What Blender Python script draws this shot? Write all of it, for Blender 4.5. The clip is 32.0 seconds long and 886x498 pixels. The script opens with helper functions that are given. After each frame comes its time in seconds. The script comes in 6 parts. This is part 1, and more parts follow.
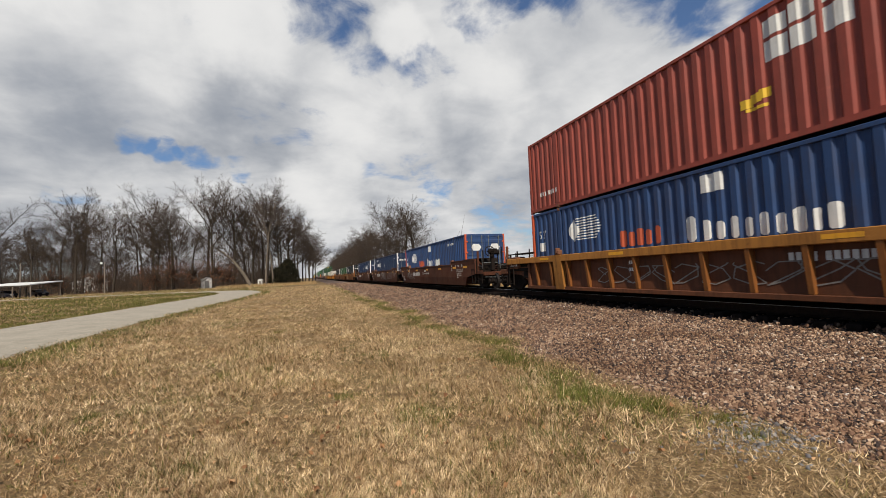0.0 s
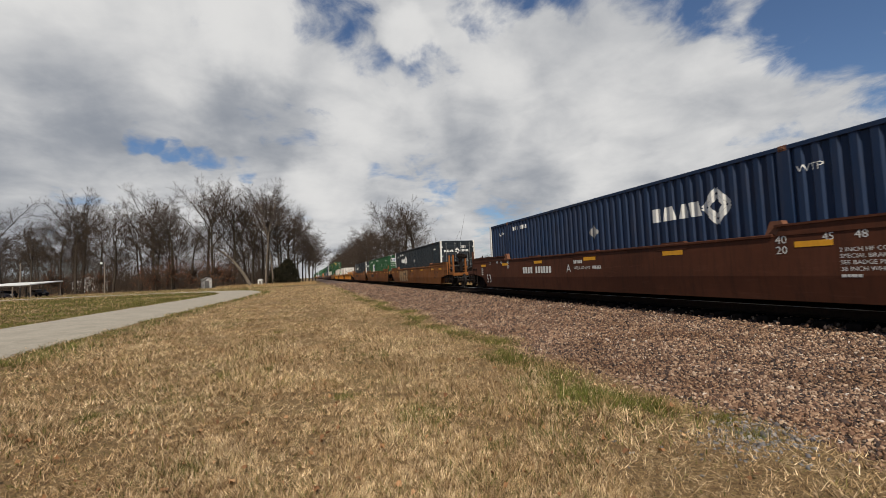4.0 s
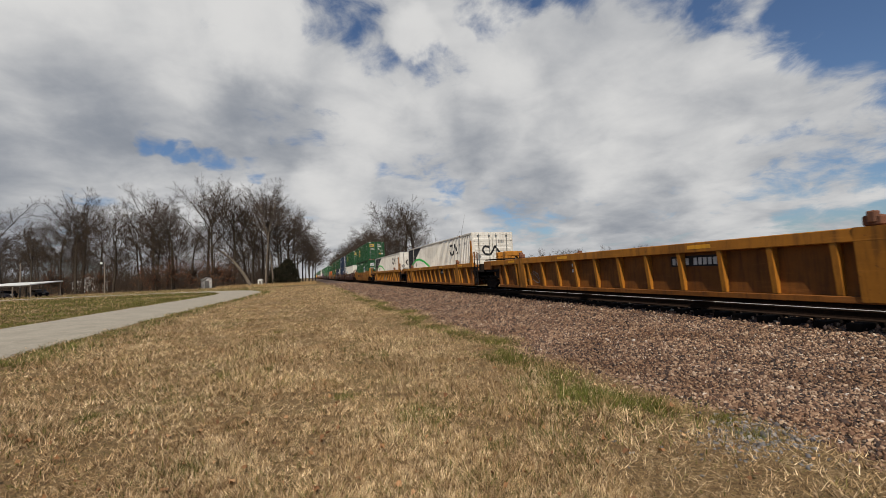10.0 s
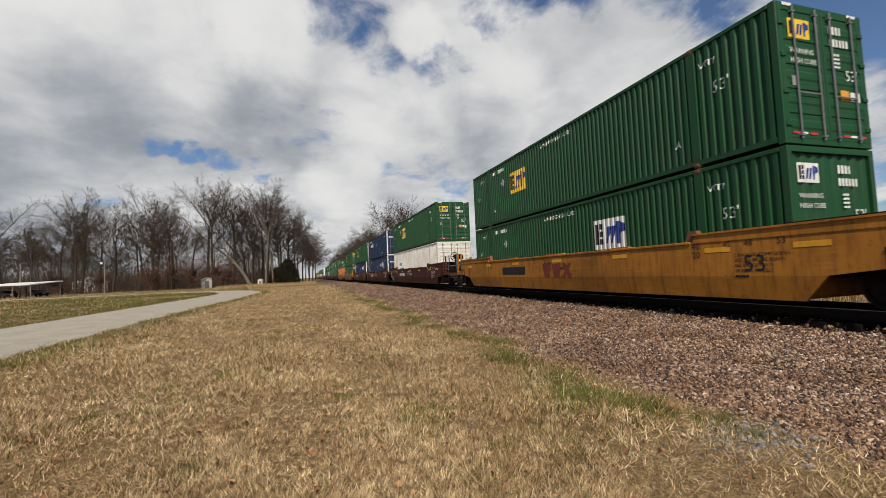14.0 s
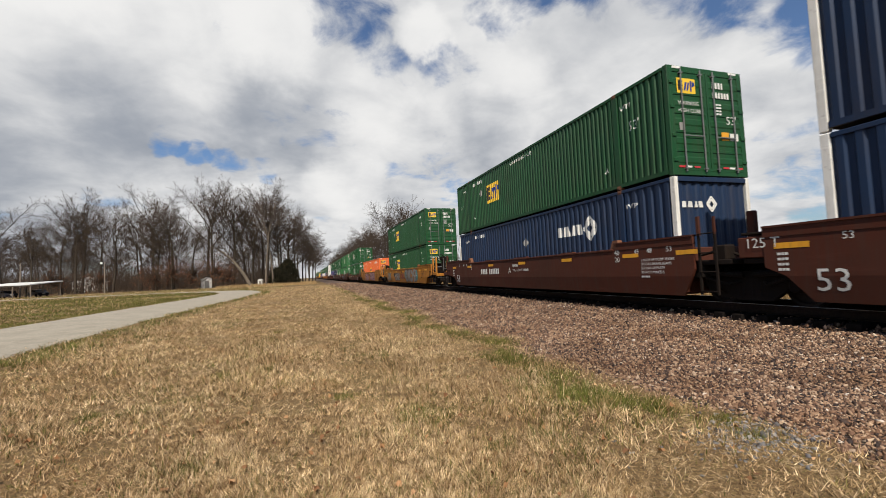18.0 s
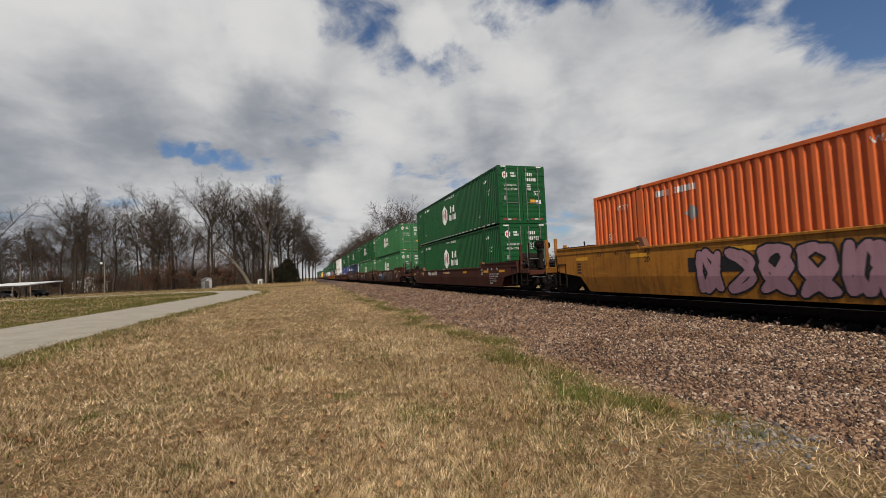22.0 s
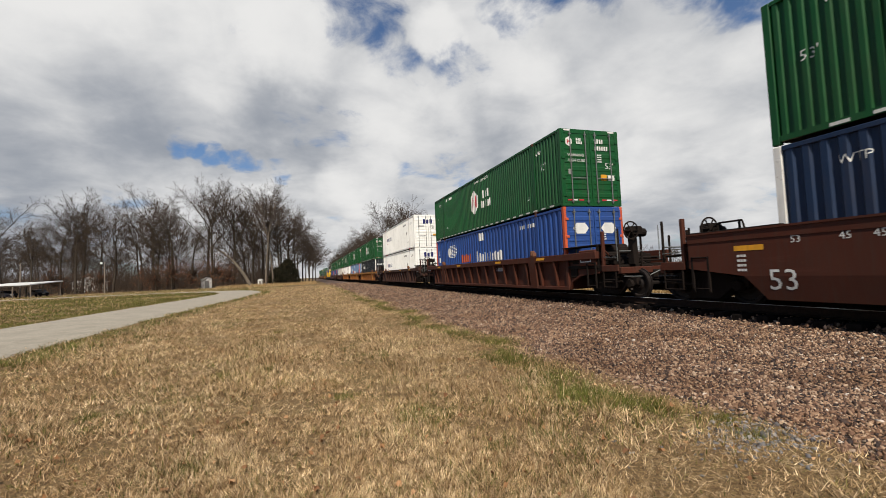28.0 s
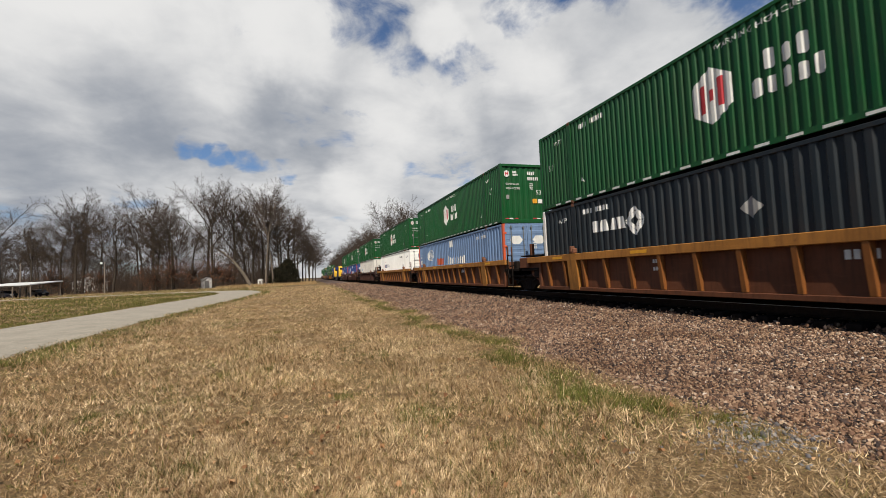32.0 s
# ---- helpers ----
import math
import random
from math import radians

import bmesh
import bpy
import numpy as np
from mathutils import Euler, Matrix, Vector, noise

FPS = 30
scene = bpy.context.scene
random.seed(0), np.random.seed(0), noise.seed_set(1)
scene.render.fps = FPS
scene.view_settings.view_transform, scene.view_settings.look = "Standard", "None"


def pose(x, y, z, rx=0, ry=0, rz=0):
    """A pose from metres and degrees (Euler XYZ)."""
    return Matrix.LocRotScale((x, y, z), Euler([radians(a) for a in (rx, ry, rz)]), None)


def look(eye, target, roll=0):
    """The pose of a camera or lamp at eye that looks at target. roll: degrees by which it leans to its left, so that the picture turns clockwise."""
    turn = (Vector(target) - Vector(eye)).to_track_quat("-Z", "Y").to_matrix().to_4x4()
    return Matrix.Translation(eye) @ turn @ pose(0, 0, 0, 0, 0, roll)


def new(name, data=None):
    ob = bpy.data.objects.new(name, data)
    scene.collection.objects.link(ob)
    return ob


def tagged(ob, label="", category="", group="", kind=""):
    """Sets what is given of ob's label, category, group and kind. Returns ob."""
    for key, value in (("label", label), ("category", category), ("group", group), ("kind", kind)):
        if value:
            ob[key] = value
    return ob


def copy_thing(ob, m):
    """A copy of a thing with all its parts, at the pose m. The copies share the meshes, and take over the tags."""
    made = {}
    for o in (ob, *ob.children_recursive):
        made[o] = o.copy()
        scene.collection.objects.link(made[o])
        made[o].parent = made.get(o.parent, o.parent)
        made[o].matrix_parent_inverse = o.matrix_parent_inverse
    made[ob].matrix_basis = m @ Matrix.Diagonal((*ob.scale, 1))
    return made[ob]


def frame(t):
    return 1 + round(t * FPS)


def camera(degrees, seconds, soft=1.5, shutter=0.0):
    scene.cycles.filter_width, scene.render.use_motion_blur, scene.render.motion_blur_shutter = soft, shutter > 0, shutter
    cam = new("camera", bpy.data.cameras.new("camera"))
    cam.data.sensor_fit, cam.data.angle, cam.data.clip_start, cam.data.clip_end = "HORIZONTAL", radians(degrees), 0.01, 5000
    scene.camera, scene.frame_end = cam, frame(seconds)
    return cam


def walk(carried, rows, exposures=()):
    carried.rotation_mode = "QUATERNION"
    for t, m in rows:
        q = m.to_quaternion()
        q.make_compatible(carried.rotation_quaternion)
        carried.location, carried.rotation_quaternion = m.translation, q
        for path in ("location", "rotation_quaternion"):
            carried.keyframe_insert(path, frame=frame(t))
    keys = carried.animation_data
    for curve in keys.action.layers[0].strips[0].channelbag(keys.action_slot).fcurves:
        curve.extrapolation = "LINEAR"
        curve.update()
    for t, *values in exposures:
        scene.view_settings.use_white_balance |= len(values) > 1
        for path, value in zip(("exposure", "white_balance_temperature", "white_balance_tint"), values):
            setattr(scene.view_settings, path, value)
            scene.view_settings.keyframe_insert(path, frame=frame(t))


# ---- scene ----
cam = camera(92.45, 32.0, soft=0.6, shutter=0.06)
EYE = Vector((0, 0, 1.5))
YAW, PITCH = radians(17.76), radians(3.11)
AIM = EYE + Vector((math.sin(YAW) * math.cos(PITCH), math.cos(YAW) * math.cos(PITCH), math.sin(PITCH)))
HELD = look(EYE, AIM, -2.44)
walk(cam, [(0, HELD), (32, HELD)], [(0, 0.12), (1, 0.0), (3, -0.05), (6, -0.05), (7, 0.0), (9, 0.0), (10, -0.13), (11, -0.13), (12, -0.1), (13, -0.05), (14, 0.05), (17, 0.15), (18, 0.23), (19, 0.18), (20, 0.05),
     (21, 0.0), (22, -0.15), (23, -0.02), (24, 0.15), (25, 0.13), (28, 0.13), (29, 0.05), (30, -0.05), (31, -0.16), (32, 0.12)])

TRACK = 10.235        # x of the track's centre line
SPEED = 15.1          # m/s, towards smaller y
RAIL = 0.5            # top of rail

# ---- world and sun ----
SUN_EL, SUN_AZ = radians(48), math.atan2(-0.30, -0.954)
world = bpy.data.worlds.new("sky")
scene.world = world
world.use_nodes = True
cloud_drift = new("cloud_drift")


def sky_dir(az, el):
    a, e = radians(az), radians(el)
    return (math.sin(a) * math.cos(e), math.cos(a) * math.cos(e), math.sin(e))


def build_sky():
    nt = world.node_tree
    nt.nodes.clear()

    def nd(kind, **kw):
        n = nt.nodes.new(kind)
        for k, v in kw.items():
            if k == "operation":
                n.operation = v
            elif k == "data_type":
                n.data_type = v
            elif k == "interpolation_type":
                n.interpolation_type = v
        return n

    def link(a, b):
        nt.links.new(a, b)

    def put(sock, v):
        if isinstance(v, bpy.types.NodeSocket):
            link(v, sock)
        else:
            sock.default_value = v

    def math_(op, a, b=0.0, c=0.0):
        n = nd("ShaderNodeMath", operation=op)
        put(n.inputs[0], a), put(n.inputs[1], b)
        put(n.inputs[2], c)
        return n.outputs[0]

    def vec(op, a, b=(0, 0, 0)):
        n = nd("ShaderNodeVectorMath", operation=op)
        put(n.inputs[0], a), put(n.inputs[1], b)
        return n.outputs["Value"] if op == "DOT_PRODUCT" else n.outputs[0]

    def smooth(v, lo, hi, a=0.0, b=1.0):
        n = nd("ShaderNodeMapRange", interpolation_type="SMOOTHSTEP")
        put(n.inputs[0], v)
        n.inputs[1].default_value, n.inputs[2].default_value = lo, hi
        n.inputs[3].default_value, n.inputs[4].default_value = a, b
        return n.outputs[0]

    def fbm(v, scale, detail, rough, lac=2.0, dist=0.0):
        n = nd("ShaderNodeTexNoise")
        put(n.inputs["Vector"], v)
        n.inputs["Scale"].default_value, n.inputs["Detail"].default_value = scale, detail
        n.inputs["Roughness"].default_value, n.inputs["Lacunarity"].default_value = rough, lac
        n.inputs["Distortion"].default_value = dist
        return n

    tc = nd("ShaderNodeTexCoord")
    tc.object = cloud_drift
    d = vec("NORMALIZE", tc.outputs["Object"])
    sep = nd("ShaderNodeSeparateXYZ")
    link(d, sep.inputs[0])
    up = math_("ADD", math_("MAXIMUM", sep.outputs[2], 0.0), 0.28)
    com = nd("ShaderNodeCombineXYZ")
    link(math_("DIVIDE", sep.outputs[0], up), com.inputs[0])
    link(math_("DIVIDE", sep.outputs[1], up), com.inputs[1])
    com.inputs[2].default_value = 3.7
    flat = com.outputs[0]
    wob = fbm(d, 5.0, 5, 0.6)
    bent = vec("NORMALIZE", vec("ADD", d, vec("MULTIPLY", vec("SUBTRACT", wob.outputs["Color"], (0.5, 0.5, 0.5)), (0.15, 0.15, 0.15))))

    def spots(rows):
        total = None
        for az, el, r, w in rows:
            dot = vec("DOT_PRODUCT", bent, sky_dir(az, el))
            v = smooth(dot, math.cos(radians(r)), math.cos(radians(r * 0.25)), 0.0, w)
            total = v if total is None else math_("ADD", total, v)
        return total

    holes = spots(SKY_HOLES)
    shades = spots(SKY_SHADES)
    big = fbm(flat, 1.7, 9, 0.55, dist=0.2).outputs[0]
    fine = fbm(flat, 5.0, 10, 0.60, dist=0.35).outputs[0]
    dens = math_("ADD", math_("MULTIPLY_ADD", math_("SUBTRACT", big, 0.5), 1.5, -0.34), holes)
    dens = math_("ADD", dens, math_("MULTIPLY", math_("SUBTRACT", fine, 0.5), 1.75))
    cover = smooth(dens, -0.32, 0.22)
    soft = fbm(flat, 3.2, 6, 0.5, dist=0.3).outputs[0]
    tone = math_("ADD", math_("MULTIPLY_ADD", math_("SUBTRACT", soft, 0.5), 0.95, 0.56), shades)
    tone = math_("ADD", tone, math_("MULTIPLY", math_("SUBTRACT", fine, 0.5), 0.42))
    tone = smooth(tone, 0.0, 1.0)
    mixc = nd("ShaderNodeMix", data_type="RGBA")
    link(tone, mixc.inputs[0])
    mixc.inputs[6].default_value = (0.265, 0.29, 0.335, 1)
    mixc.inputs[7].default_value = (0.745, 0.74, 0.73, 1)
    sky = nd("ShaderNodeTexSky")
    sky.sky_type, sky.sun_disc = "NISHITA", False
    sky.sun_elevation, sky.sun_rotation = SUN_EL, SUN_AZ % (2 * math.pi)
    skyc = nd("ShaderNodeVectorMath", operation="MULTIPLY")
    link(sky.outputs[0], skyc.inputs[0])
    skyc.inputs[1].default_value = (0.064, 0.075, 0.090)
    mix = nd("ShaderNodeMix", data_type="RGBA")
    link(cover, mix.inputs[0])
    link(skyc.outputs[0], mix.inputs[6])
    link(mixc.outputs[2], mix.inputs[7])
    bg = nd("ShaderNodeBackground")
    link(mix.outputs[2], bg.inputs[0])
    bg.inputs[1].default_value = 1.0
    out = nd("ShaderNodeOutputWorld")
    link(bg.outputs[0], out.inputs[0])


# azimuth, elevation, radius in degrees, weight
SKY_HOLES = [(15, 16, 66, 0.74), (6, 33, 7, -0.46), (12, 28.5, 5, -0.32), (20.5, 26.5, 5, -0.36), (27, 33, 7, -0.50), (16.5, 30, 4.0, 0.45), (38, 33, 7, -0.34), (33, 29, 4, 0.15),
             (70, 22, 14, -0.34), (60, 26, 10, -0.36), (51, 31, 9, -0.46), (56, 27, 3, 0.3), (-15.5, 15.7, 2.4, -0.70), (-12.5, 15.2, 2.5, -0.73), (-9, 14.5, 2.5, -0.72), (-5.5, 13.9, 2.3, -0.62), (29, 6.0, 6, -0.30), (19.5, 10.5, 3.4, -0.38), (38, 6.5, 7, -0.12), (50, 8, 14, 0.08), (-30, 10, 9, 0.3),
             (-20, 23, 17, 0.35), (5.4, 11.5, 6, 0.30), (45, 14, 10, 0.15), (25, 21, 9, 0.25), (-3, 27, 6, 0.2), (22.5, 29.3, 2.4, 0.3)]
SKY_SHADES = [(-22, 30, 17, 0.40), (-3, 29, 8, 0.30), (-15, 19, 13, -0.24), (-28, 16, 14, -0.22), (-4, 19, 9, -0.2), (-26, 4, 10, -0.14), (-12, 11, 8, 0.12),
              (27, 22.8, 7, 0.25), (24, 18.8, 6, -0.25), (5.4, 12.5, 7, 0.22), (45, 14, 12, 0.05), (16.8, 30, 4, 0.3), (10, 23, 7, 0.22), (-22, 10, 7, 0.1), (32, 10, 8, -0.18), (44, 5, 7, -0.22), (42, 14, 10, 0.12), (-24, 34, 10, 0.2)]
build_sky()

sun = new("sun", bpy.data.lights.new("sun", "SUN"))
sun.data.energy, sun.data.angle, sun.data.color = 5.0, radians(0.53), (1.0, 0.93, 0.83)
sun.matrix_world = look((math.sin(SUN_AZ) * 60 * math.cos(SUN_EL), math.cos(SUN_AZ) * 60 * math.cos(SUN_EL), 60 * math.sin(SUN_EL)), (0, 0, 0))


# ---- materials ----
def nodes_of(name):
    m = bpy.data.materials.new(name)
    m.use_nodes = True
    nt = m.node_tree
    return m, nt, nt.nodes["Principled BSDF"]


def tex_noise(nt, co, scale, detail=4, rough=0.55):
    n = nt.nodes.new("ShaderNodeTexNoise")
    nt.links.new(co, n.inputs["Vector"])
    n.inputs["Scale"].default_value, n.inputs["Detail"].default_value, n.inputs["Roughness"].default_value = scale, detail, rough
    return n.outputs[0]


def ramp(nt, v, stops):
    r = nt.nodes.new("ShaderNodeValToRGB")
    nt.links.new(v, r.inputs[0])
    el = r.color_ramp.elements
    while len(el) < len(stops):
        el.new(0.5)
    for e, (p, c) in zip(el, stops):
        e.position, e.color = p, (*c, 1) if len(c) == 3 else c
    return r.outputs[0]


def mixed(nt, fac, a, b, blend="MIX"):
    n = nt.nodes.new("ShaderNodeMix")
    n.data_type, n.blend_type = "RGBA", blend
    for sock, v in ((n.inputs[0], fac), (n.inputs[6], a), (n.inputs[7], b)):
        if isinstance(v, bpy.types.NodeSocket):
            nt.links.new(v, sock)
        elif isinstance(v, (int, float)):
            sock.default_value = v
        else:
            sock.default_value = (*v, 1)
    return n.outputs[2]


def mapped(nt, scale, what="Object"):
    tc = nt.nodes.new("ShaderNodeTexCoord")
    mp = nt.nodes.new("ShaderNodeMapping")
    nt.links.new(tc.outputs[what], mp.inputs[0])
    mp.inputs["Scale"].default_value = scale
    return mp.outputs[0]


def bumped(nt, bsdf, height, strength, dist=0.01):
    b = nt.nodes.new("ShaderNodeBump")
    b.inputs["Strength"].default_value, b.inputs["Distance"].default_value = strength, dist
    nt.links.new(height, b.inputs["Height"])
    nt.links.new(b.outputs[0], bsdf.inputs["Normal"])


def paint(name, col, rough=0.5, dirt=0.35, fade=0.25, grime=(0.05, 0.035, 0.025), rust=0.0, metal=0.0, spec=0.26):
    """Weathered vehicle paint: sun fade, vertical streaks, scuffs, grime and rust spots."""
    m, nt, b = nodes_of(name)
    co = mapped(nt, (1, 1, 1))
    streak = tex_noise(nt, mapped(nt, (3, 3.5, 0.35)), 2.2, 6, 0.65)
    scuff = tex_noise(nt, mapped(nt, (1.5, 0.35, 2.6)), 2.6, 7, 0.7)
    blot = tex_noise(nt, co, 0.9, 5, 0.6)
    stain = tex_noise(nt, mapped(nt, (1, 0.8, 0.9)), 0.55, 6, 0.68)
    spots = tex_noise(nt, co, 9.0, 5, 0.7)
    pale = tuple(min(1, c * 1.35 + 0.010) for c in col)
    deep = tuple(c * 0.55 + g * 0.25 for c, g in zip(col, grime))
    c = mixed(nt, ramp(nt, blot, [(0.35, (0, 0, 0)), (0.75, (fade, fade, fade))]), col, pale)
    k = min(1.0, dirt * 1.25)
    c = mixed(nt, ramp(nt, stain, [(0.44, (0, 0, 0)), (0.66, (k, k, k))]), c, deep)
    c = mixed(nt, ramp(nt, streak, [(0.47, (0, 0, 0)), (0.74, (dirt, dirt, dirt))]), c, grime)
    k = dirt * 0.7
    c = mixed(nt, ramp(nt, scuff, [(0.56, (0, 0, 0)), (0.70, (k, k, k))]), c, pale)
    if rust:
        c = mixed(nt, ramp(nt, spots, [(0.60, (0, 0, 0)), (0.70, (rust, rust, rust))]), c, (0.10, 0.038, 0.016))
    nt.links.new(c, b.inputs["Base Color"])
    nt.links.new(ramp(nt, blot, [(0.3, (rough - 0.08,) * 3), (0.7, (min(1, rough + 0.15),) * 3)]), b.inputs["Roughness"])
    b.inputs["Metallic"].default_value = metal
    b.inputs["Specular IOR Level"].default_value = spec
    bumped(nt, b, spots, 0.2, 0.004)
    return m


GREEN = paint("dark_green_paint", (0.008, 0.055, 0.016), 0.5, 0.3)
MIDGREEN = paint("mid_green_paint", (0.004, 0.062, 0.013), 0.45, 0.25)
PALEGREEN = paint("faded_green_paint", (0.026, 0.122, 0.036), 0.55, 0.25)
NAVY = paint("navy_paint", (0.008, 0.021, 0.052), 0.5, 0.3)
COAL = paint("dark_slate_paint", (0.009, 0.014, 0.017), 0.5, 0.3)
BLUE = paint("blue_paint", (0.017, 0.055, 0.200), 0.5, 0.3)
OLDBLUE = paint("dull_blue_paint", (0.020, 0.048, 0.122), 0.55, 0.5, 0.2)
PALEBLUE = paint("pale_blue_paint", (0.135, 0.205, 0.320), 0.6, 0.3)
ORANGE = paint("orange_paint", (0.62, 0.125, 0.030), 0.5, 0.25)
POSTO = paint("orange_post_paint", (0.50, 0.085, 0.030), 0.5, 0.3)
REDC = paint("faded_red_paint", (0.245, 0.050, 0.032), 0.6, 0.35, 0.6)
WHITE = paint("white_paint", (0.80, 0.775, 0.70), 0.5, 0.22, 0.1, (0.20, 0.16, 0.11), 0.25)
CREAM = paint("weathered_white_paint", (0.62, 0.58, 0.50), 0.6, 0.4, 0.1, (0.20, 0.14, 0.08), 0.8)
POSTW = paint("white_post_paint", (0.70, 0.67, 0.60), 0.5, 0.4, 0.1, (0.2, 0.15, 0.1), 0.3)
BLACKP = paint("black_paint", (0.014, 0.014, 0.016), 0.5, 0.2)
MAROON = paint("maroon_car_paint", (0.066, 0.018, 0.009), 0.6, 0.5, 0.3, rust=0.2, spec=0.15)
DKBROWN = paint("dark_rusty_car_paint", (0.078, 0.026, 0.012), 0.65, 0.6, 0.3, (0.022, 0.012, 0.008), rust=0.4, spec=0.15)
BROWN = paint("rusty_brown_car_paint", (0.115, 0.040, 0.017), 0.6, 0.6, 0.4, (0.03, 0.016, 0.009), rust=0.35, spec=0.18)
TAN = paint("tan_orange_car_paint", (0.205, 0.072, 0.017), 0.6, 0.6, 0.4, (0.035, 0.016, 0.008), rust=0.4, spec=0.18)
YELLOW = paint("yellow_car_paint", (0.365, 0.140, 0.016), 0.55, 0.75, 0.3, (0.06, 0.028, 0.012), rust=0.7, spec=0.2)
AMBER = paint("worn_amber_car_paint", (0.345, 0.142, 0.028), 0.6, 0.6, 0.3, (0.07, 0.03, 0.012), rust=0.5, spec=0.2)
# yellow with the recessed plates' shade put into its colour, plus grime and rust
SHADEYEL = paint("shaded_grimy_yellow_paint", (0.215, 0.075, 0.012), 0.6, 0.8, 0.3, (0.045, 0.02, 0.01), rust=0.7, spec=0.18)
# wheel steel: grimy, and darkened further for the shade under the cars
WHEELM = paint("shaded_grimy_wheel_steel", (0.016, 0.012, 0.010), 0.6, 0.4, 0.3, (0.02, 0.014, 0.010), metal=0.2, spec=0.2)
DARKB = paint("dark_brown_car_paint", (0.050, 0.021, 0.014), 0.6, 0.5, 0.4, spec=0.15)
# grime plus the shade under and between the cars, both in this near-black
GEAR = paint("shaded_grimy_gear", (0.011, 0.0075, 0.0055), 0.8, 0.5, 0.3, (0.02, 0.012, 0.008), spec=0.1)
STEEL = paint("worn_steel", (0.22, 0.20, 0.18), 0.35, 0.4, 0.2, metal=0.8)
ROD = paint("galvanised_rod", (0.15, 0.155, 0.145), 0.5, 0.4, metal=0.3)
RUSTY = paint("rusted_steel", (0.150, 0.060, 0.030), 0.8, 0.5, 0.5, rust=0.5)
DWHITE = paint("white_marking", (0.66, 0.64, 0.58), 0.6, 0.35, 0.0, (0.15, 0.13, 0.10))
DRED = paint("red_marking", (0.42, 0.030, 0.035), 0.55, 0.2)
DORANGE = paint("faded_orange_marking", (0.40, 0.075, 0.030), 0.6, 0.3)
DBLACK = paint("black_marking", (0.015, 0.014, 0.014), 0.6, 0.15)
DBLUE = paint("blue_marking", (0.012, 0.030, 0.170), 0.5, 0.2)
DNAVY = paint("navy_marking", (0.015, 0.018, 0.095), 0.5, 0.2)
DYELLOW = paint("yellow_marking", (0.68, 0.42, 0.030), 0.5, 0.2)
DREFL = paint("reflective_yellow_strip", (0.66, 0.30, 0.020), 0.4, 0.3)
DGREEN = paint("bright_green_marking", (0.030, 0.330, 0.055), 0.5, 0.2)
DGREY = paint("grey_marking", (0.23, 0.22, 0.20), 0.6, 0.4)
DTEAL = paint("teal_spray_paint", (0.060, 0.190, 0.170), 0.6, 0.3)
DPINK = paint("pink_spray_paint", (0.37, 0.20, 0.22), 0.6, 0.3)
DSILVER = paint("silver_spray_paint", (0.25, 0.225, 0.195), 0.6, 0.6, 0.0, (0.06, 0.035, 0.02))
DTAN = paint("tan_spray_paint", (0.36, 0.22, 0.10), 0.6, 0.35)
DDARK = paint("dark_brown_spray_paint", (0.045, 0.026, 0.018), 0.6, 0.3)
DMAUVE = paint("mauve_spray_paint", (0.17, 0.075, 0.065), 0.6, 0.3)
DRUST = paint("rust_red_marking", (0.155, 0.030, 0.014), 0.6, 0.3)
DCYAN = paint("light_blue_spray_paint", (0.07, 0.24, 0.36), 0.6, 0.3)


def ground_material():
    m, nt, b = nodes_of("dry_turf")
    co = mapped(nt, (1, 1, 1))
    big, mid, fine = tex_noise(nt, co, 0.22, 5, 0.6), tex_noise(nt, co, 1.9, 6, 0.65), tex_noise(nt, co, 38, 5, 0.7)
    c = ramp(nt, fine, [(0.3, (0.045, 0.028, 0.014)), (0.5, (0.150, 0.098, 0.046)), (0.72, (0.32, 0.222, 0.100))])
    c = mixed(nt, ramp(nt, mid, [(0.45, (0, 0, 0)), (0.7, (0.55,) * 3)]), c, (0.16, 0.095, 0.045))
    c = mixed(nt, ramp(nt, big, [(0.55, (0, 0, 0)), (0.72, (0.4,) * 3)]), c, (0.115, 0.105, 0.034))
    nt.links.new(c, b.inputs["Base Color"])
    b.inputs["Roughness"].default_value = 0.95
    b.inputs["Specular IOR Level"].default_value = 0.1
    bumped(nt, b, fine, 0.7, 0.03)
    return m


def blade_material(name, stops, clump=0.0):
    m, nt, b = nodes_of(name)
    g = nt.nodes.new("ShaderNodeNewGeometry")
    c = ramp(nt, g.outputs["Random Per Island"], stops)
    co = mapped(nt, (1, 1, 1))
    c = mixed(nt, ramp(nt, tex_noise(nt, co, 0.8, 4, 0.6), [(0.40, (0.0,) * 3), (0.66, (0.75,) * 3)]), c, mixed(nt, 1.0, c, (0.58, 0.50, 0.43), "MULTIPLY"))
    c = mixed(nt, ramp(nt, tex_noise(nt, co, 0.27, 5, 0.65), [(0.42, (0.0,) * 3), (0.62, (0.6,) * 3)]), c, mixed(nt, 1.0, c, (1.30, 1.28, 1.22), "MULTIPLY"))
    if clump:
        tuft = ramp(nt, tex_noise(nt, co, 9.0, 5, 0.7), [(0.36, (0.42, 0.37, 0.33)), (0.5, (0.95, 0.94, 0.92)), (0.66, (1.42, 1.42, 1.40))])
        c = mixed(nt, clump, c, mixed(nt, 1.0, c, tuft, "MULTIPLY"))
    nt.links.new(c, b.inputs["Base Color"])
    b.inputs["Roughness"].default_value = 0.8
    b.inputs["Specular IOR Level"].default_value = 0.12
    return m


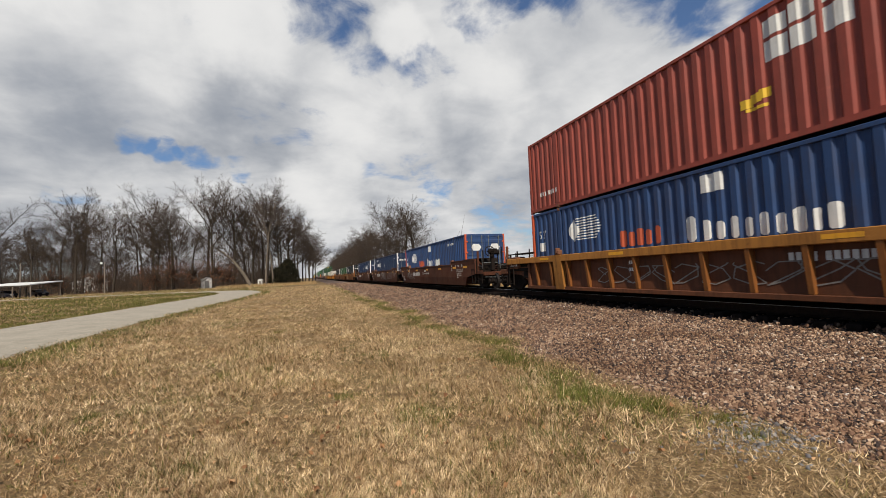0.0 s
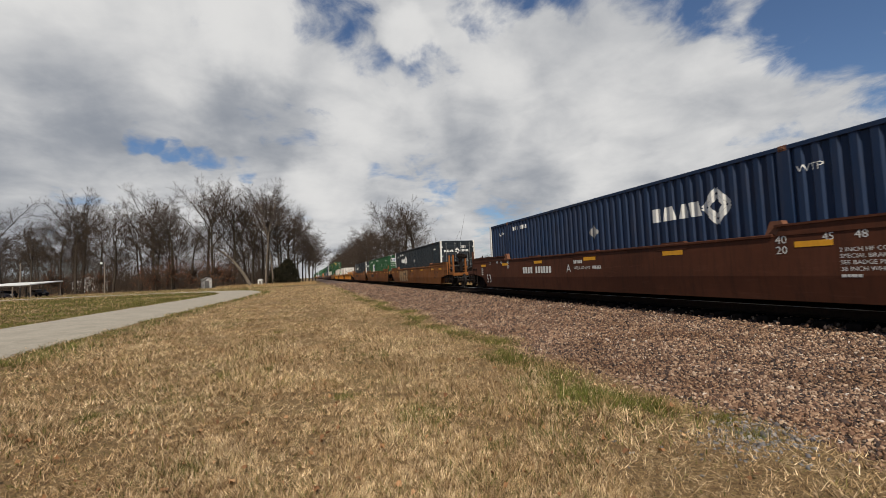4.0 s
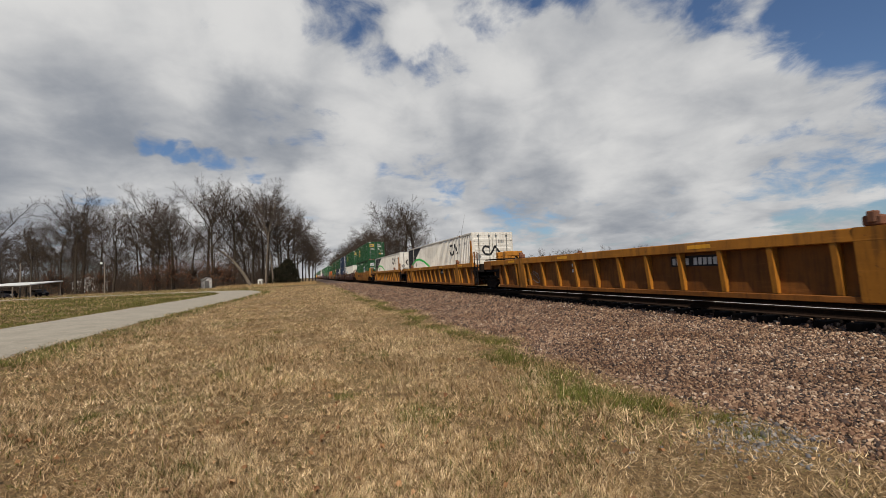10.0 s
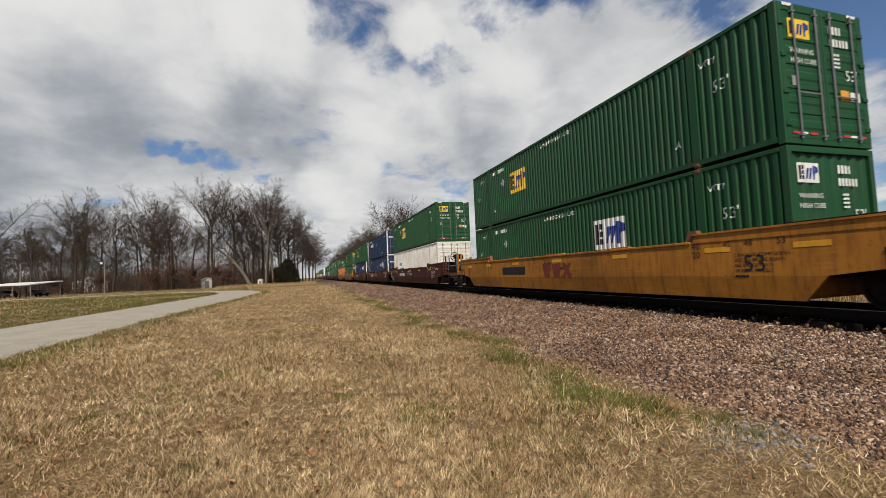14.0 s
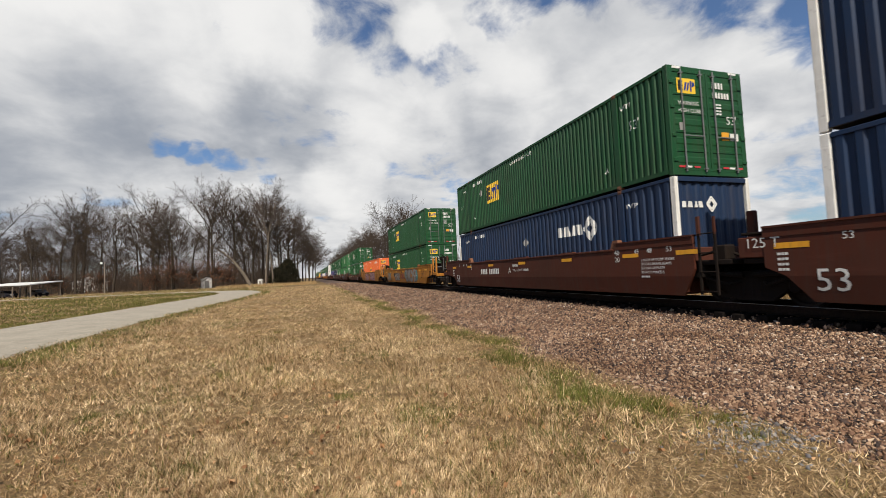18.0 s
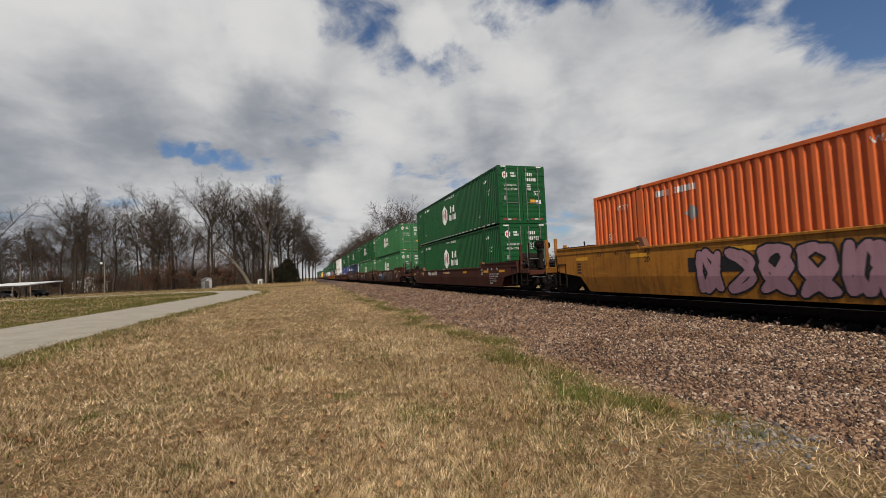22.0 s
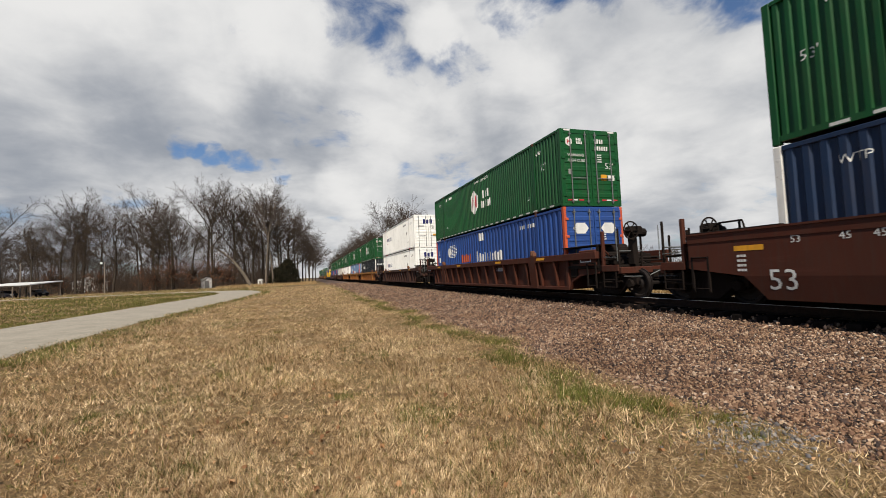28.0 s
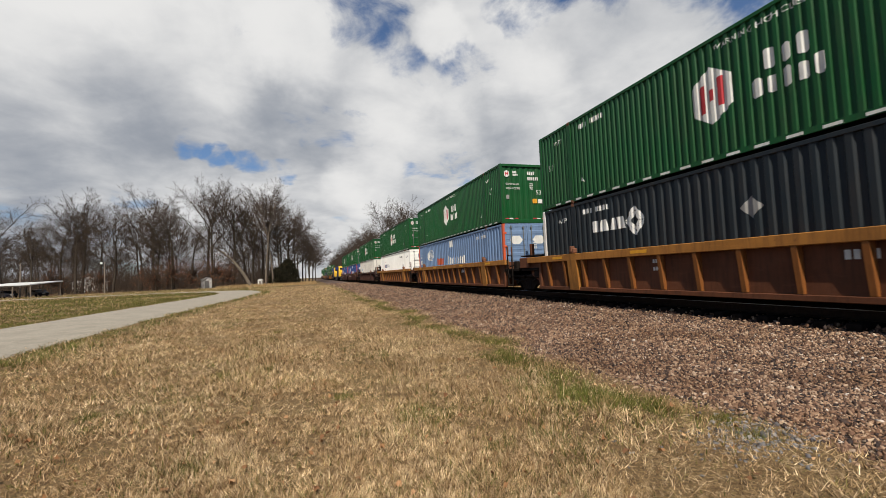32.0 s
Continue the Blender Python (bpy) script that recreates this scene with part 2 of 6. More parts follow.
STRAW = blade_material("straw_blades", [(0.0, (0.085, 0.048, 0.024)), (0.25, (0.25, 0.162, 0.078)), (0.6, (0.48, 0.338, 0.182)), (1.0, (0.80, 0.63, 0.40))], 1.0)
LEAFG = blade_material("green_blades", [(0.0, (0.055, 0.062, 0.013)), (0.5, (0.098, 0.112, 0.021)), (1.0, (0.21, 0.185, 0.055))], 0.6)
STONES = blade_material("ballast_stones", [(0.0, (0.028, 0.022, 0.021)), (0.16, (0.062, 0.044, 0.037)), (0.32, (0.118, 0.067, 0.044)), (0.5, (0.178, 0.105, 0.068)), (0.7, (0.250, 0.156, 0.099)), (0.9, (0.350, 0.238, 0.155)), (0.985, (0.45, 0.35, 0.25)), (1.0, (0.60, 0.53, 0.46))])
DEADLEAF = blade_material("fallen_oak_leaves", [(0.0, (0.16, 0.075, 0.035)), (0.5, (0.32, 0.165, 0.075)), (1.0, (0.50, 0.31, 0.16))])
OAKLEAF = blade_material("clinging_oak_leaves", [(0.0, (0.075, 0.028, 0.014)), (0.5, (0.15, 0.060, 0.028)), (1.0, (0.25, 0.115, 0.055))])
CEDARLEAF = blade_material("cedar_sprays", [(0.0, (0.008, 0.009, 0.005)), (0.6, (0.022, 0.021, 0.010)), (1.0, (0.048, 0.038, 0.019))])
TALL = blade_material("tall_dry_grass", [(0.0, (0.20, 0.12, 0.05)), (0.5, (0.34, 0.23, 0.105)), (1.0, (0.48, 0.35, 0.18))])


def plain_material(name, lo, hi, scale, rough=0.9, bump=0.5, dist=0.01, stretch=(1, 1, 1), spec=0.3):
    m, nt, b = nodes_of(name)
    co = mapped(nt, stretch)
    a, f = tex_noise(nt, co, scale, 6, 0.65), tex_noise(nt, co, scale * 0.08, 4, 0.6)
    c = ramp(nt, a, [(0.3, lo), (0.7, hi)])
    c = mixed(nt, ramp(nt, f, [(0.4, (0,) * 3), (0.7, (0.45,) * 3)]), c, tuple(x * 0.7 for x in lo))
    nt.links.new(c, b.inputs["Base Color"])
    b.inputs["Roughness"].default_value = rough
    b.inputs["Specular IOR Level"].default_value = spec
    bumped(nt, b, a, bump, dist)
    return m


TURF = ground_material()
ROADM = plain_material("old_asphalt", (0.240, 0.208, 0.155), (0.375, 0.330, 0.255), 14, 0.9, 0.4, 0.006)
BALLASTM = plain_material("ballast_bed", (0.040, 0.026, 0.021), (0.150, 0.097, 0.072), 24, 0.95, 1.0, 0.04)
BARK = plain_material("grey_bark", (0.024, 0.017, 0.011), (0.080, 0.060, 0.042), 7, 0.95, 0.8, 0.03, (1, 1, 0.15))
TWIG = plain_material("bare_twigs", (0.043, 0.029, 0.019), (0.090, 0.062, 0.042), 3, 0.95, 0.2)
PALEBARK = plain_material("pale_sycamore_bark", (0.095, 0.072, 0.050), (0.185, 0.145, 0.105), 3, 0.9, 0.4, 0.02, (1, 1, 0.3))
# tie and rail colours are darkened to carry the shade beneath the train
TIEM = plain_material("shaded_creosoted_tie", (0.006, 0.005, 0.004), (0.016, 0.012, 0.010), 9, 0.9, 0.6, 0.01, spec=0.05)
RAILM = plain_material("shaded_rusty_rail", (0.018, 0.011, 0.008), (0.040, 0.024, 0.016), 20, 0.8, 0.3, 0.003, spec=0.08)
RAILTOP = plain_material("polished_rail_head", (0.45, 0.44, 0.43), (0.60, 0.59, 0.58), 30, 0.25, 0.05, 0.001)
TINROOF = plain_material("weathered_tin_roof", (0.55, 0.54, 0.50), (0.70, 0.69, 0.66), 3, 0.6, 0.2, 0.01, (1, 6, 1))
WOODM = plain_material("grey_timber", (0.16, 0.125, 0.095), (0.30, 0.245, 0.19), 6, 0.9, 0.5, 0.01, (1, 1, 0.2))
DARKCAR = plain_material("dark_car_paint", (0.012, 0.013, 0.018), (0.030, 0.031, 0.040), 2, 0.3, 0.0)
GLASSD = plain_material("dark_window_glass", (0.010, 0.012, 0.014), (0.02, 0.022, 0.025), 1, 0.08, 0.0)


# ---- mesh helpers ----
class Geo:
    """Collects vertices and faces of one mesh."""

    def __init__(self):
        self.v, self.f = [], []

    def add(self, verts, faces):
        o = len(self.v)
        self.v += [tuple(p) for p in verts]
        self.f += [tuple(i + o for i in f) for f in faces]
        return self

    def box(self, x0, x1, y0, y1, z0, z1, c=0.0):
        """A box, with its edges chamfered by c."""
        if c <= 0:
            v = [(x, y, z) for z in (z0, z1) for y in (y0, y1) for x in (x0, x1)]
            return self.add(v, [(0, 2, 3, 1), (4, 5, 7, 6), (0, 1, 5, 4), (2, 6, 7, 3), (0, 4, 6, 2), (1, 3, 7, 5)])
        bm = bmesh.new()
        bmesh.ops.create_cube(bm, size=1, matrix=Matrix.LocRotScale(((x0 + x1) / 2, (y0 + y1) / 2, (z0 + z1) / 2), None, (x1 - x0, y1 - y0, z1 - z0)))
        bmesh.ops.bevel(bm, geom=bm.edges[:], offset=c, segments=1, affect="EDGES")
        bm.verts.index_update()
        self.add([p.co[:] for p in bm.verts], [[q.index for q in f.verts] for f in bm.faces])
        bm.free()
        return self

    def prism(self, poly, axis, a, b):
        """A polygon in the plane across axis ('x': points are y, z; 'y': x, z; 'z': x, y), drawn out from a to b."""
        def at(p, w):
            return (w, p[0], p[1]) if axis == "x" else (p[0], w, p[1]) if axis == "y" else (p[0], p[1], w)
        n = len(poly)
        v = [at(p, a) for p in poly] + [at(p, b) for p in poly]
        f = [tuple(range(n))[::-1], tuple(range(n, 2 * n))] + [(i, (i + 1) % n, n + (i + 1) % n, n + i) for i in range(n)]
        return self.add(v, f)

    def tube(self, p, q, r, r2=None, n=8):
        p, q = Vector(p), Vector(q)
        d = (q - p).normalized()
        a = d.orthogonal().normalized()
        b = d.cross(a)
        v = []
        for o, rr in ((p, r), (q, r if r2 is None else r2)):
            v += [o + (a * math.cos(2 * math.pi * i / n) + b * math.sin(2 * math.pi * i / n)) * rr for i in range(n)]
        return self.add(v, [tuple(range(n))[::-1], tuple(range(n, 2 * n))] + [(i, (i + 1) % n, n + (i + 1) % n, n + i) for i in range(n)])

    def pipe(self, pts, r, n=6):
        for p, q in zip(pts, pts[1:]):
            self.tube(p, q, r, n=n)
        return self

    def turned(self, prof, axis, at, n=20):
        """A profile of (along, radius) turned round an axis through the point at."""
        v, m = [], len(prof)
        for i in range(n):
            c, s = math.cos(2 * math.pi * i / n), math.sin(2 * math.pi * i / n)
            for w, r in prof:
                p = (w, r * c, r * s) if axis == "x" else (r * c, w, r * s) if axis == "y" else (r * c, r * s, w)
                v.append((p[0] + at[0], p[1] + at[1], p[2] + at[2]))
        f = [(i * m + j, i * m + j + 1, ((i + 1) % n) * m + j + 1, ((i + 1) % n) * m + j) for i in range(n) for j in range(m - 1)]
        return self.add(v, f)

    def mesh(self, name, mat):
        me = bpy.data.meshes.new(name)
        me.from_pydata(self.v, [], self.f)
        bm = bmesh.new()
        bm.from_mesh(me)
        bmesh.ops.recalc_face_normals(bm, faces=bm.faces[:])
        bm.to_mesh(me)
        bm.free()
        me.materials.append(mat)
        return me


def part(name, geo, mat, parent, label=""):
    """Links geometry as one mesh object under a thing or a part."""
    ob = new(name, geo if isinstance(geo, bpy.types.Mesh) else geo.mesh(name, mat))
    ob.parent = parent
    if label:
        tagged(ob, label)
    return ob


def np_mesh(name, verts, faces, mat, smooth=False):
    """A mesh from arrays: verts n x 3, faces m x k."""
    me = bpy.data.meshes.new(name)
    faces = np.asarray(faces, dtype=np.int32)
    m, k = faces.shape
    me.vertices.add(len(verts))
    me.vertices.foreach_set("co", np.asarray(verts, dtype=np.float32).ravel())
    me.loops.add(m * k)
    me.loops.foreach_set("vertex_index", faces.ravel())
    me.polygons.add(m)
    me.polygons.foreach_set("loop_start", np.arange(0, m * k, k, dtype=np.int32))
    me.update(calc_edges=True)
    if smooth:
        me.polygons.foreach_set("use_smooth", np.ones(m, dtype=bool))
    me.validate()
    me.materials.append(mat)
    return me


def tubes(p0, p1, r0, r1, n=3):
    """Many tapered tubes at once."""
    p0, p1, r0, r1 = (np.asarray(a, dtype=float) for a in (p0, p1, r0, r1))
    d = p1 - p0
    d /= np.maximum(np.linalg.norm(d, axis=1, keepdims=True), 1e-9)
    ref = np.where(np.abs(d[:, 2:3]) > 0.9, np.array([[1.0, 0, 0]]), np.array([[0, 0, 1.0]]))
    a = np.cross(d, ref)
    a /= np.linalg.norm(a, axis=1, keepdims=True)
    b = np.cross(d, a)
    ang = np.arange(n) * 2 * np.pi / n
    ring = np.cos(ang)[None, :, None] * a[:, None, :] + np.sin(ang)[None, :, None] * b[:, None, :]
    v = np.concatenate([p0[:, None] + ring * r0[:, None, None], p1[:, None] + ring * r1[:, None, None]], axis=1)
    i = np.arange(n)
    q = np.stack([i, (i + 1) % n, n + (i + 1) % n, n + i], axis=1)
    f = (q[None] + (np.arange(len(p0)) * 2 * n)[:, None, None]).reshape(-1, 4)
    return v.reshape(-1, 3), f


LETTERS = {}


def letters(text, height):
    """Triangles (u, v) of a text of that capital height, starting at u = 0."""
    if text not in LETTERS:
        cu = bpy.data.curves.new("lettering", "FONT")
        cu.body, cu.size, cu.resolution_u = text, 1.0, 2
        ob = bpy.data.objects.new("lettering", cu)
        scene.collection.objects.link(ob)
        me = bpy.data.meshes.new_from_object(ob.evaluated_get(bpy.context.evaluated_depsgraph_get()))
        me.calc_loop_triangles()
        LETTERS[text] = [[me.vertices[i].co.xy[:] for i in t.vertices] for t in me.loop_triangles]
        bpy.data.objects.remove(ob)
        bpy.data.curves.remove(cu)
        bpy.data.meshes.remove(me)
    k = height / 0.69
    return [[(u * k, v * k) for u, v in t] for t in LETTERS[text]]


def word(widths, h, gap=0.22):
    """Plain blocks, as long as letters, side by side."""
    out, u = [], 0.0
    for w in widths:
        out.append([(u, 0), (u + w * h, 0), (u + w * h, h), (u, h)])
        u += (w + gap) * h
    return out


def blocks(widths, h, gap=0.2):
    """Plain slim blocks with cut corners, side by side, where a name is painted."""
    out, u = [], 0.0
    for i, w in enumerate(widths):
        a, b, t = u + 0.10 * w * h, u + 0.90 * w * h, h * (1.0 if i % 2 == 0 else 0.86)
        c = 0.22 * (b - a)
        out.append([(a + c, 0), (b - c, 0), (b, c), (b, t - c), (b - c, t), (a + c, t), (a, t - c), (a, c)])
        u += (w + gap) * h
    return out


def moved(polys, u, v, k=1.0):
    return [[(a * k + u, b * k + v) for a, b in p] for p in polys]


def rect(u0, v0, u1, v1):
    return [(u0, v0), (u1, v0), (u1, v1), (u0, v1)]


def band(pts, w):
    """Quads along a line, w wide."""
    out = []
    for (a, b), (c, d) in zip(pts, pts[1:]):
        l = math.hypot(c - a, d - b) or 1
        nx, ny = -(d - b) / l * w / 2, (c - a) / l * w / 2
        out.append([(a - nx, b - ny), (c - nx, d - ny), (c + nx, d + ny), (a + nx, b + ny)])
    return out


def clip_u(poly, lo, hi):
    for edge, sign in ((lo, 1), (hi, -1)):
        out = []
        for p, q in zip(poly, poly[1:] + poly[:1]):
            a, b = sign * (p[0] - edge), sign * (q[0] - edge)
            if a >= 0:
                out.append(p)
            if a * b < 0:
                k = a / (a - b)
                out.append((edge, p[1] + (q[1] - p[1]) * k))
        poly = out
        if len(poly) < 3:
            return []
    return poly


# ---- shipping containers ----
LONG, WIDE, HIGH = 16.154, 2.591, 2.896
POSTS = (2.0, 14.154)


def corrugation(pitch):
    """Break points (y, depth) of a corrugated side between its posts; depth 0 is the outer face."""
    pts = []
    for a, b in ((0.14, POSTS[0] - 0.12), (POSTS[0] + 0.12, POSTS[1] - 0.12), (POSTS[1] + 0.12, LONG - 0.14)):
        n = max(1, round((b - a) / pitch))
        p = (b - a) / n
        for i in range(n):
            y = a + i * p
            pts += [(y, 0.045), (y + 0.20 * p, 0.045), (y + 0.32 * p, 0.0), (y + 0.70 * p, 0.0), (y + 0.82 * p, 0.045)]
        pts.append((b, 0.045))
        pts.append((b + 0.0005, 0.0))
        if b < LONG - 1:
            pts.append((b + 0.2395, 0.0))
    return pts


CORR = {p: corrugation(p) for p in (0.205, 0.28, 0.36)}


def side_geo(pitch):
    g = Geo()
    pts = CORR[pitch]
    z0, z1 = 0.17, HIGH - 0.10
    v, f = [], []
    for y, d in pts:
        x = -WIDE / 2 + 0.012 + d
        v += [(x, y, z0), (x, y, z1), (x + 0.004, y, z0), (x + 0.004, y, z1)]
    for i in range(len(pts) - 1):
        a, b = 4 * i, 4 * i + 4
        f += [(a, b, b + 1, a + 1), (a + 2, a + 3, b + 3, b + 2), (a + 1, b + 1, b + 3, a + 3), (a, a + 2, b + 2, b)]
    return g.add(v, f)


def side_decal(polys, y0, z0, pitch, k=0):
    """Paint on the side that faces the camera's way: u runs towards smaller y, v up."""
    g = Geo()
    pts = CORR[pitch]
    for poly in polys:
        poly = [(y0 - u, z0 + v) for u, v in poly]
        lo, hi = min(p[0] for p in poly), max(p[0] for p in poly)
        for (ya, da), (yb, db) in zip(pts, pts[1:]):
            if yb <= lo or ya >= hi or yb - ya < 0.001:
                continue
            c = clip_u(poly, ya, yb)
            if c:
                if min(abs(ya - q) + abs(yb - q) for q in POSTS) < 0.26:
                    g.add([(-WIDE / 2 - 0.004 - 0.002 * k, y, z) for y, z in c], [tuple(range(len(c)))])
                    continue
                g.add([(-WIDE / 2 + 0.012 + da + (db - da) * (y - ya) / (yb - ya) - 0.004 - 0.002 * k, y, z) for y, z in c], [tuple(range(len(c)))])
    return g


def end_decal(polys, x0, z0, y=-0.004):
    g = Geo()
    for poly in polys:
        g.add([(x0 + u, y, z0 + v) for u, v in poly], [tuple(range(len(poly)))])
    return g


HEX = [(math.sin(radians(60 * i)) * 0.58, math.cos(radians(60 * i)) * 0.68) for i in range(6)]
SHARED = {}


def shared(key, make):
    if key not in SHARED:
        SHARED[key] = make()
    return SHARED[key]


def container(spec):
    """A 16 m container with doors or a plain wall at its leading end. Origin: the foot of the leading end's middle."""
    col, label, end, post, pitch = spec["mat"], spec["label"], spec.get("end", "doors"), spec.get("post"), spec.get("pitch", 0.28)
    post, cast = post or col, spec.get("cast", RUSTY)
    top = new("shipping_container")
    tagged(top, label, "container", "containers on the train")
    w = WIDE / 2
    me = shared(("side", col.name, pitch), lambda: side_geo(pitch).mesh("side_panel", col))
    part("side_panel", me, col, top)
    far = part("side_panel", me, col, top)
    far.matrix_basis = pose(0, LONG, 0, 0, 0, 180)
    part("roof", shared(("roof", col.name), lambda: roof_geo().mesh("roof", col)), col, top)
    part("floor", shared(("floor",), lambda: Geo().box(-w + 0.05, w - 0.05, 0.1, LONG - 0.1, 0.06, 0.16).mesh("floor", GEAR)), GEAR, top)
    for sx in (-1, 1):
        a, b = sorted((sx * w, sx * (w - 0.07)))
        part("top_rail", shared(("trail", col.name, sx), lambda: Geo().box(a, b, 0.16, LONG - 0.16, HIGH - 0.10, HIGH - 0.005, 0.012).mesh("top_rail", col)), col, top)
        part("bottom_rail", shared(("brail", col.name, sx), lambda: Geo().prism([(a, 0.055), (b, 0.055), (b, 0.17), (a, 0.17)], "y", 0.16, LONG - 0.16).mesh("bottom_rail", col)), col, top)
        for y, m in ((0.0, post), (LONG - 0.15, post)):
            part("corner_post", shared(("post", m.name, sx, y), lambda: Geo().box(a - (0.05 if sx > 0 else 0), b + (0.05 if sx < 0 else 0), y, y + 0.15, 0.0, HIGH, 0.012).mesh("corner_post", m)), m, top)
        for y in POSTS:
            part("lifting_post", shared(("lpost", col.name, sx, y), lambda: Geo().box(a, b, y - 0.118, y + 0.118, 0.17, HIGH - 0.1, 0.01).mesh("lifting_post", col)), col, top)
            for z in (0.0, HIGH - 0.115):
                part("corner_casting", shared(("cast", cast.name, sx, y, z), lambda: casting(sx * (w - 0.075), y, z).mesh("corner_casting", cast)), cast, top)
    part("sill", shared(("sill", post.name), lambda: Geo().box(-w + 0.12, w - 0.12, 0.0, 0.12, 0.0, 0.17, 0.01).mesh("sill", post)), post, top)
    part("header", shared(("header", col.name), lambda: Geo().box(-w + 0.12, w - 0.12, 0.0, 0.12, HIGH - 0.13, HIGH, 0.01).mesh("header", col)), col, top)
    part("end_wall", shared(("back", col.name), lambda: end_wall(LONG - 0.06, 1).mesh("end_wall", col)), col, top)
    if end == "doors":
        for sx in (-1, 1):
            d = part("door", shared(("door", col.name, sx), lambda: door_geo(sx).mesh("door", spec.get("door", col))), col, top)
            for x in (0.22, 0.88):
                part("lock_rod", shared(("rod", sx, x), lambda: Geo().tube((sx * x, -0.035, 0.1), (sx * x, -0.035, HIGH - 0.08), 0.021, n=8).box(sx * x - 0.05, sx * x + 0.05, -0.06, 0.0, 0.16, 0.2).box(sx * x - 0.05, sx * x + 0.05, -0.06, 0.0, HIGH - 0.22, HIGH - 0.18).mesh("lock_rod", ROD)), ROD, d)
            part("handle", shared(("handle", sx), lambda: Geo().box(sx * 0.55 - 0.34, sx * 0.55 + 0.34, -0.05, -0.03, 1.02, 1.06, 0.008).mesh("handle", ROD)), ROD, d)
            for z in (0.35, 1.0, 1.75, 2.4):
                part("hinge", shared(("hinge", post.name, sx, z), lambda: Geo().box(sx * 1.19 - 0.07, sx * 1.19 + 0.07, -0.03, 0.0, z, z + 0.09, 0.008).mesh("hinge", post)), post, d)
    else:
        part("end_wall", shared(("front", col.name), lambda: end_wall(0.055, -1).mesh("end_wall", spec.get("door", col))), col, top)
    for k, (name, mat, polys, y0, z0) in enumerate(spec.get("side", ())):
        part(name, side_decal(polys, y0, z0, pitch, min(k, 2)), mat, top)
    for k, (name, mat, polys, x0, z0) in enumerate(spec.get("front", ())):
        part(name, end_decal(polys, x0, z0, (-0.008 if end == "doors" else 0.048) - 0.002 * min(k, 2)), mat, top)
    for y in spec.get("dashes", ()):
        part("reflective_strip", shared(("dash", y), lambda: Geo().box(-w - 0.004, -w + 0.004, y, y + 0.3, 0.07, 0.13).mesh("reflective_strip", DWHITE)), DWHITE, top)
    return top


def roof_geo():
    g = Geo()
    n = 40
    for i in range(n):
        y = 0.14 + (LONG - 0.28) * i / n
        p = (LONG - 0.28) / n
        g.add([(-1.24, y, HIGH - 0.03), (1.24, y, HIGH - 0.03), (1.24, y + p * 0.5, HIGH - 0.012), (-1.24, y + p * 0.5, HIGH - 0.012),
               (1.24, y + p, HIGH - 0.03), (-1.24, y + p, HIGH - 0.03)], [(0, 1, 2, 3), (3, 2, 4, 5)])
    return g


def casting(x, y, z):
    g = Geo().box(x - 0.077, x + 0.077, y - 0.089, y + 0.089, z - 0.006, z + 0.118, 0.012)
    return g.box(x - 0.09, x + 0.09, y - 0.045, y + 0.045, z + 0.03, z + 0.085, 0.01)


def end_wall(y, s):
    g = Geo()
    v, f = [], []
    n = 8
    pts = []
    for i in range(n):
        x, p = -1.22 + 2.44 * i / n, 2.44 / n
        pts += [(x, 0.03), (x + 0.2 * p, 0.03), (x + 0.35 * p, 0), (x + 0.7 * p, 0), (x + 0.85 * p, 0.03)]
    pts.append((1.22, 0.03))
    for x, d in pts:
        v += [(x, y - s * d, 0.15), (x, y - s * d, HIGH - 0.12)]
    f = [(2 * i, 2 * i + 2, 2 * i + 3, 2 * i + 1) for i in range(len(pts) - 1)]
    g.add(v, f)
    return g.box(-1.22, 1.22, min(y - s * 0.045, y - s * 0.035), max(y - s * 0.045, y - s * 0.035), 0.15, HIGH - 0.12)


def door_geo(sx):
    """One door leaf with a rim and five pressed panels."""
    g = Geo()
    a, b = sorted((sx * 0.012, sx * 1.20))
    g.box(a, b, 0.012, 0.05, 0.12, HIGH - 0.10)
    g.box(a, a + 0.07, -0.004, 0.02, 0.12, HIGH - 0.10, 0.006).box(b - 0.07, b, -0.004, 0.02, 0.12, HIGH - 0.10, 0.006)
    zs = [0.12, 0.62, 1.12, 1.62, 2.12, HIGH - 0.17]
    for z in zs:
        g.box(a + 0.07, b - 0.07, -0.004, 0.018, z, z + 0.07, 0.006)
    for z0, z1 in zip(zs, zs[1:]):
        zm = (z0 + z1 + 0.07) / 2
        g.prism([(0.012, zm - 0.10), (-0.002, zm - 0.06), (-0.002, zm + 0.06), (0.012, zm + 0.10)], "x", a + 0.07, b - 0.07)
    return g


def T(text, h):
    return letters(text, h)


NUMBER = word([0.5, 0.5, 0.5, 0.5], 0.16) + moved(word([0.45] * 6, 0.16), 0.62, 0)
SMALLW = T("WARNING HIGH CUBE", 0.13)


def common(mat=DWHITE):
    """Marks that most of the containers carry on their sides."""
    return [("marking", mat, T("53'", 0.26), 1.5, 1.62), ("marking", mat, T("53'", 0.20), 15.55, 1.45), ("number_mark", mat, NUMBER, 13.6, 2.45),
            ("marking", mat, T("WTP", 0.14), 1.78, 2.3), ("marking", mat, T("WTP", 0.16), 15.1, 2.3), ("marking", mat, T("A", 0.2), 2.6, 0.62), ("marking", mat, T("A", 0.17), 13.6, 0.62)]


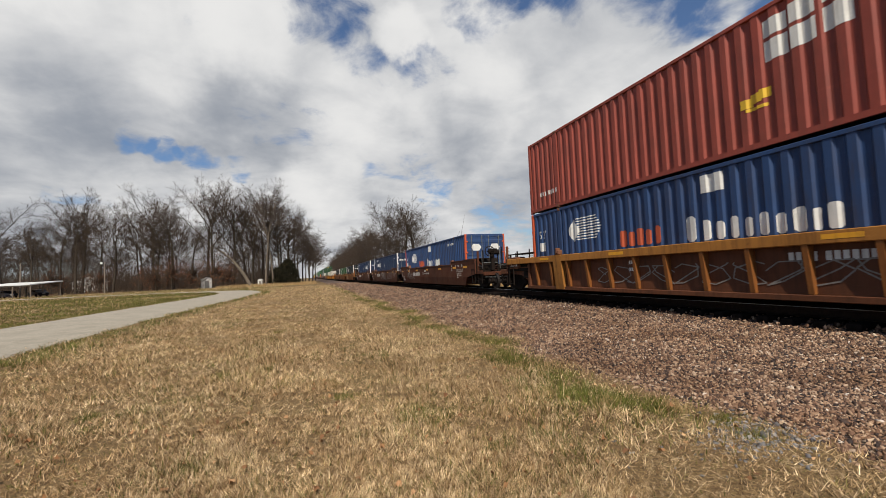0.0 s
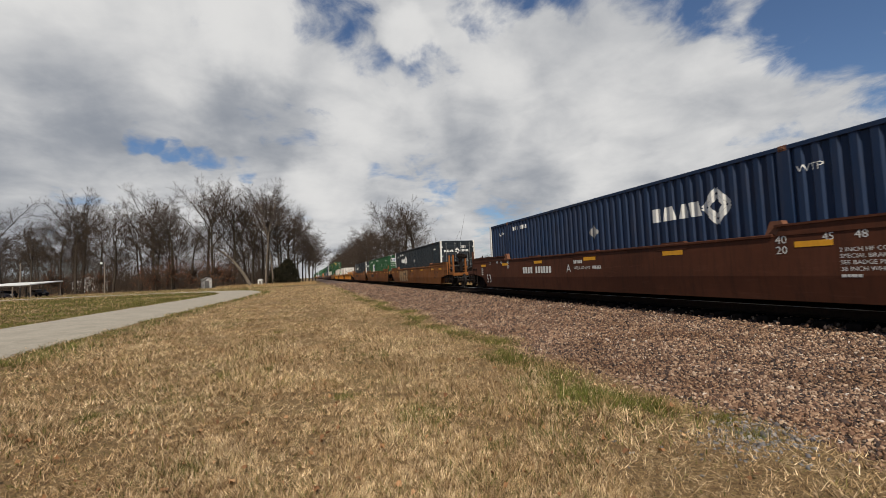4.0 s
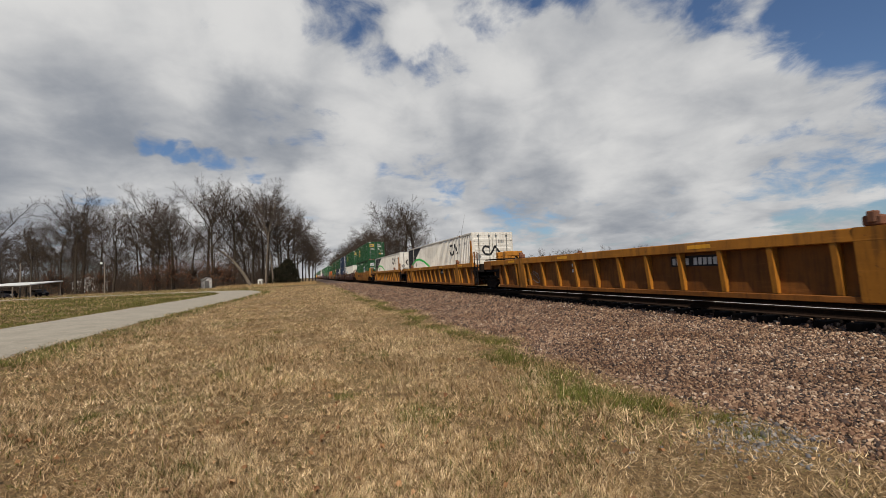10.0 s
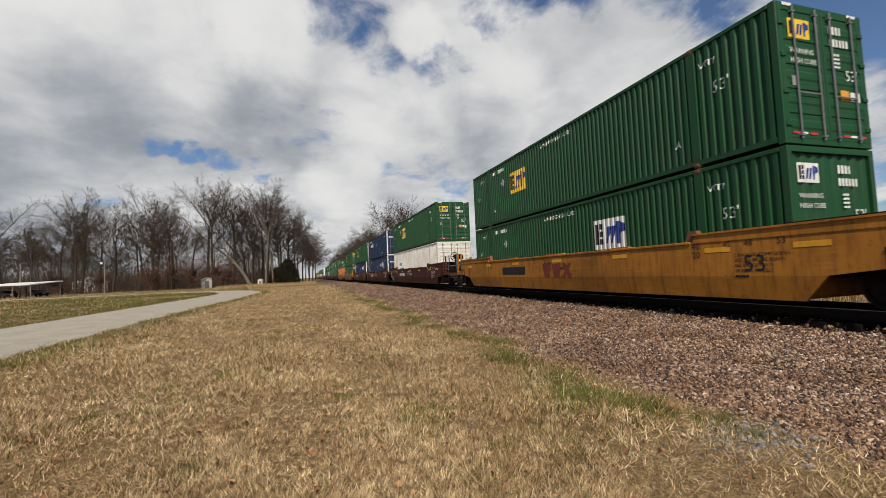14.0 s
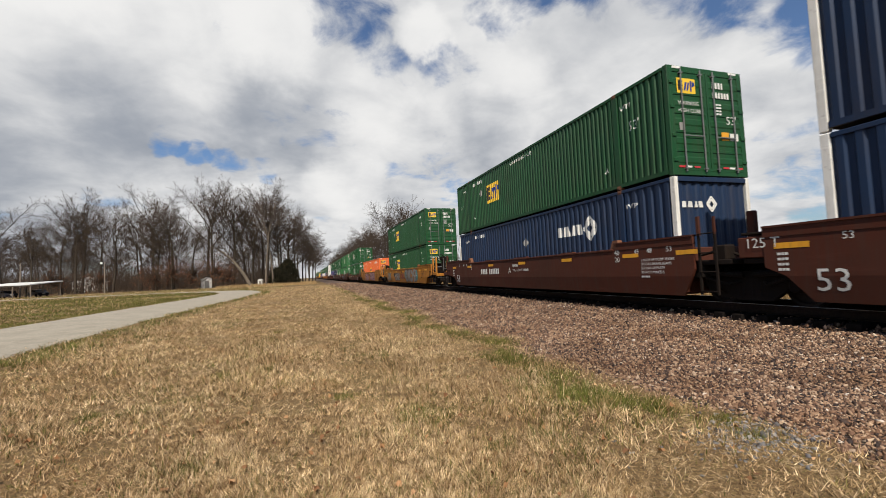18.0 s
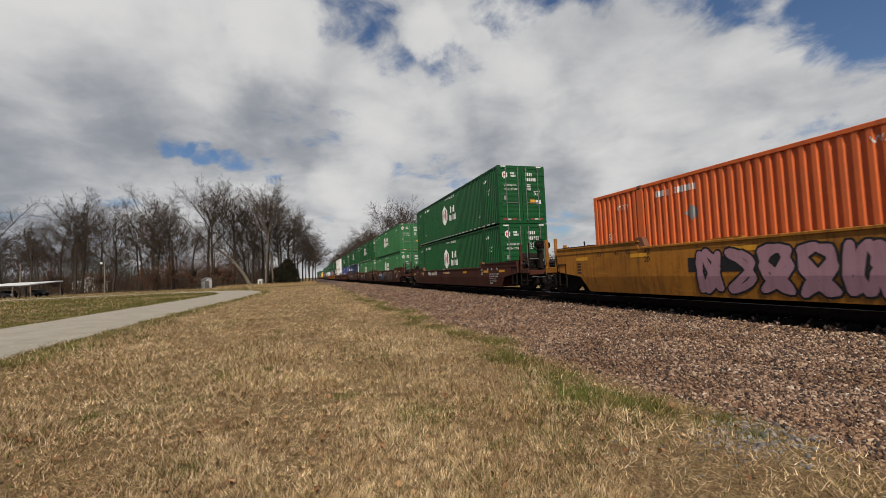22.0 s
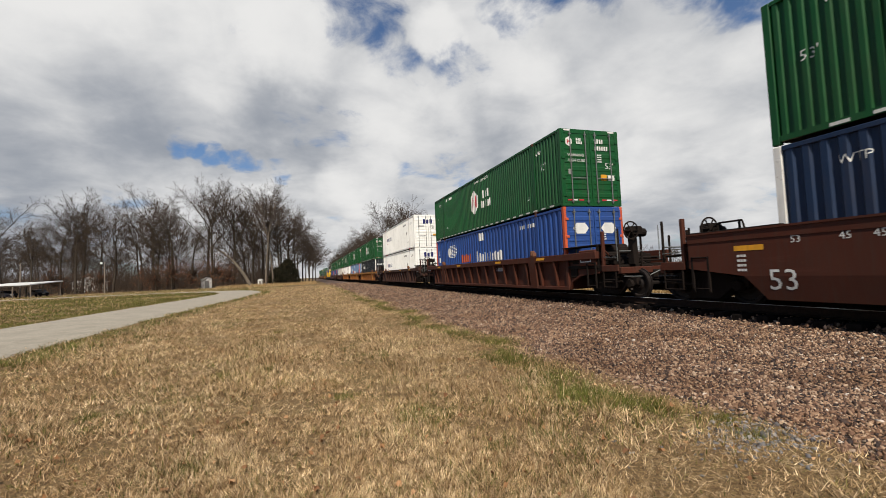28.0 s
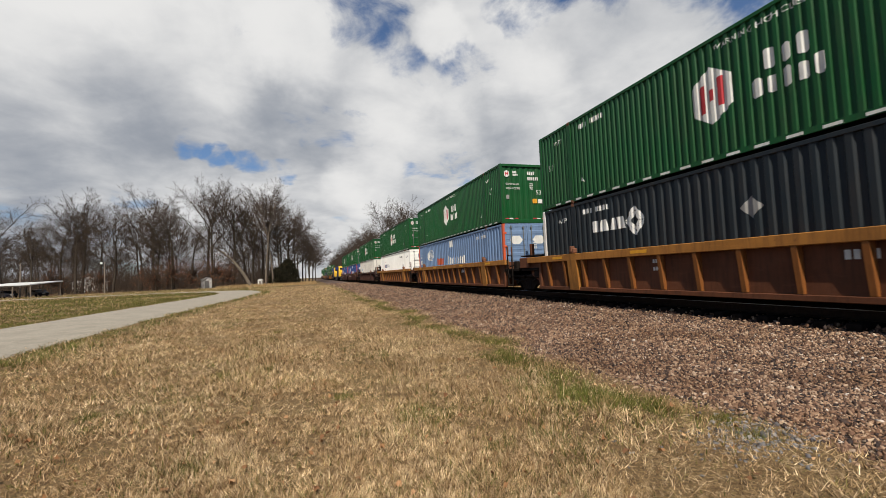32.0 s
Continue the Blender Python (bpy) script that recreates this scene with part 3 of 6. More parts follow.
def end_marks(mat=DWHITE):
    return [("number_mark", mat, word([0.42, 0.42, 0.42, 0.3], 0.17) + moved(word([0.42] * 6, 0.16), 0, -0.26), 0.2, 2.38),
            ("marking", mat, T("53'", 0.22), 0.62, 1.42), ("data_mark", mat, [r for i in range(4) for r in moved(word([1.2, 0.8, 1.6], 0.045), 0, -0.085 * i)], 0.3, 1.92),
            ("warning_label", DREFL, [rect(0, 0, 0.26, 0.22)], 0.42, 0.98), ("warning_label", mat, [rect(0, 0, 0.3, 0.2)], 0.72, 0.98),
            ("notice_mark", mat, moved(T("WARNING", 0.10), 0, 0.2) + T("HIGH CUBE", 0.10), -1.0, 1.66), ("notice", DGREY, [rect(0, 0, 0.16, 0.2)], -1.0, 1.18),
            ("reflective_strip", DRED, [rect(0, 0, 0.2, 0.05), rect(0.5, 0, 0.7, 0.05), rect(1.5, 0, 1.7, 0.05), rect(2.0, 0, 2.2, 0.05)], -1.1, 0.2),
            ("reflective_strip", DWHITE, [rect(0.22, 0, 0.42, 0.05), rect(1.72, 0, 1.92, 0.05)], -1.1, 0.2),
            ("corner_mark", DWHITE, [rect(0, 0, 0.28, 0.06), rect(1.95, 0, 2.23, 0.06)], -1.12, HIGH - 0.08)]


def hexagon_spec(mat, label, dashes=True):
    block = moved(blocks([0.62, 0.5, 0.52], 0.42), 0.28, 0.5) + blocks([0.66, 0.5, 0.5, 0.5, 0.5], 0.40)
    return dict(mat=mat, label=label, pitch=0.205, dashes=tuple(0.6 + 0.62 * i for i in range(24)) if dashes else (),
                side=[("logo_hexagon", DWHITE, [HEX], 8.62, 1.57),
                      ("logo_mark", DRED, [rect(-0.30, -0.36, -0.14, 0.30), rect(0.14, -0.30, 0.30, 0.36), rect(-0.07, -0.12, 0.07, 0.14)], 8.62, 1.57),
                      ("logo_mark", DWHITE, block, 7.72, 1.1), ("marking", DWHITE, SMALLW, 8.5, 2.55)] + common(),
                front=[("logo_hexagon", DWHITE, moved([HEX], 0, 0, 0.27), -0.92, 2.42), ("logo_shape", DRED, moved([rect(-0.30, -0.36, -0.14, 0.30), rect(0.14, -0.30, 0.30, 0.36), rect(-0.14, -0.1, 0.14, 0.1)], 0, 0, 0.27), -0.92, 2.42), ("logo_mark", DWHITE, moved(word([0.6, 0.5, 0.5], 0.1), 0, 0.13) + word([0.6, 0.4, 0.5, 0.5], 0.1), -0.6, 2.33)] + end_marks())


def panel_spec(mat, label, ground, end="doors", y0=8.9, side_extra=True, z=1.2):
    dark = [rect(0.10, 0.16, 0.26, 0.82), rect(0.30, 0.16, 0.46, 0.34), rect(0.30, 0.40, 0.46, 0.58), rect(0.30, 0.64, 0.46, 0.82)]
    blue = [[(0.54, 0.18), (0.68, 0.18), (0.82, 0.70), (0.66, 0.70)], [(0.76, 0.18), (0.90, 0.18), (1.02, 0.70), (0.88, 0.70)], rect(1.06, 0.14, 1.18, 0.82), [(1.20, 0.42), (1.42, 0.52), (1.42, 0.72), (1.20, 0.82)]]
    near = [("logo_panel", ground, moved([rect(0, 0, 1.48, 0.95)], 0, 0, 0.42), -1.0, 2.17), ("logo_mark", DBLACK, moved(dark, 0, 0, 0.42), -1.0, 2.17), ("logo_mark", DBLUE, moved(blue, 0, 0, 0.42), -1.0, 2.17)]
    return dict(mat=mat, label=label, end=end, pitch=0.205,
                side=[("logo_panel", ground, [rect(0, 0, 1.48, 0.95)], y0, z), ("logo_mark", DBLACK, dark, y0, z), ("logo_mark", DBLUE, blue, y0, z),
                      ("marking", DWHITE, SMALLW, 9.0, 2.52), ("placard", DGREY, [[(0, -0.2), (0.2, 0), (0, 0.2), (-0.2, 0)]], 12.5, 1.9)] + common(),
                front=near + end_marks())


def diamond_spec(mat, label, post=None, y0=13.2, end="doors"):
    w = [rect(0.02, 0, 0.30, 0.36), [(0.42, 0), (0.80, 0), (0.74, 0.36), (0.48, 0.36)], [(0.92, 0), (1.20, 0), (1.10, 0.36), (1.02, 0.36)], [(1.28, 0), (1.58, 0), (1.50, 0.36), (1.22, 0.36)]]
    sym = band([(0, 0.40), (0.34, 0), (0, -0.40), (-0.34, 0), (0, 0.40)], 0.10) + band([(0, 0.25), (0.21, 0), (0, -0.25), (-0.21, 0), (0, 0.25)], 0.09)
    return dict(mat=mat, label=label, post=post, end=end,
                side=[("logo_mark", DWHITE, w, y0, 1.78), ("logo_diamond", DWHITE, sym, y0 - 1.95, 1.95), ("placard", DGREY, [[(0, -0.24), (0.24, 0), (0, 0.24), (-0.24, 0)]], 7.9, 1.8)] + common()[2:5]
                + [("marking", DWHITE, T("TOP LIFT ONLY", 0.13), 4.4, 0.45)],
                front=[("logo_mark", DWHITE, moved(w, 0, 0, 0.45), -1.05, 2.1), ("logo_diamond", DWHITE, moved(sym, 0.93, 0.09, 0.5), -0.98, 2.1)] + (end_marks()[:3] if end == "doors" else []))


def orange_post_spec(mat, label, red=True, post=POSTO):
    big = moved(blocks([0.6], 0.62), 0, 0) + moved(blocks([0.55, 0.6, 0.55, 0.5, 0.55, 0.55, 0.6, 0.3, 0.6], 0.48, 0.14), 0.48, 0)
    lines = [rect(0.45 - 0.3 + 0.02, -0.34 + 0.09 * i, 1.45 - 0.05 * abs(i - 4), -0.30 + 0.09 * i) for i in range(9)]
    return dict(mat=mat, label=label, post=post, pitch=0.36,
                side=[("logo_diamond", DWHITE, [[(-0.35, 0), (0, -0.4), (0.35, 0), (0, 0.4)]], 13.3, 1.95), ("logo_stripe", DWHITE, lines, 13.3, 1.95),
                      ("logo_mark", DORANGE, blocks([0.6, 0.5, 0.55, 0.45, 0.55], 0.48, 0.16), 11.0, 1.22), ("logo_mark", DWHITE, big, 8.7, 1.18),
                      ("marking", DWHITE, T("53'", 0.3), 15.6, 1.85), ("notice", DWHITE, [rect(0, 0, 0.42, 0.34)], 15.6, 1.35), ("notice", DWHITE, [rect(0, 0, 0.6, 0.42)], 8.2, 2.3), ("number_mark", DWHITE, NUMBER, 3.4, 2.4)],
                front=[("logo_panel", DWHITE, [[(-0.34, 0), (-0.18, -0.2), (0.18, -0.2), (0.34, 0), (0.18, 0.2), (-0.18, 0.2)]], x, 2.1) for x in (-0.6, 0.62)] + end_marks()[2:4])


SPECS = dict(
    red=dict(mat=REDC, label="faded rust-red corrugated steel container", pitch=0.36,
             side=[("logo_panel", DWHITE, [rect(0, 0, 0.45, 0.42), rect(0.5, 0.02, 0.95, 0.44), rect(0, 0.5, 0.45, 0.85), rect(0.5, 0.52, 0.95, 0.9), rect(1.05, 0.05, 1.5, 0.5), rect(1.05, 0.6, 1.5, 1.0)], 6.5, 1.75),
                   ("logo_shape", DYELLOW, [rect(0, 0.1, 0.25, 0.3), rect(0.2, 0.16, 0.45, 0.36), rect(0.1, 0.02, 0.55, 0.09), rect(0.4, 0.2, 0.62, 0.4)], 7.05, 0.85), ("number_mark", DWHITE, NUMBER, 15.4, 0.6)]),
    orange_post=orange_post_spec(BLUE, "blue corrugated container with orange corner posts"),
    orange_post_old=orange_post_spec(OLDBLUE, "dull blue corrugated container with orange corner posts"),
    orange_post_pale=orange_post_spec(PALEBLUE, "faded pale blue corrugated container"),
    navy=diamond_spec(NAVY, "navy blue corrugated container with white markings"),
    navy_white=diamond_spec(NAVY, "navy blue corrugated container with white corner posts", POSTW, 5.32),
    navy_far=diamond_spec(NAVY, "navy blue corrugated container with white posts and markings", POSTW),
    navy_wall=diamond_spec(NAVY, "navy blue container with a plain end wall and white posts", POSTW, 5.45, "wall"),
    coal=diamond_spec(COAL, "dark slate corrugated container with white corner posts", POSTW),
    panel=panel_spec(GREEN, "dark green corrugated container with a yellow panel", DYELLOW, y0=11.78),
    panel_white=panel_spec(GREEN, "dark green corrugated container with a white panel", DWHITE, "wall", 6.0),
    orange=panel_spec(ORANGE, "bright orange corrugated container with a yellow panel", DYELLOW, y0=8.5, z=0.85),
    hexagon=hexagon_spec(MIDGREEN, "green corrugated container with a white hexagon"),
    hexagon_pale=hexagon_spec(PALEGREEN, "light green corrugated container with a white hexagon", False),
    hexagon_wall=dict(hexagon_spec(MIDGREEN, "green corrugated container with a plain end wall"), end="wall"),
    white=dict(mat=CREAM, label="weathered white corrugated container with rust", side=[("logo_mark", DNAVY, word([0.3, 0.6, 0.5, 0.5, 0.5, 0.6, 0.4], 0.36), 13.2, 0.95), ("logo_mark", DCYAN, word([0.5, 0.5, 0.5, 0.5], 0.3, 0.4), 13.4, 1.5)], front=end_marks(DGREY)[2:5]),
    navy_bars=dict(mat=WHITE, label="white corrugated container with navy marks and red castings", pitch=0.205, cast=DRED,
             side=[("logo_mark", DNAVY, blocks([0.6, 0.6, 0.62, 0.3, 0.5, 0.5, 0.5, 0.2, 0.4, 0.2, 0.45, 0.4], 0.40, 0.16), 13.2, 1.5), ("logo_ring", DRED, band([(0.35 + 0.45 * math.cos(a / 3), 0.45 * math.sin(a / 3)) for a in range(4, 17)], 0.04), 13.4, 1.7), ("number_mark", DGREY, NUMBER, 4.6, 2.3),
                   ("placard", DGREY, [[(0, -0.2), (0.2, 0), (0, 0.2), (-0.2, 0)]], 3.1, 1.55), ("marking", DBLACK, T("WTP", 0.2), 1.6, 2.2), ("marking", DBLACK, T("A", 0.2), 2.7, 0.6)],
             front=[("logo_mark", DNAVY, blocks([0.62, 0.6, 0.68], 0.42, 0.1), -0.5, 2.1)] + [(n, DGREY, p, x, z) for n, m, p, x, z in end_marks()[1:3]] + end_marks()[3:4] + [("notice_mark", DGREY, word([3, 2.6], 0.1), -0.95, 1.85)]),
)
SWOOP = [(0.0, 0.15), (0.7, 0.75), (1.6, 1.25), (2.6, 1.5), (3.8, 1.55), (5.2, 1.35), (6.8, 0.9), (8.2, 0.35)]
SPECS["swoop"] = dict(mat=CREAM, label="rust-streaked white container with a black and green end",
                   side=[("black_end", BLACKP, [[(0, 0.0), (0.7, 0.72), (1.6, 1.22), (2.6, 1.5), (2.9, 1.9), (4.6, 2.6), (0, 2.6)]], 15.98, 0.18),
                         ("green_swoop", DGREEN, band(SWOOP, 0.17), 15.98, 0.30),
                         ("logo_mark", DBLACK, band([(0.7, 0.62), (0.25, 0.72), (0.06, 0.45), (0.25, 0.12), (0.7, 0.06), (0.95, 0.4), (1.1, 0.72), (1.35, 0.4), (1.6, 0.08)], 0.15), 4.1, 1.72),
                         ("placard", DGREY, [[(0, -0.25), (0.25, 0), (0, 0.25), (-0.25, 0)]], 13.2, 2.2 - 0.8), ("number_mark", DGREY, NUMBER, 2.2, 2.25)],
                   front=[("logo_mark", DBLACK, moved(band([(0.7, 0.62), (0.25, 0.72), (0.06, 0.45), (0.25, 0.12), (0.7, 0.06), (0.95, 0.4), (1.1, 0.72), (1.35, 0.4), (1.6, 0.08)], 0.15), 0, 0, 0.75), -0.7, 1.55),
                          ("placard", DGREY, [[(0, -0.22), (0.22, 0), (0, 0.22), (-0.22, 0)]], -0.95, 1.5), ("number_mark", DGREY, word([0.42] * 4, 0.15), 0.35, 2.3)])


# ---- well cars ----
def wheelset_geo():
    g = Geo().tube((-1.05, 0, 0), (1.05, 0, 0), 0.085, n=10)
    for s in (-1, 1):
        prof = [(0.66, 0.10), (0.68, 0.20), (0.69, 0.36), (0.675, 0.455), (0.705, 0.455), (0.71, 0.425), (0.80, 0.415), (0.80, 0.36), (0.75, 0.33), (0.75, 0.20), (0.80, 0.14), (0.80, 0.09)]
        g.turned([(s * a, r) for a, r in prof], "x", (0, 0, 0), 24)
    return g


def sideframe_geo(s):
    g = Geo()
    out = [(-1.12, 0.40), (-1.12, 0.58), (-0.75, 0.62), (-0.42, 0.74), (0.42, 0.74), (0.75, 0.62), (1.12, 0.58), (1.12, 0.40), (0.72, 0.36), (0.38, 0.10), (-0.38, 0.10), (-0.72, 0.36)]
    a, b = sorted((s * 0.92, s * 1.06))
    g.prism([(y, z + RAIL) for y, z in out], "x", a, b)
    for y in (-0.89, 0.89):
        g.turned([(s * 0.98, 0.0), (s * 1.14, 0.0), (s * 1.14, 0.11), (s * 1.10, 0.14), (s * 0.98, 0.14)], "x", (0, y, RAIL + 0.42), 12)
    for y in (-0.2, 0.0, 0.2):
        g.tube((s * 1.0, y, RAIL + 0.2), (s * 1.0, y, RAIL + 0.5), 0.075, n=8)
    return g


WHEELS = []


def truck(top, y):
    t = part("truck", shared(("bolster",), lambda: Geo().box(-0.95, 0.95, -0.2, 0.2, RAIL + 0.42, RAIL + 0.66, 0.03).tube((0, 0, RAIL + 0.6), (0, 0, RAIL + 0.8), 0.2, n=12).mesh("truck", GEAR)), GEAR, top, "grimy two-axle steel truck, coloured dark for the shade under the car")
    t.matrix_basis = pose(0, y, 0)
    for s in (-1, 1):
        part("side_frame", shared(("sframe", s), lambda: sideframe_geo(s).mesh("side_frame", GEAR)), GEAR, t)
    for a in (-0.89, 0.89):
        w = part("wheelset", shared(("wheelset",), lambda: wheelset_geo().mesh("wheelset", WHEELM)), WHEELM, t)
        w.matrix_parent_inverse = pose(0, a, RAIL + 0.415)
        WHEELS.append(w)


def ladder(top, x, y, z0, z1, mat, ahead=-1):
    g = Geo()
    for yy in (y, y + 0.42):
        g.box(x - 0.02, x + 0.02, yy - 0.025, yy + 0.025, z0, z1)
    part("ladder_frame", g, mat, top)
    n = int((z1 - z0) / 0.3)
    for i in range(n):
        z = z0 + 0.08 + i * (z1 - z0 - 0.1) / max(1, n - 1)
        part("ladder_rung", shared(("rung", round(x, 2), mat.name), lambda: Geo().tube((x - 0.03, 0, 0), (x - 0.03, 0.42, 0), 0.014, n=6).mesh("ladder_rung", mat)), mat, top).matrix_basis = pose(0, y, z)


def flat_decal(polys, y0, z0, ribbed=False, k=0):
    """Paint on the near side of a well car; below the knuckle it follows the sloping lower plate."""
    g = Geo()
    for poly in polys:
        swapped = [(z0 + v, y0 - u) for u, v in poly]
        for lo, hi in ((0.6, 1.15), (1.15, 3.0)):
            c = clip_u(swapped, lo, hi)
            if c:
                x = [(-1.358 if ribbed else -1.517 + max(0, 1.15 - z) * 0.125) - 0.004 - 0.002 * k for z, y in c]
                g.add([(xx, y, z) for xx, (z, y) in zip(x, c)], [tuple(range(len(c)))])
    return g


def blob(rng, w, h):
    n = 12
    return [(w / 2 + w / 2 * math.cos(2 * math.pi * i / n) * (0.85 + 0.15 * rng.random()), h / 2 + h / 2 * math.sin(2 * math.pi * i / n) * (0.85 + 0.15 * rng.random())) for i in range(n)]


STROKES = [[(0.5 + 0.46 * math.sin(a * k * 0.31 + p), 0.5 + 0.5 * math.sin(b * k * 0.31 + q)) for k in range(21)]
           for a, b, p, q in ((3, 2, 0.2, 1.4), (1, 3, 0.5, 0.2), (2, 3, 1.1, 0.4), (3, 1, 2.0, 1.0), (2, 1, 0.3, 2.2), (3, 2, 2.6, 0.9), (1, 2, 1.7, 0.6))]


def graffiti(top, seed, y0, z0, glyphs, w, h, fill, line, ribbed=False, fat=0.20):
    """A sprayed tag: fat bent strokes with a drawn outline, or thin double strokes."""
    rng = random.Random(seed)
    fills, lines = [], []
    order = rng.sample(range(len(STROKES)), len(STROKES))
    for i in range(glyphs):
        d = fat * w / 2
        sk, jig = STROKES[order[i % len(order)]], rng.uniform(-0.04, 0.04)
        p = [(i * w + d + u * (w - 2 * d) * 0.98 + rng.uniform(-0.03, 0.03), jig + d + v * (h - 2 * d) + rng.uniform(-0.03, 0.03)) for u, v in sk]
        dots = lambda r: [[(a + r * math.cos(k * 1.047), b + r * math.sin(k * 1.047)) for k in range(6)] for a, b in p]
        if fill:
            fills += band(p, 2 * d) + dots(d)
            lines += band(p, 2 * d + 0.09) + dots(d + 0.045)
        else:
            lines += band(p, 0.030) + band([(a + d * 0.9, b + d * 0.4) for a, b in p[::2]], 0.022)
    if fill:
        part("spray_fill", flat_decal(fills, y0, z0, ribbed, 3), fill, top)
    part("spray_outline", flat_decal(lines, y0, z0, ribbed, 2), line, top)


def scribble(top, seed, y0, z0, n, w, h, line, ribbed=False):
    rng = random.Random(seed)
    lines = []
    for i in range(n):
        u = i * w
        p, a = [], rng.uniform(0, 6)
        for k in range(9):
            p.append((u + w * (0.5 + 0.5 * math.sin(a + k * 1.3)), h * (0.5 + 0.5 * math.sin(a * 2 + k * 0.9 + i))))
        lines += band(p, 0.028)
    part("spray_outline", flat_decal(lines, y0, z0, ribbed, 3), line, top)


def smooth_side(top, mat, e0, e1, drop=0.0):
    for s in (-1, 1):
        x0, x1 = sorted((s * 1.515, s * 1.45))
        side = part("side_sill", Geo().prism([(-e0, 1.32), (-min(0.62, e0 - 0.08), 1.15), (LONG + min(0.62, e1 - 0.08), 1.15), (LONG + e1, 1.32), (LONG + e1, 1.94 - drop), (-e0, 1.94 - drop)], "x", x0, x1), mat, top)
        g = Geo()
        sec = [(s * 1.515, 1.15), (s * 1.45, 1.15), (s * 1.39, 0.67), (s * 1.455, 0.67)]
        ya, yb, yc, yd = -min(0.62, e0 - 0.08), LONG + min(0.62, e1 - 0.08), -0.2, LONG + 0.2
        v = [(x, ya if z > 1 else yc, z) for x, z in sec] + [(x, yb if z > 1 else yd, z) for x, z in sec]
        g.add(v, [(0, 1, 2, 3), (7, 6, 5, 4), (0, 4, 5, 1), (1, 5, 6, 2), (2, 6, 7, 3), (3, 7, 4, 0)])
        part("lower_sill", g, mat, top)
        x0, x1 = sorted((s * 1.545, s * 1.40))
        part("top_chord", Geo().box(x0, x1, 2.15, LONG - 2.15, 1.90 - drop, 1.965 - drop, 0.012), mat, top)
        for ya, yb, flip in ((-e0, 2.1, 1), (LONG - 2.1, LONG + e1, -1)):
            x0, x1 = sorted((s * 1.53, s * 1.44))
            p = [(ya, 1.92 - drop), (yb, 1.92 - drop), (yb - 0.12 if flip > 0 else yb, 2.12 - drop), (ya if flip > 0 else ya + 0.12, 2.12 - drop)]
            part("raised_side", Geo().prism(p, "x", x0, x1).prism([(ya, 2.10 - drop), (yb, 2.10 - drop), (yb, 2.14 - drop), (ya, 2.14 - drop)], "x", *sorted((s * 1.555, s * 1.40))), mat, top)
        if s < 0:
            for y, h in ((4.6, 0.42), (8.1, 0.62), (11.5, 0.42)):
                part("guide_tab", Geo().prism([(y - h, 1.94 - drop), (y + h, 1.94 - drop), (y + h - 0.1, 2.005 - drop), (y - h + 0.1, 2.005 - drop)], "x", -1.50, -1.36).prism([(y - h - 0.25, 1.95 - drop), (y + h + 0.25, 1.95 - drop), (y + h, 1.80 - drop), (y - h, 1.80 - drop)], "x", -1.523, -1.51), mat, top)
        for y in (2.1, LONG - 2.1):
            part("container_guide", Geo().prism([(y - 0.22, 1.95 - drop), (y + 0.22, 1.95 - drop), (y + 0.1, 2.22 - drop), (y - 0.1, 2.22 - drop)], "x", *sorted((s * 1.50, s * 1.34))), RUSTY, top)


def ribbed_side(top, mat, chord, e0, e1):
    for s in (-1, 1):
        x0, x1 = sorted((s * 1.40, s * 1.355))
        arch = [(-0.3, 0.72), (LONG + 0.3, 0.72), (LONG + 0.45, 1.0), (LONG + min(0.95, e1 - 0.05), 1.22), (LONG + e1, 1.30), (LONG + e1, 1.8), (-e0, 1.8), (-e0, 1.30), (-min(0.95, e0 - 0.05), 1.22), (-0.45, 1.0)]
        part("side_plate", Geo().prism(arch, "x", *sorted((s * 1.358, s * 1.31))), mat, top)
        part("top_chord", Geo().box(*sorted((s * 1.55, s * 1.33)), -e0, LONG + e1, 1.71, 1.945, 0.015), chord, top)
        for y in (1.1, 5.0, 10.6, 14.6) if s < 0 else ():
            part("reflective_strip", shared(("strip", y), lambda: Geo().box(-1.554, -1.548, y, y + 0.62, 1.79, 1.88).mesh("reflective_strip", DREFL)), DREFL, top)
        part("bottom_chord", Geo().box(*sorted((s * 1.45, s * 1.30)), -0.3, LONG + 0.3, 0.67, 0.79, 0.012), mat, top)
        part("wheel_arch", Geo().prism([(-0.3, 0.72), (-0.45, 1.0), (-min(0.95, e0 - 0.05), 1.22), (-e0, 1.30), (-e0, 1.25), (-min(0.97, e0 - 0.04), 1.17), (-0.49, 0.96), (-0.38, 0.70)], "x", *sorted((s * 1.44, s * 1.33))), mat, top)
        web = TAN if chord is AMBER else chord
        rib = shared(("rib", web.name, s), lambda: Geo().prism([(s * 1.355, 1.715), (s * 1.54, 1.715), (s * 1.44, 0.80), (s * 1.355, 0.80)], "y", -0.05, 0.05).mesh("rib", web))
        for i in range(15):
            part("rib", rib, web, top).matrix_basis = pose(0, 0.5 + i * (LONG - 1.0) / 14, 0)
        for y in (2.1, LONG - 2.1):
            part("post_stiffener", Geo().prism([(s * 1.355, 1.95), (s * 1.565, 1.95), (s * 1.47, 0.70), (s * 1.355, 0.70)], "y", y - 0.26, y + 0.26), chord, top)
            part("container_guide", Geo().box(*sorted((s * 1.53, s * 1.36)), y - 0.14, y + 0.14, 1.95, 2.13, 0.03).box(*sorted((s * 1.56, s * 1.40)), y - 0.06, y + 0.06, 2.0, 2.2, 0.02), RUSTY, top)


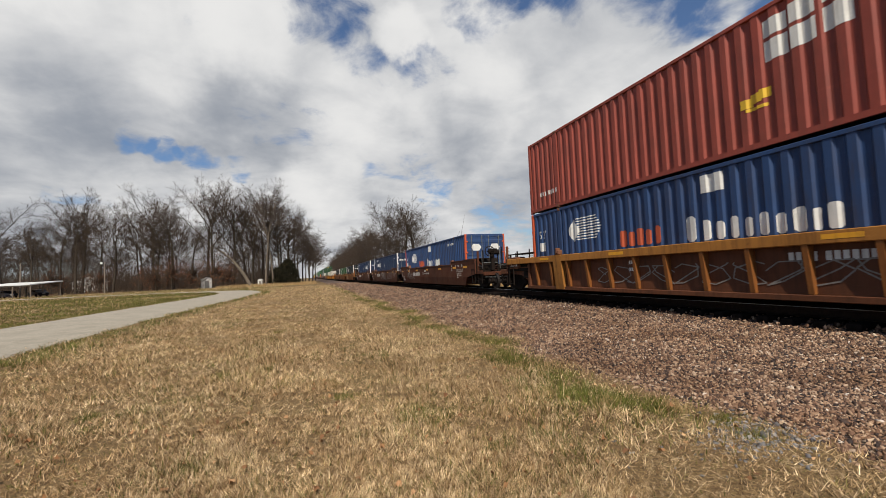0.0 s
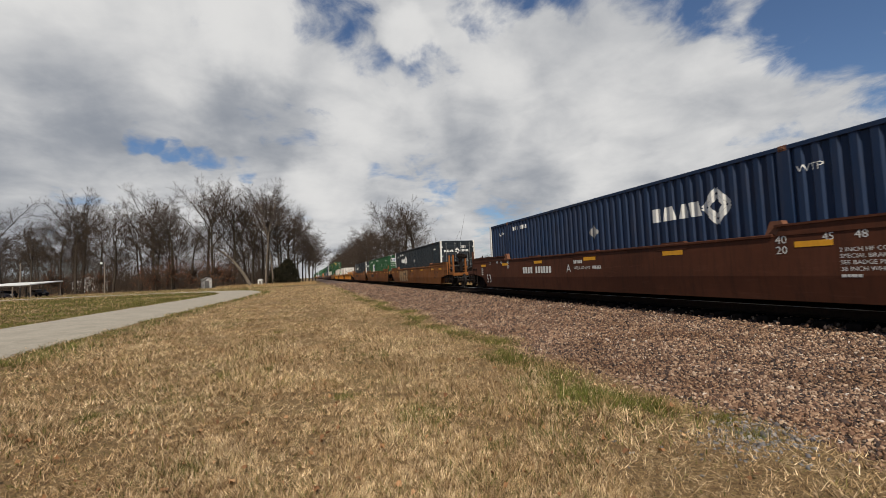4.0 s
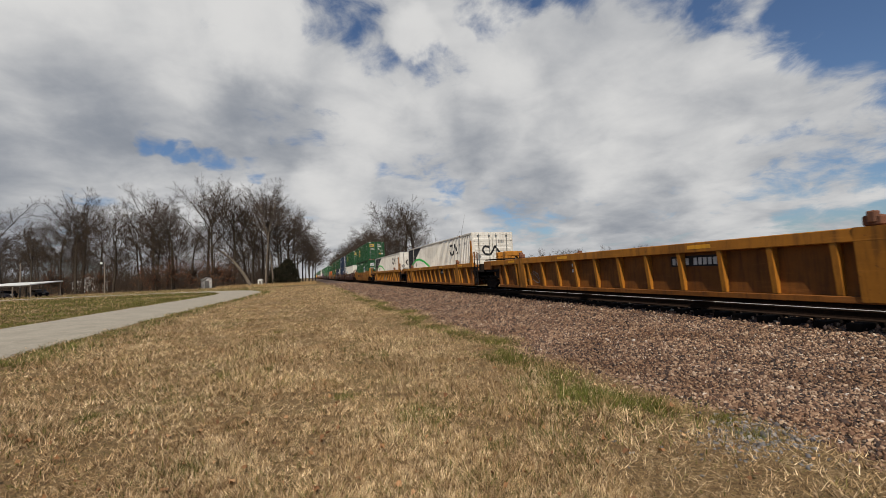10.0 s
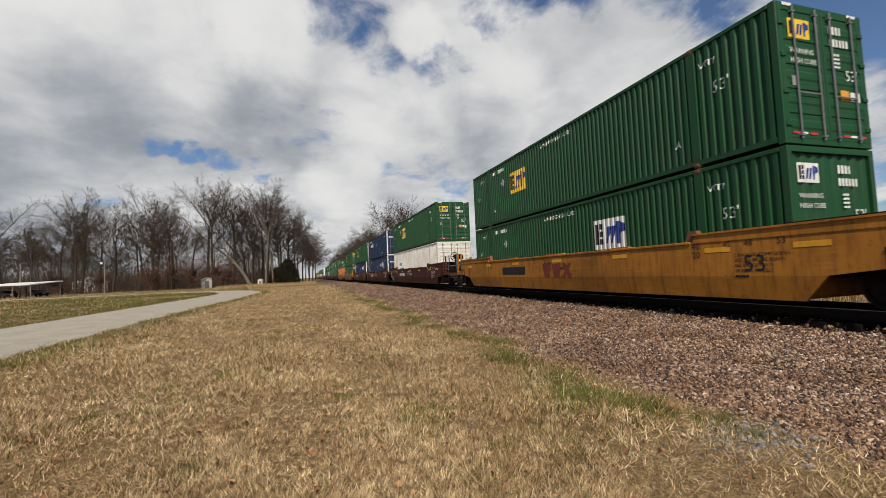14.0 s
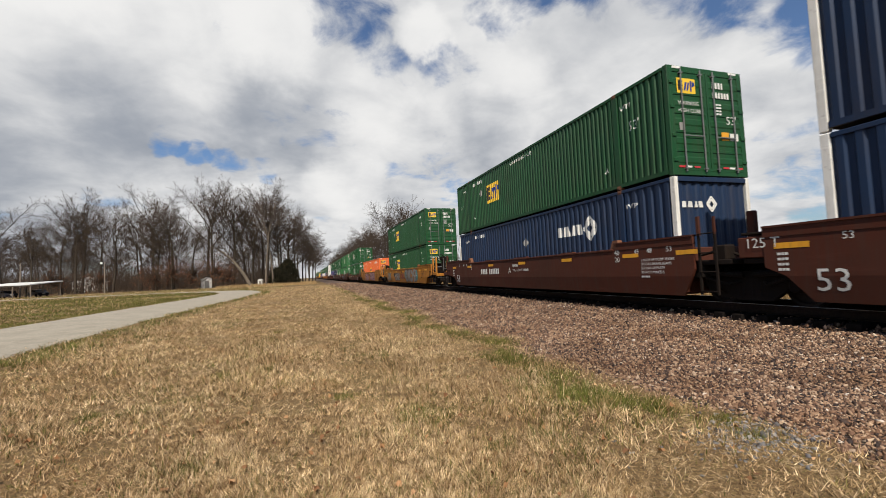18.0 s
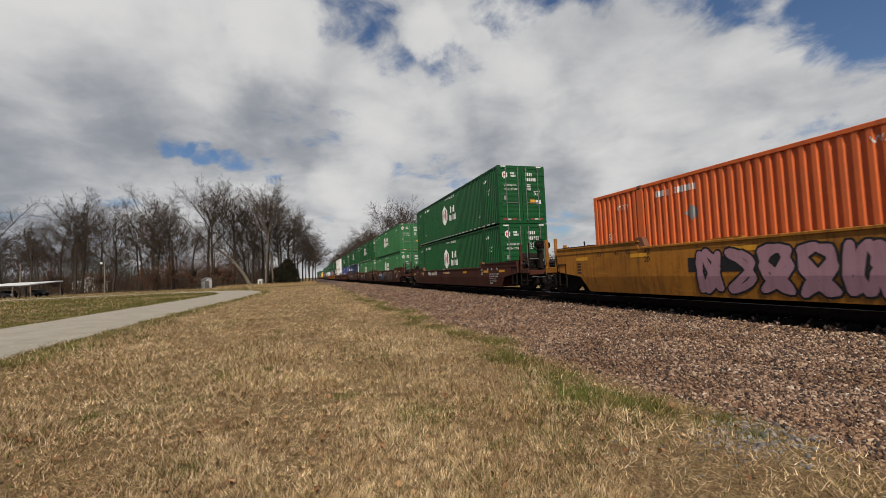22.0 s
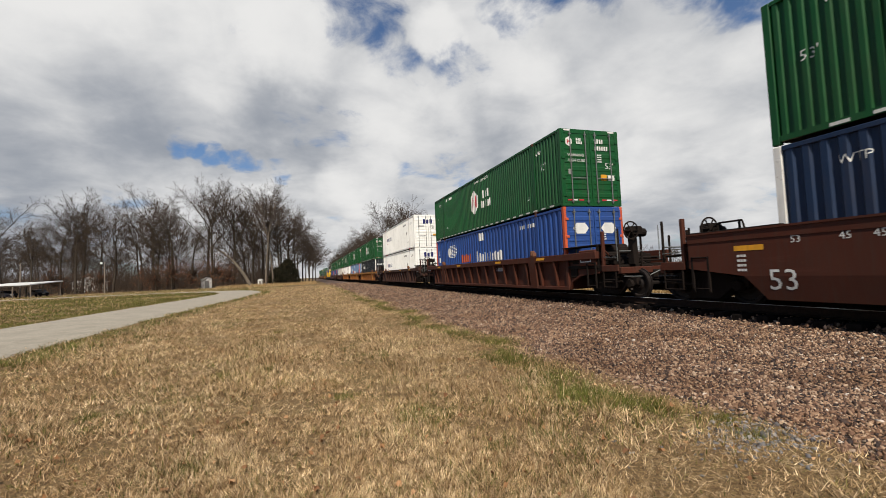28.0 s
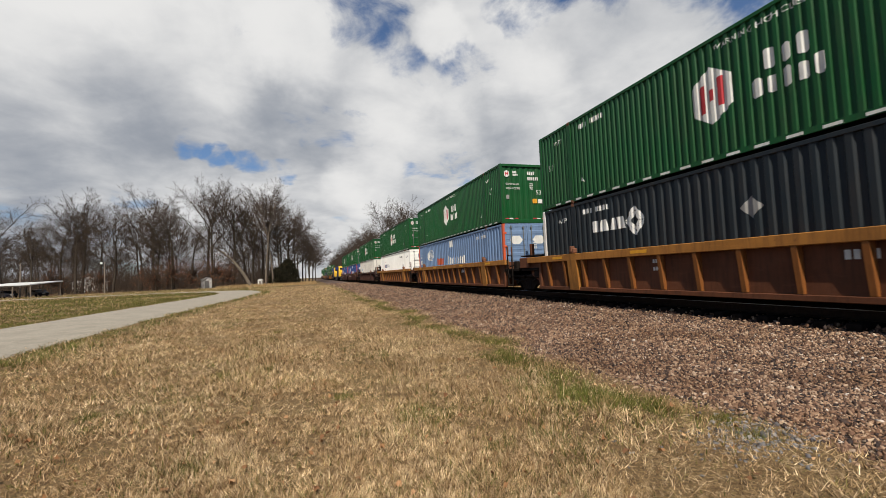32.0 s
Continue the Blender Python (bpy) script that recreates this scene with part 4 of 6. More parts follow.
def car_end(top, mat, s, y, kind, e, brake, style, drop=0.0):
    """The end of a well car; s = -1 for the leading end at y = 0, 1 for the trailing one at y = LONG."""
    def Y(a):
        return y + s * a

    def yb(a, b):
        return sorted((Y(a), Y(b)))
    part("bulkhead", Geo().box(-1.44, 1.44, *yb(0.12, 0.28), 0.75, 1.85, 0.02), mat, top)
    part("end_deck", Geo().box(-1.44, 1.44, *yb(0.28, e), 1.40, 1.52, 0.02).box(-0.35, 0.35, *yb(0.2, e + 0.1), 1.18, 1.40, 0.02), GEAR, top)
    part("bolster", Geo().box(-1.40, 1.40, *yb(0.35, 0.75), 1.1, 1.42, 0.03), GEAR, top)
    if kind == "A":
        part("articulation_joint", Geo().box(-0.3, 0.3, *yb(e - 0.1, e + 0.14), 1.12, 1.40, 0.05), GEAR, top)
        if s < 0:
            ladder(top, -1.48, Y(1.15), 0.72, 2.15, GEAR)
            part("handrail", Geo().box(-1.50, -1.46, Y(1.15) - 0.025, Y(1.15) + 0.025, 2.1, 2.5).box(-1.50, -1.44, Y(0.73) - 0.035, Y(0.73) + 0.035, 2.1, 2.55), mat, top)
        else:
            part("end_box", Geo().box(-1.50, -1.15, *yb(1.0, e + 0.05), 1.52, 1.95, 0.02), mat, top)
            part("grating", Geo().box(-1.45, 1.3, *yb(0.5, e), 2.0, 2.05, 0.01), GEAR, top)
        part("brake_pipe", Geo().pipe([(-1.25, Y(0.5), 1.62), (-1.2, Y(1.1), 1.75), (-0.9, Y(e - 0.1), 1.55), (-0.7, Y(e + 0.1), 1.6)], 0.03).pipe([(-1.3, Y(0.7), 1.1), (-1.2, Y(1.2), 0.95), (-0.9, Y(e), 1.05)], 0.035).pipe([(0.6, Y(0.5), 1.62), (0.5, Y(e), 1.6)], 0.03), GEAR, top)
        part("slack_adjuster", Geo().tube((-1.2, Y(0.6), 1.2), (-1.15, Y(e), 1.16), 0.06, n=8).box(-1.3, -1.0, *yb(0.9, 1.25), 1.5, 1.85, 0.03), GEAR, top)
        if style == "castle":
            a = e - 0.45
            for x in (0.0,):
                g = Geo().box(x - 0.5, x - 0.32, *yb(a, a + 0.3), 1.5, 2.2, 0.02).box(x + 0.32, x + 0.5, *yb(a, a + 0.3), 1.5, 2.2, 0.02).box(x - 0.5, x + 0.5, *yb(a, a + 0.3), 2.18, 2.44, 0.03)
                g.prism([(x - 0.32, 2.18), (x - 0.32, 1.95), (x - 0.18, 2.18)], "y", *yb(a, a + 0.3)).prism([(x + 0.32, 2.18), (x + 0.32, 1.95), (x + 0.18, 2.18)], "y", *yb(a, a + 0.3))
                part("guard_frame", g, YELLOW, top)
            if s < 0:
                part("guide_post", Geo().prism([(Y(0.12), 1.9), (Y(0.5), 1.9), (Y(0.32), 3.2), (Y(0.2), 3.2)], "x", -1.5, -1.44), YELLOW, top)
        else:
            if s < 0:
                part("end_post", Geo().box(-0.62, -0.46, *yb(1.25, 1.42), 1.5, 2.6, 0.02).tube((-0.54, Y(1.3), 1.9), (-0.1, Y(1.3), 1.55), 0.05, n=6), mat, top)
        return
    part("centre_sill", Geo().box(-0.28, 0.28, *yb(0.7, 3.0), 1.0, 1.32, 0.02), GEAR, top)
    part("coupler", Geo().box(-0.12, 0.12, *yb(2.9, 3.5), 1.06, 1.28, 0.03).box(-0.17, 0.2, *yb(3.4, 3.68), 1.0, 1.34, 0.06), GEAR, top)
    part("end_sill", Geo().box(-1.42, 1.42, *yb(2.75, 2.95), 1.22, 1.42, 0.02), mat, top)
    part("crossover_grating", Geo().box(-1.40, 1.40, *yb(2.15, 2.75), 1.42, 1.47, 0.008), GEAR, top)
    g = Geo()
    for i in range(9):
        a = 2.2 + i * 0.065
        g.box(-1.38, 1.38, *yb(a, a + 0.02), 1.47, 1.5)
    part("deck_grating", g, GEAR, top)
    for x in (-1.38, -0.55, 0.55, 1.38):
        bare = mat in (YELLOW, SHADEYEL, TAN)
        k = 0.055 if bare else 0.028
        part("stanchion", Geo().box(x - k, x + k, *yb(2.80, 2.80 + 2 * k), 1.3, 2.58 if abs(x) > 1 else 2.35, 0.01), mat if bare else GEAR, top)
    part("handrail", Geo().pipe([(-1.38, Y(2.85), 1.9), (-0.55, Y(2.85), 1.9)], 0.018).pipe([(0.55, Y(2.85), 1.9), (1.38, Y(2.85), 1.9)], 0.018).pipe([(-1.47, Y(2.87), 1.6), (-1.47, Y(2.87), 2.5)], 0.013).pipe([(-1.44, Y(2.2), 1.75), (-1.44, Y(2.8), 1.72)], 0.014), ROD, top)
    part("corner_stanchion", Geo().box(-1.46, -1.36, *yb(2.12, 2.22), 1.3, 2.56, 0.015).tube((-1.41, Y(2.17), 2.0), (-0.9, Y(2.17), 1.55), 0.03, n=6), mat, top)
    part("side_step_plate", Geo().box(-1.47, -1.42, *yb(2.12, 2.86), 1.30, 1.50, 0.01), mat, top)
    part("step", Geo().pipe([(-1.46, Y(2.2), 1.3), (-1.46, Y(2.2), 0.82), (-1.46, Y(2.75), 0.82), (-1.46, Y(2.75), 1.3)], 0.022).pipe([(-1.46, Y(2.2), 1.05), (-1.46, Y(2.75), 1.05)], 0.018), GEAR, top)
    ladder(top, -1.50, min(Y(e - 0.5), Y(e - 0.08)), 0.78, 1.6, GEAR)
    part("cut_lever", Geo().pipe([(-1.4, Y(3.02), 1.15), (-0.6, Y(3.05), 1.12), (-0.2, Y(3.2), 1.3)], 0.016), ROD, top)
    part("air_hose", Geo().pipe([(0.25, Y(3.0), 1.15), (0.35, Y(3.3), 0.85), (0.3, Y(3.55), 0.75), (0.15, Y(3.7), 0.95)], 0.028), GEAR, top)
    if style == "castle":
        g = Geo()
        for x in (-0.95, -0.15):
            g.box(x - 0.1, x + 0.1, *yb(0.9, 1.15), 1.5, 2.2, 0.03)
        g.prism([(-1.06, 2.12), (-0.04, 2.12), (-0.08, 2.46), (-1.02, 2.46)], "y", *yb(0.88, 1.17))
        part("guard_frame", g, mat, top)
    part("end_box", Geo().box(-1.50, -1.12, *yb(e - 0.95, e - 0.1), 1.5, 2.02 - drop, 0.03), mat, top)
    part("data_mark", Geo().box(-1.506, -1.498, *yb(e - 0.85, e - 0.3), 1.62 - drop, 1.65 - drop).box(-1.506, -1.498, *yb(e - 0.85, e - 0.3), 1.88 - drop, 1.91 - drop).box(-1.506, -1.498, *yb(e - 0.85, e - 0.82), 1.65 - drop, 1.88 - drop).box(-1.506, -1.498, *yb(e - 0.33, e - 0.3), 1.65 - drop, 1.88 - drop), DWHITE, top)
    part("brake_cylinder", Geo().tube((0.6, Y(0.9), 1.72), (0.6, Y(1.7), 1.72), 0.17, n=12).tube((0.6, Y(1.7), 1.72), (0.6, Y(2.3), 1.68), 0.035, n=6), GEAR, top)
    part("brake_pipe", Geo().pipe([(0.2, Y(0.4), 1.6), (0.2, Y(1.4), 1.62), (-0.35, Y(1.8), 1.58), (-0.35, Y(2.6), 1.56), (0.25, Y(3.0), 1.2)], 0.03).pipe([(-1.1, Y(0.6), 1.62), (-1.1, Y(2.1), 1.62), (0.9, Y(2.3), 1.6)], 0.025), GEAR, top)
    part("side_brace", Geo().prism([(Y(e - 0.1), 1.35), (Y(2.8), 1.25), (Y(2.8), 1.38), (Y(e - 0.1), 1.55)], "x", -1.43, -1.36).prism([(Y(e - 0.1), 1.35), (Y(2.8), 1.25), (Y(2.8), 1.38), (Y(e - 0.1), 1.55)], "x", 1.36, 1.43), GEAR, top)
    part("lever", Geo().pipe([(-1.2, Y(2.1), 1.1), (-0.7, Y(2.5), 0.95), (-0.2, Y(2.6), 1.05)], 0.03).pipe([(-0.9, Y(1.6), 0.95), (-0.3, Y(1.4), 0.8), (0.5, Y(1.7), 0.9)], 0.035), GEAR, top)
    part("walkway_grating", Geo().box(-1.42, -0.7, *yb(-0.1, e + 0.1), 2.14 - drop, 2.175 - drop, 0.006).box(-1.42, -1.36, *yb(e - 0.1, e), 1.5, 2.15 - drop), GEAR, top)
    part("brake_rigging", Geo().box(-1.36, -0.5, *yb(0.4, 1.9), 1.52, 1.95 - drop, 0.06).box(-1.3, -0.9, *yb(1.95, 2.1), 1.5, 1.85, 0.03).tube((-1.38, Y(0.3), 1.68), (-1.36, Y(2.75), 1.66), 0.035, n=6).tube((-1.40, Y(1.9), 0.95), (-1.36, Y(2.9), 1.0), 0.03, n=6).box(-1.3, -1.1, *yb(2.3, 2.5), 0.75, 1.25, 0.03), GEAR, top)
    if brake:
        part("air_reservoir", Geo().turned([(-0.55, 0.0), (-0.55, 0.16), (-0.47, 0.22), (0.47, 0.22), (0.55, 0.16), (0.55, 0.0)], "x", (-0.55, Y(1.55), 1.98), 14), GEAR, top)
        a, zb, xb = ((2.1 if drop else 1.9) if s > 0 else 2.85), ((1.85 if drop else 2.27) if s > 0 else 2.5), -1.08
        part("brake_stand", Geo().prism([(Y(a) - 0.12, 1.5), (Y(a) + 0.12, 1.5), (Y(a) + 0.07, zb + 0.1), (Y(a) - 0.07, zb + 0.1)], "x", xb + 0.12, xb + 0.3).box(xb + 0.05, xb + 0.5, Y(a) - 0.16, Y(a) + 0.16, zb - 0.16, zb + 0.14, 0.05).turned([(-0.2, 0.0), (-0.2, 0.13), (0.2, 0.13), (0.2, 0.0)], "x", (xb + 0.45, Y(a), zb - 0.05), 12), GEAR, top)
        g = Geo()
        n, r = 20, 0.26
        yw = Y(a) - 0.2
        g.pipe([(xb + r * math.cos(2 * math.pi * i / n), yw, zb + r * math.sin(2 * math.pi * i / n)) for i in range(n + 1)], 0.022)
        for i in range(6):
            t = math.pi * i / 3
            g.tube((xb, yw, zb), (xb + r * math.cos(t), yw, zb + r * math.sin(t)), 0.016, n=5)
        g.tube((xb, yw - 0.04, zb), (xb, Y(a), zb), 0.06, n=8)
        part("brake_wheel", g, GEAR, top)
        if s > 0:
            part("platform_rail", Geo().pipe([(xb, Y(a - 0.25), zb - 0.3), (xb, Y(a - 0.3), zb + 0.02), (xb, Y(a - 0.45), zb + 0.1), (xb, Y(a - 1.0), zb + 0.1), (xb, Y(a - 1.1), zb - 0.3)], 0.022), GEAR, top)
        part("brake_gear", Geo().pipe([(-0.5, Y(2.0), 1.7), (0.9, Y(2.0), 1.7)], 0.05).box(0.3, 1.1, *yb(1.0, 1.5), 1.52, 1.85, 0.04).box(-1.2, -0.7, *yb(2.2, 2.4), 1.5, 1.8, 0.03), GEAR, top)


def well_car(mat, label, style, near, far, gap0, gap1, chord=None, letter="", marks=DWHITE, brake=True, plate=False, drop=0.0, brake_behind=False, big=16.3):
    top = new("well_car")
    tagged(top, label, "railcar", "cars of the train")
    e0 = 1.95 if near == "C" else gap0 / 2 - 0.12
    e1 = 1.95 if far == "C" else gap1 / 2 - 0.12
    ribbed = style in ("ribbed", "castle")
    if ribbed:
        ribbed_side(top, mat, chord or mat, e0 if near == "C" else 0.55, e1 if far == "C" else 1.0)
    else:
        smooth_side(top, mat, e0 if near == "C" else 0.6, e1 if far == "C" else 1.0, drop)
    for y0, y1 in ((-0.1, 0.9), (5.5, 6.0), (10.2, 10.7), (LONG - 0.9, LONG + 0.1)):
        part("well_floor", shared(("wfloor", mat.name, y0), lambda: Geo().box(-1.36, 1.36, y0, y1, 0.69, 0.79, 0.01).mesh("well_floor", mat)), mat, top)
    car_end(top, mat, -1, 0.0, near, e0, brake, style, drop)
    car_end(top, mat, 1, LONG, far, e1, brake_behind, style, drop)
    truck(top, -2.0 if near == "C" else -gap0 / 2)
    if far == "C":
        truck(top, LONG + 2.0)
    put = lambda name, polys, y0, z0, m: part(name, flat_decal(polys, y0, z0, ribbed), m, top)
    if not ribbed:
        if big:
            put("marking", T("53", 0.40 if big > 10 else 0.34), big, 0.88 if big > 10 else 1.25, marks)
        if far == "A":
            put("marking", T("125 T", 0.2), LONG + e1 - 0.12, 1.72 - drop, marks)
        put("marking", T("40", 0.15) + moved(T("20", 0.15), 0, -0.2), 2.12, 1.77 - drop, marks)
        put("marking", T("40", 0.15) + moved(T("20", 0.15), 0, -0.2), 13.9, 1.75 - drop, marks)
        for u, t in ((15.83, "53"), (15.05, "45"), (14.58, "45"), (1.32, "45"), (0.85, "48"), (0.2, "53")):
            put("marking", T(t, 0.13), u, 1.78 - drop, marks)
        for u in (16.95, 14.4, 11.45, 8.2, 4.9, 1.78, -0.1):
            put("reflective_strip", [rect(0, 0, 0.62, 0.11)], u, 1.68 - drop, DREFL)
        put("data_mark", [r for i, t in enumerate(("2 INCH HF COMP SHOES", "SPECIAL BRAKE BEAMS", "SEE BADGE PLATE", "38 INCH WHEELS")) for r in moved(T(t, 0.07), 0, -0.11 * i)] + moved(word([1.4, 0.9, 1.7, 1.1], 0.05), 0, -0.44), 1.08, 1.56 - drop, marks)
        put("data_mark", [r for i in range(4) for r in moved(word([1.4, 0.9, 1.2], 0.05), 0, -0.1 * i)], 16.9, 1.55 - drop, marks)
        if letter:
            put("marking", T(letter, 0.26), 9.2, 1.32, marks)
        if plate:
            put("number_plate", [rect(0, 0, 2.2, 0.34)], 12.5, 1.25, DBLACK)
            part("number_mark", flat_decal(word([0.55] * 4, 0.22) + moved(word([0.55] * 6, 0.22), 1.05, 0), 12.35, 1.31, ribbed, 2), marks, top)
        else:
            put("number_mark", word([0.6] * 4, 0.26) + moved(word([0.55] * 6, 0.26), 1.05, 0), 12.4, 1.30, marks)
        put("load_mark", moved(word([0.6, 0.6, 0.2, 0.6, 0.6, 0.6], 0.11), 0, 0.2) + T("WELL LD LMT", 0.10) + moved(word([0.5] * 6, 0.10), 1.0, 0), 8.76, 1.40, marks)
    else:
        put("marking", T("40", 0.15) + moved(T("20", 0.15), 0, -0.2), 14.2 + 0.02, 1.45, marks)
        put("load_mark", moved(word([0.6] * 5, 0.1), 0, 0.2) + word([0.7] * 4, 0.1), 10.6, 1.3, marks)
        if plate:
            put("number_plate", [rect(0, 0, 1.5, 0.26)], 6.3, 1.38, DBLACK)
            part("number_mark", flat_decal(word([0.55] * 4, 0.17) + moved(word([0.55] * 6, 0.17), 0.62, 0), 6.25, 1.42, ribbed, 2), marks, top)
            put("data_panel", [rect(0, 0, 1.0, 0.85)], 0.1, 0.85, DBLACK)
            part("data_mark", flat_decal([r for i in range(6) for r in moved(word([1.4, 0.9, 1.7, 1.1], 0.05), 0, -0.1 * i)], 0.0, 1.5, ribbed, 2), marks, top)
        else:
            put("number_mark", word([0.55] * 4, 0.17) + moved(word([0.55] * 6, 0.17), 0.62, 0), 6.3, 1.42, marks)
    return top


# ---- the train: each row is the leading end's place at the start, gaps, car and load ----
TRAIN = []     # (object, y at the start, z)


def load(key, s, level, memo={}):
    if key in memo:
        ob = copy_thing(memo[key], pose(TRACK, s, 0))
    else:
        ob = memo[key] = container(SPECS[key])
    TRAIN.append((ob, s, 0.80 + level * (HIGH + 0.03)))
    return ob


CARS = [
    # s, kind of car, link ahead, link behind, letter, loads
    (-0.5, "rib_old", "C", "C", "", ("orange_post_old", "red")),
    (23.58, "brown", "C", "A", "B", ("orange_post_old",)),
    (43.8, "brown", "A", "A", "C", ("navy_far",)),
    (64.2, "brown", "A", "C", "A", ("navy_wall",)),
    (88.9, "tan", "C", "A", "A", ("coal",)),
    (109.45, "tan", "A", "A", "C", ("panel_single",)),
    (129.55, "tan", "A", "C", "B", ("coal",)),
    (153.3, "rib_yellow", "C", "A", "", ()),
    (173.5, "rib_yellow", "A", "A", "", ("swoop",)),
    (193.5, "rib_yellow", "A", "C", "", ("swoop",)),
    (217.1, "yellow", "C", "C", "", ("panel_white", "panel")),
    (240.65, "maroon", "C", "A", "B", ("white", "panel")),
    (260.8, "maroon", "A", "A", "C", ("navy_white", "navy_far")),
    (280.18, "maroon", "A", "C", "A", ("navy_wall", "panel")),
    (304.05, "yellow", "C", "C", "", ("panel", "panel")),
    (327.65, "yellow", "C", "C", "", ("orange",)),
    (350.88, "maroon", "C", "C", "", ("hexagon", "hexagon")),
    (374.5, "maroon", "C", "A", "A", ("hexagon_pale", "hexagon_pale")),
    (393.7, "maroon", "A", "A", "C", ("hexagon_pale", "hexagon")),
    (412.62, "maroon", "A", "C", "B", ("navy_far", "hexagon")),
    (436.1, "rib_maroon", "C", "C", "", ("orange_post", "hexagon")),
    (458.75, "rib_dark", "C", "C", "", ("navy_bars", "navy_bars")),
    (481.8, "rib_old", "C", "A", "", ("coal", "hexagon")),
    (501.6, "rib_old", "A", "A", "", ("orange_post_pale", "hexagon_wall")),
    (521.2, "rib_old", "A", "C", "", ("navy_bars_low", "hexagon")),
    (543.6, "rib_dark", "C", "C", "", ("white", "hexagon_wall")),
    (566.0, "maroon", "C", "A", "", ("orange_post", "hexagon")),
    (585.6, "maroon", "A", "C", "", ("orange_post", "hexagon")),
]


# ---- ground, road and track ----
def road_centre(n=90):
    pts = [Vector(p) for p in ((-8.9, -60), (-8.9, 0), (-8.9, 22), (-8.4, 35), (-7.9, 48), (-8.1, 58), (-11.0, 68), (-18, 75), (-32, 80), (-62, 87), (-140, 100), (-300, 125))]
    out = []
    for i in range(len(pts) - 1):
        p0, p1, p2, p3 = pts[max(0, i - 1)], pts[i], pts[i + 1], pts[min(len(pts) - 1, i + 2)]
        for k in range(8):
            t = k / 8
            out.append(0.5 * ((2 * p1) + (p2 - p0) * t + (2 * p0 - 5 * p1 + 4 * p2 - p3) * t * t + (3 * p1 - p0 - 3 * p2 + p3) * t ** 3))
    return out + [pts[-1]]


ROAD = np.array([p[:] for p in road_centre()])


def road_distance(x, y):
    """Distance of points to the road's centre line."""
    best = np.full(np.shape(x), 1e9)
    for a, b in zip(ROAD[:-1], ROAD[1:]):
        d = b - a
        t = np.clip(((x - a[0]) * d[0] + (y - a[1]) * d[1]) / (d @ d), 0, 1)
        best = np.minimum(best, np.hypot(x - a[0] - t * d[0], y - a[1] - t * d[1]))
    return best


def ground_z(x, y):
    near = np.exp(-(np.hypot(x, y) / 45.0) ** 2)
    z = 0.025 * np.sin(x * 1.7 + 0.6 * y) * near + 0.02 * np.sin(y * 1.1 - x * 0.8) * near
    return z * np.clip((4.0 - x) / 1.5, 0, 1) * np.clip((road_distance(x, y) - 2.6) / 1.5, 0, 1)


def build_ground():
    def axis(near, step, far, n):
        a = np.arange(0, near, step)
        b = near + (far - near) * (np.linspace(0, 1, n) ** 3)
        return np.concatenate([-b[::-1], -a[1:][::-1], a, b])
    xs, ys = axis(24, 0.4, 3000, 26), axis(60, 0.5, 3000, 26)
    gx, gy = np.meshgrid(xs, ys)
    z = ground_z(gx, gy)
    v = np.stack([gx, gy, z], axis=-1).reshape(-1, 3)
    w = len(xs)
    i, j = np.meshgrid(np.arange(len(xs) - 1), np.arange(len(ys) - 1))
    a = (j * w + i).ravel()
    ob = new("ground", np_mesh("ground", v, np.stack([a, a + 1, a + w + 1, a + w], axis=1), TURF, True))
    tagged(ob, "wide mown field of dry winter grass", "ground", kind="structure")


build_ground()


def build_road():
    v, f = [], []
    for i, p in enumerate(ROAD):
        d = ROAD[min(i + 1, len(ROAD) - 1)] - ROAD[max(i - 1, 0)]
        n = np.array([d[1], -d[0]]) / np.hypot(*d)
        wob = 0.08 * math.sin(i * 1.9) + 0.05 * math.sin(i * 3.1)
        for k, z in ((-2.55, -0.02), (-2.35 + wob, 0.035), (-0.8, 0.055), (0.8, 0.055), (2.35 - wob, 0.035), (2.55, -0.02)):
            q = p + n * k
            v.append((q[0], q[1], z))
    for i in range(len(ROAD) - 1):
        for k in range(5):
            f.append((6 * i + k, 6 * i + k + 1, 6 * i + k + 7, 6 * i + k + 6))
    me = bpy.data.meshes.new("road")
    me.from_pydata(v, [], f)
    me.materials.append(ROADM)
    tagged(new("road", me), "narrow pale worn asphalt lane through the grass", "road", kind="structure")


build_road()

BED = [(3.4, -0.03), (4.2, 0.005), (6.0, 0.05), (8.2, 0.11), (8.9, 0.15), (9.3, 0.21), (11.2, 0.21), (11.6, 0.15), (12.4, 0.10), (14.6, -0.03)]


def bed_z(x):
    return np.interp(x, [p[0] for p in BED], [p[1] for p in BED])


tagged(new("ballast_bed", Geo().prism(BED + [(14.6, -0.3), (3.4, -0.3)], "y", -620, 1500).mesh("ballast_bed", BALLASTM)), "bed of reddish-grey crushed stone under the track", "railway bed", kind="structure")


